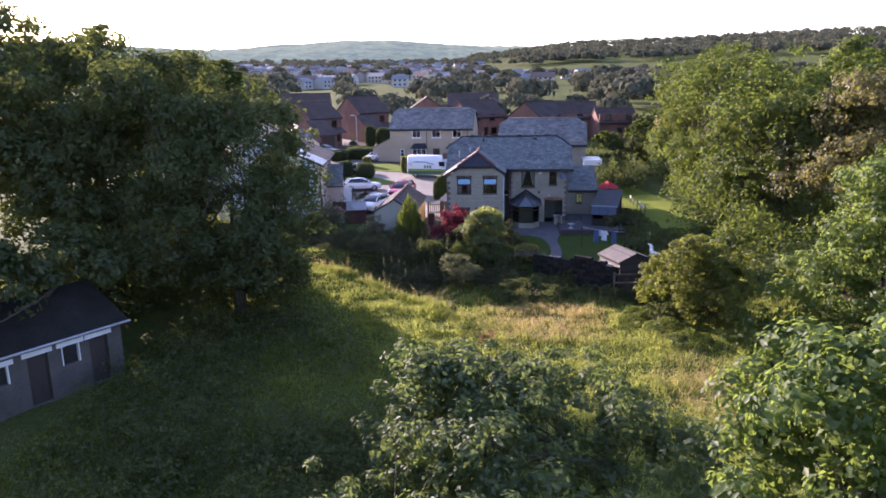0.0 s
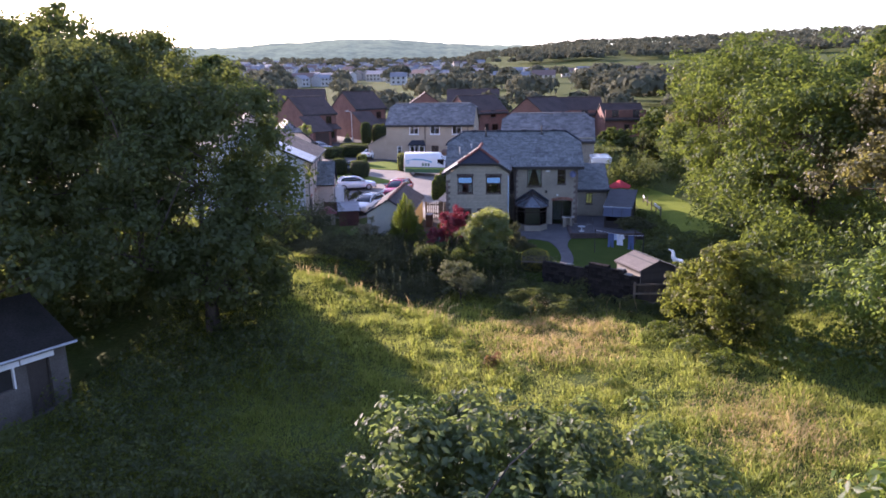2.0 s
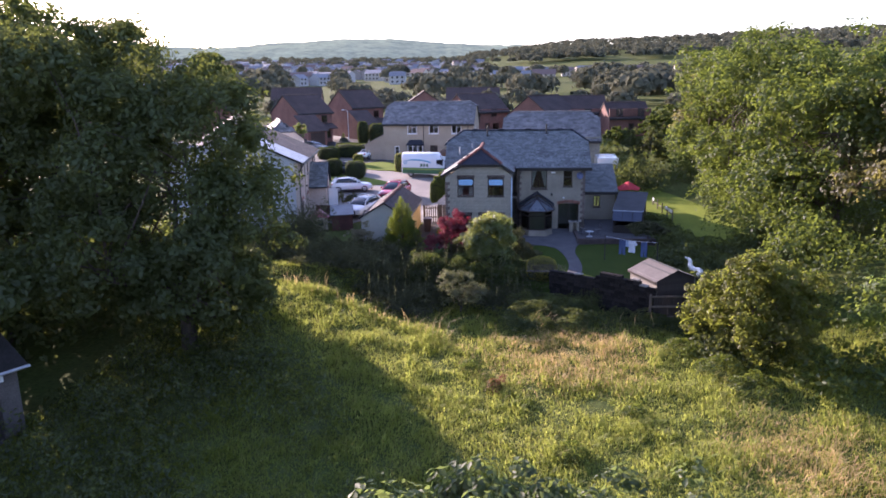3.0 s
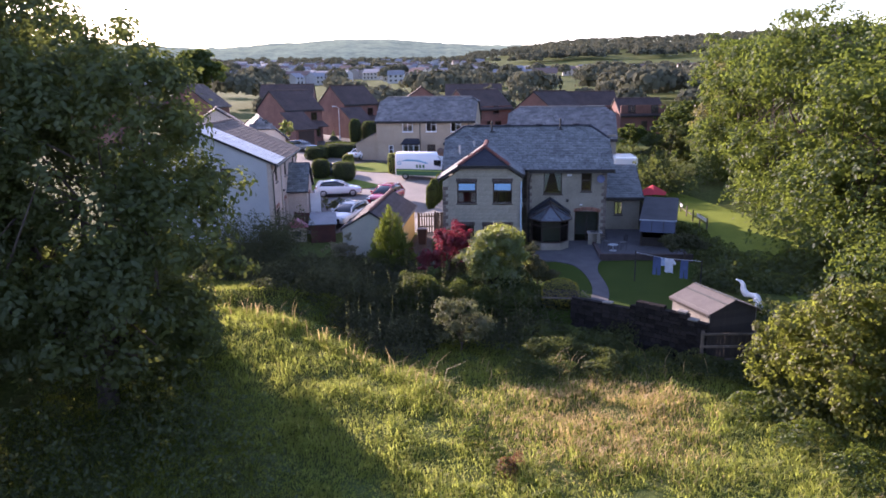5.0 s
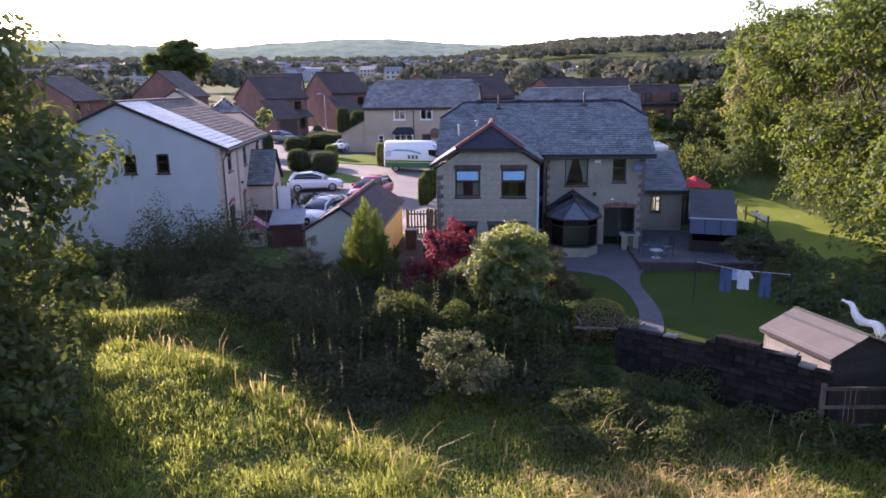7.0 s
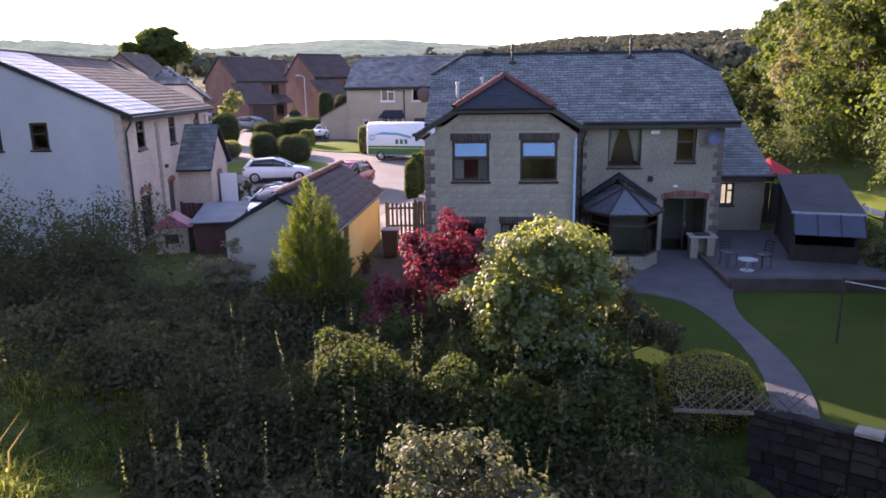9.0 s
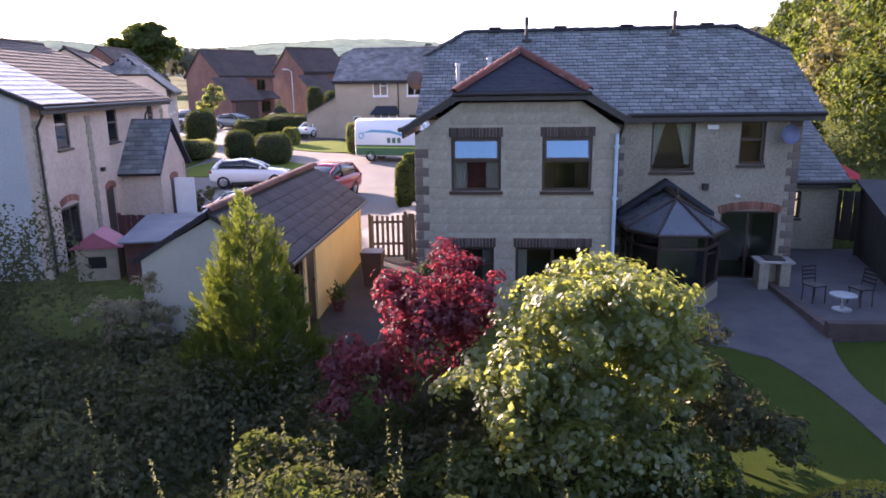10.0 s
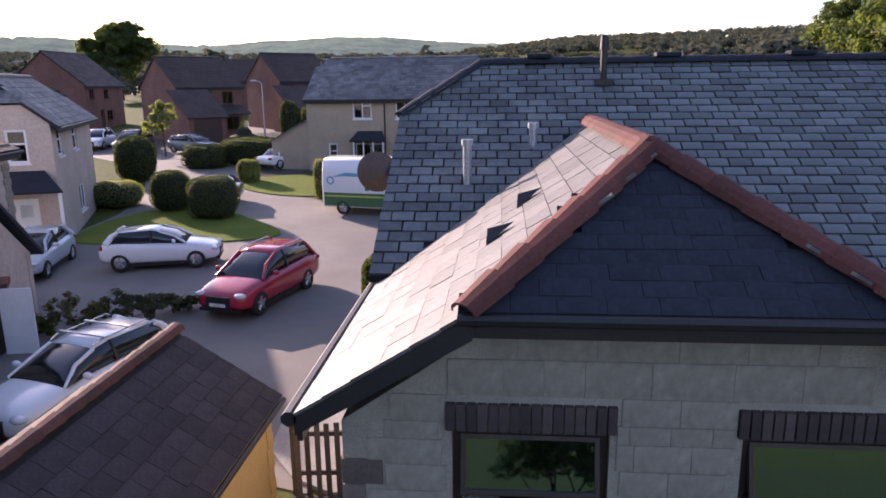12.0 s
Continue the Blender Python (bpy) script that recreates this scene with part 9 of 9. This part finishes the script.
# grey-roofed town and its trees in the valley
def town():
    rng = random.Random(12)
    walls = []
    n = 0
    while n < 640:
        a = rng.uniform(-34, 16)
        r = 400 + 1000 * rng.random() ** 0.85
        x, y = r * math.sin(radians(a)), r * math.cos(radians(a))
        if (a > 3 and r < 520) or (a > -2 and r > 600):
            continue
        z = float(ground_z(x, y))
        m = pose(x, y, z, 0, 0, rng.choice((0, 0, 90, 20, -25, 65)) + rng.uniform(-8, 8))
        L, D, e, g = rng.uniform(7, 14), rng.uniform(6, 8), rng.uniform(4.0, 5.2), rng.uniform(1.8, 2.8)
        walls.append((m, L, D, e, g, rng.random()))
        n += 1
    V, F, MI = [], [], []

    def quad(m, pts, k):
        i = len(V)
        V.extend([m @ Vector(p) for p in pts])
        F.append(list(range(i, i + len(pts))))
        MI.append(k)
    for m, L, D, e, g, c in walls:
        a, b = L / 2, D / 2
        k = 0 if c < 0.55 else 1 if c < 0.8 else 2
        quad(m, [(-a, -b, -2), (a, -b, -2), (a, -b, e), (-a, -b, e)], k)
        quad(m, [(a, b, -2), (-a, b, -2), (-a, b, e), (a, b, e)], k)
        quad(m, [(a, -b, -2), (a, b, -2), (a, b, e), (a, 0, e + g), (a, -b, e)], k)
        quad(m, [(-a, b, -2), (-a, -b, -2), (-a, -b, e), (-a, 0, e + g), (-a, b, e)], k)
        quad(m, [(-a - 0.3, -b - 0.4, e - 0.2), (a + 0.3, -b - 0.4, e - 0.2), (a + 0.3, 0, e + g), (-a - 0.3, 0, e + g)], 3 if c < 0.7 else 4)
        quad(m, [(a + 0.3, b + 0.4, e - 0.2), (-a - 0.3, b + 0.4, e - 0.2), (-a - 0.3, 0, e + g), (a + 0.3, 0, e + g)], 3 if c < 0.7 else 4)
        w = -a + 1.2
        while w < a - 1.5:
            for z in (0.9, 3.2):
                quad(m, [(w, -b - 0.03, z), (w + 1.2, -b - 0.03, z), (w + 1.2, -b - 0.03, z + 1.1), (w, -b - 0.03, z + 1.1)], 5)
            w += 2.8
    me = bpy.data.meshes.new("town")
    me.from_pydata(V, [], F)
    for q in (mat("town_white", (0.45, 0.45, 0.45)), mat("town_cream", (0.5, 0.46, 0.4)), mat("town_stone", (0.32, 0.29, 0.27)), mat("town_slate", (0.2, 0.21, 0.23), (0.15, 0.155, 0.17), rough=0.5), mat("town_tile", (0.2, 0.13, 0.11)), mat("town_glass", (0.05, 0.055, 0.06), rough=0.2)):
        me.materials.append(q)
    me.polygons.foreach_set("material_index", MI)
    tagged(new("far_town", me), "grey and white houses of a distant valley town", "town", "", "stuff")


town()


def far_woods(name, spots, cards, material, label, seed, size=1.0):
    """Distant trees, each a heap of leaf clumps: (x, y, radius, height)."""
    rng = np.random.default_rng(seed)
    S = np.array(spots)
    n = len(S) * cards
    k = np.repeat(np.arange(len(S)), cards)
    d = unit(rng.normal(size=(n, 3)))
    d[:, 2] = np.abs(d[:, 2]) * 1.0 - 0.25
    rr = (0.75 + 0.3 * rng.random(n))[:, None]
    lump = 1 + 0.18 * np.sin(d[:, :1] * 7 + k[:, None]) * np.cos(d[:, 1:2] * 6 + k[:, None] * 1.7)
    p = d * rr * lump * np.stack([S[k, 2], S[k, 2], S[k, 3] * 0.5], 1)
    z0 = ground_z(S[:, 0], S[:, 1])
    p += np.stack([S[k, 0], S[k, 1], z0[k] + S[k, 3] * 0.55], 1)
    nor = unit(d + rng.normal(size=(n, 3)) * 0.4)
    v, f = leaf_arrays(p, nor, size * S[k, 2] * (0.32 + 0.25 * rng.random(n)), aspect=0.9, rng=rng)
    return tagged(new(name, from_arrays(name, v, f, 3, material)), label, "woodland", "", "stuff")


def polar(r, a):
    return r * math.sin(radians(a)), r * math.cos(radians(a))


R3 = random.Random(8)
sp = []
for _ in range(900):                       # wooded hillside
    a, r = R3.uniform(-3, 40), R3.uniform(880, 1560)
    if a < 2 and r < 1100:
        continue
    sp.append((*polar(r, a), R3.uniform(6, 10), R3.uniform(11, 16)))
far_woods("hill_wood", sp, 50, LEAF_FAR_HAZE, "dense dark wood covering the far hillside", 31)
sp = []
for _ in range(420):                       # trees among the houses and below the field
    a, r = R3.uniform(-38, 38), 190 + 750 * R3.random() ** 1.2
    if a > -2 and 640 < r < 880:
        continue
    if a < 3 and r < 330 and R3.random() < 0.6:
        continue
    sp.append((*polar(r, a), R3.uniform(3.5, 7), R3.uniform(6, 11)))
for _ in range(46):                        # trees in the gardens of the estate
    a, r = R3.uniform(-34, 17), R3.uniform(140, 235)
    sp.append((*polar(r, a), R3.uniform(2.2, 4.0), R3.uniform(4, 7)))
far_woods("near_valley_trees", [q for q in sp if math.hypot(q[0], q[1]) < 420], 230, LEAF_FAR_HAZE, "broadleaf trees beyond the estate houses", 34, 0.75)
sp = [q for q in sp if math.hypot(q[0], q[1]) >= 420]
for _ in range(90):                        # a belt of trees along the top of the bright field
    sp.append((*polar(R3.uniform(840, 890), R3.uniform(0, 34)), R3.uniform(5, 8), R3.uniform(9, 14)))
far_woods("valley_trees", sp, 170, LEAF_FAR_HAZE, "scattered broadleaf trees about the valley", 32)
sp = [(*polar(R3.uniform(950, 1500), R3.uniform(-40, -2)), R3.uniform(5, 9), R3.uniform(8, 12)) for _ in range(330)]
far_woods("town_trees", sp, 60, LEAF_FAR_HAZE, "distant trees among the town's houses", 33)
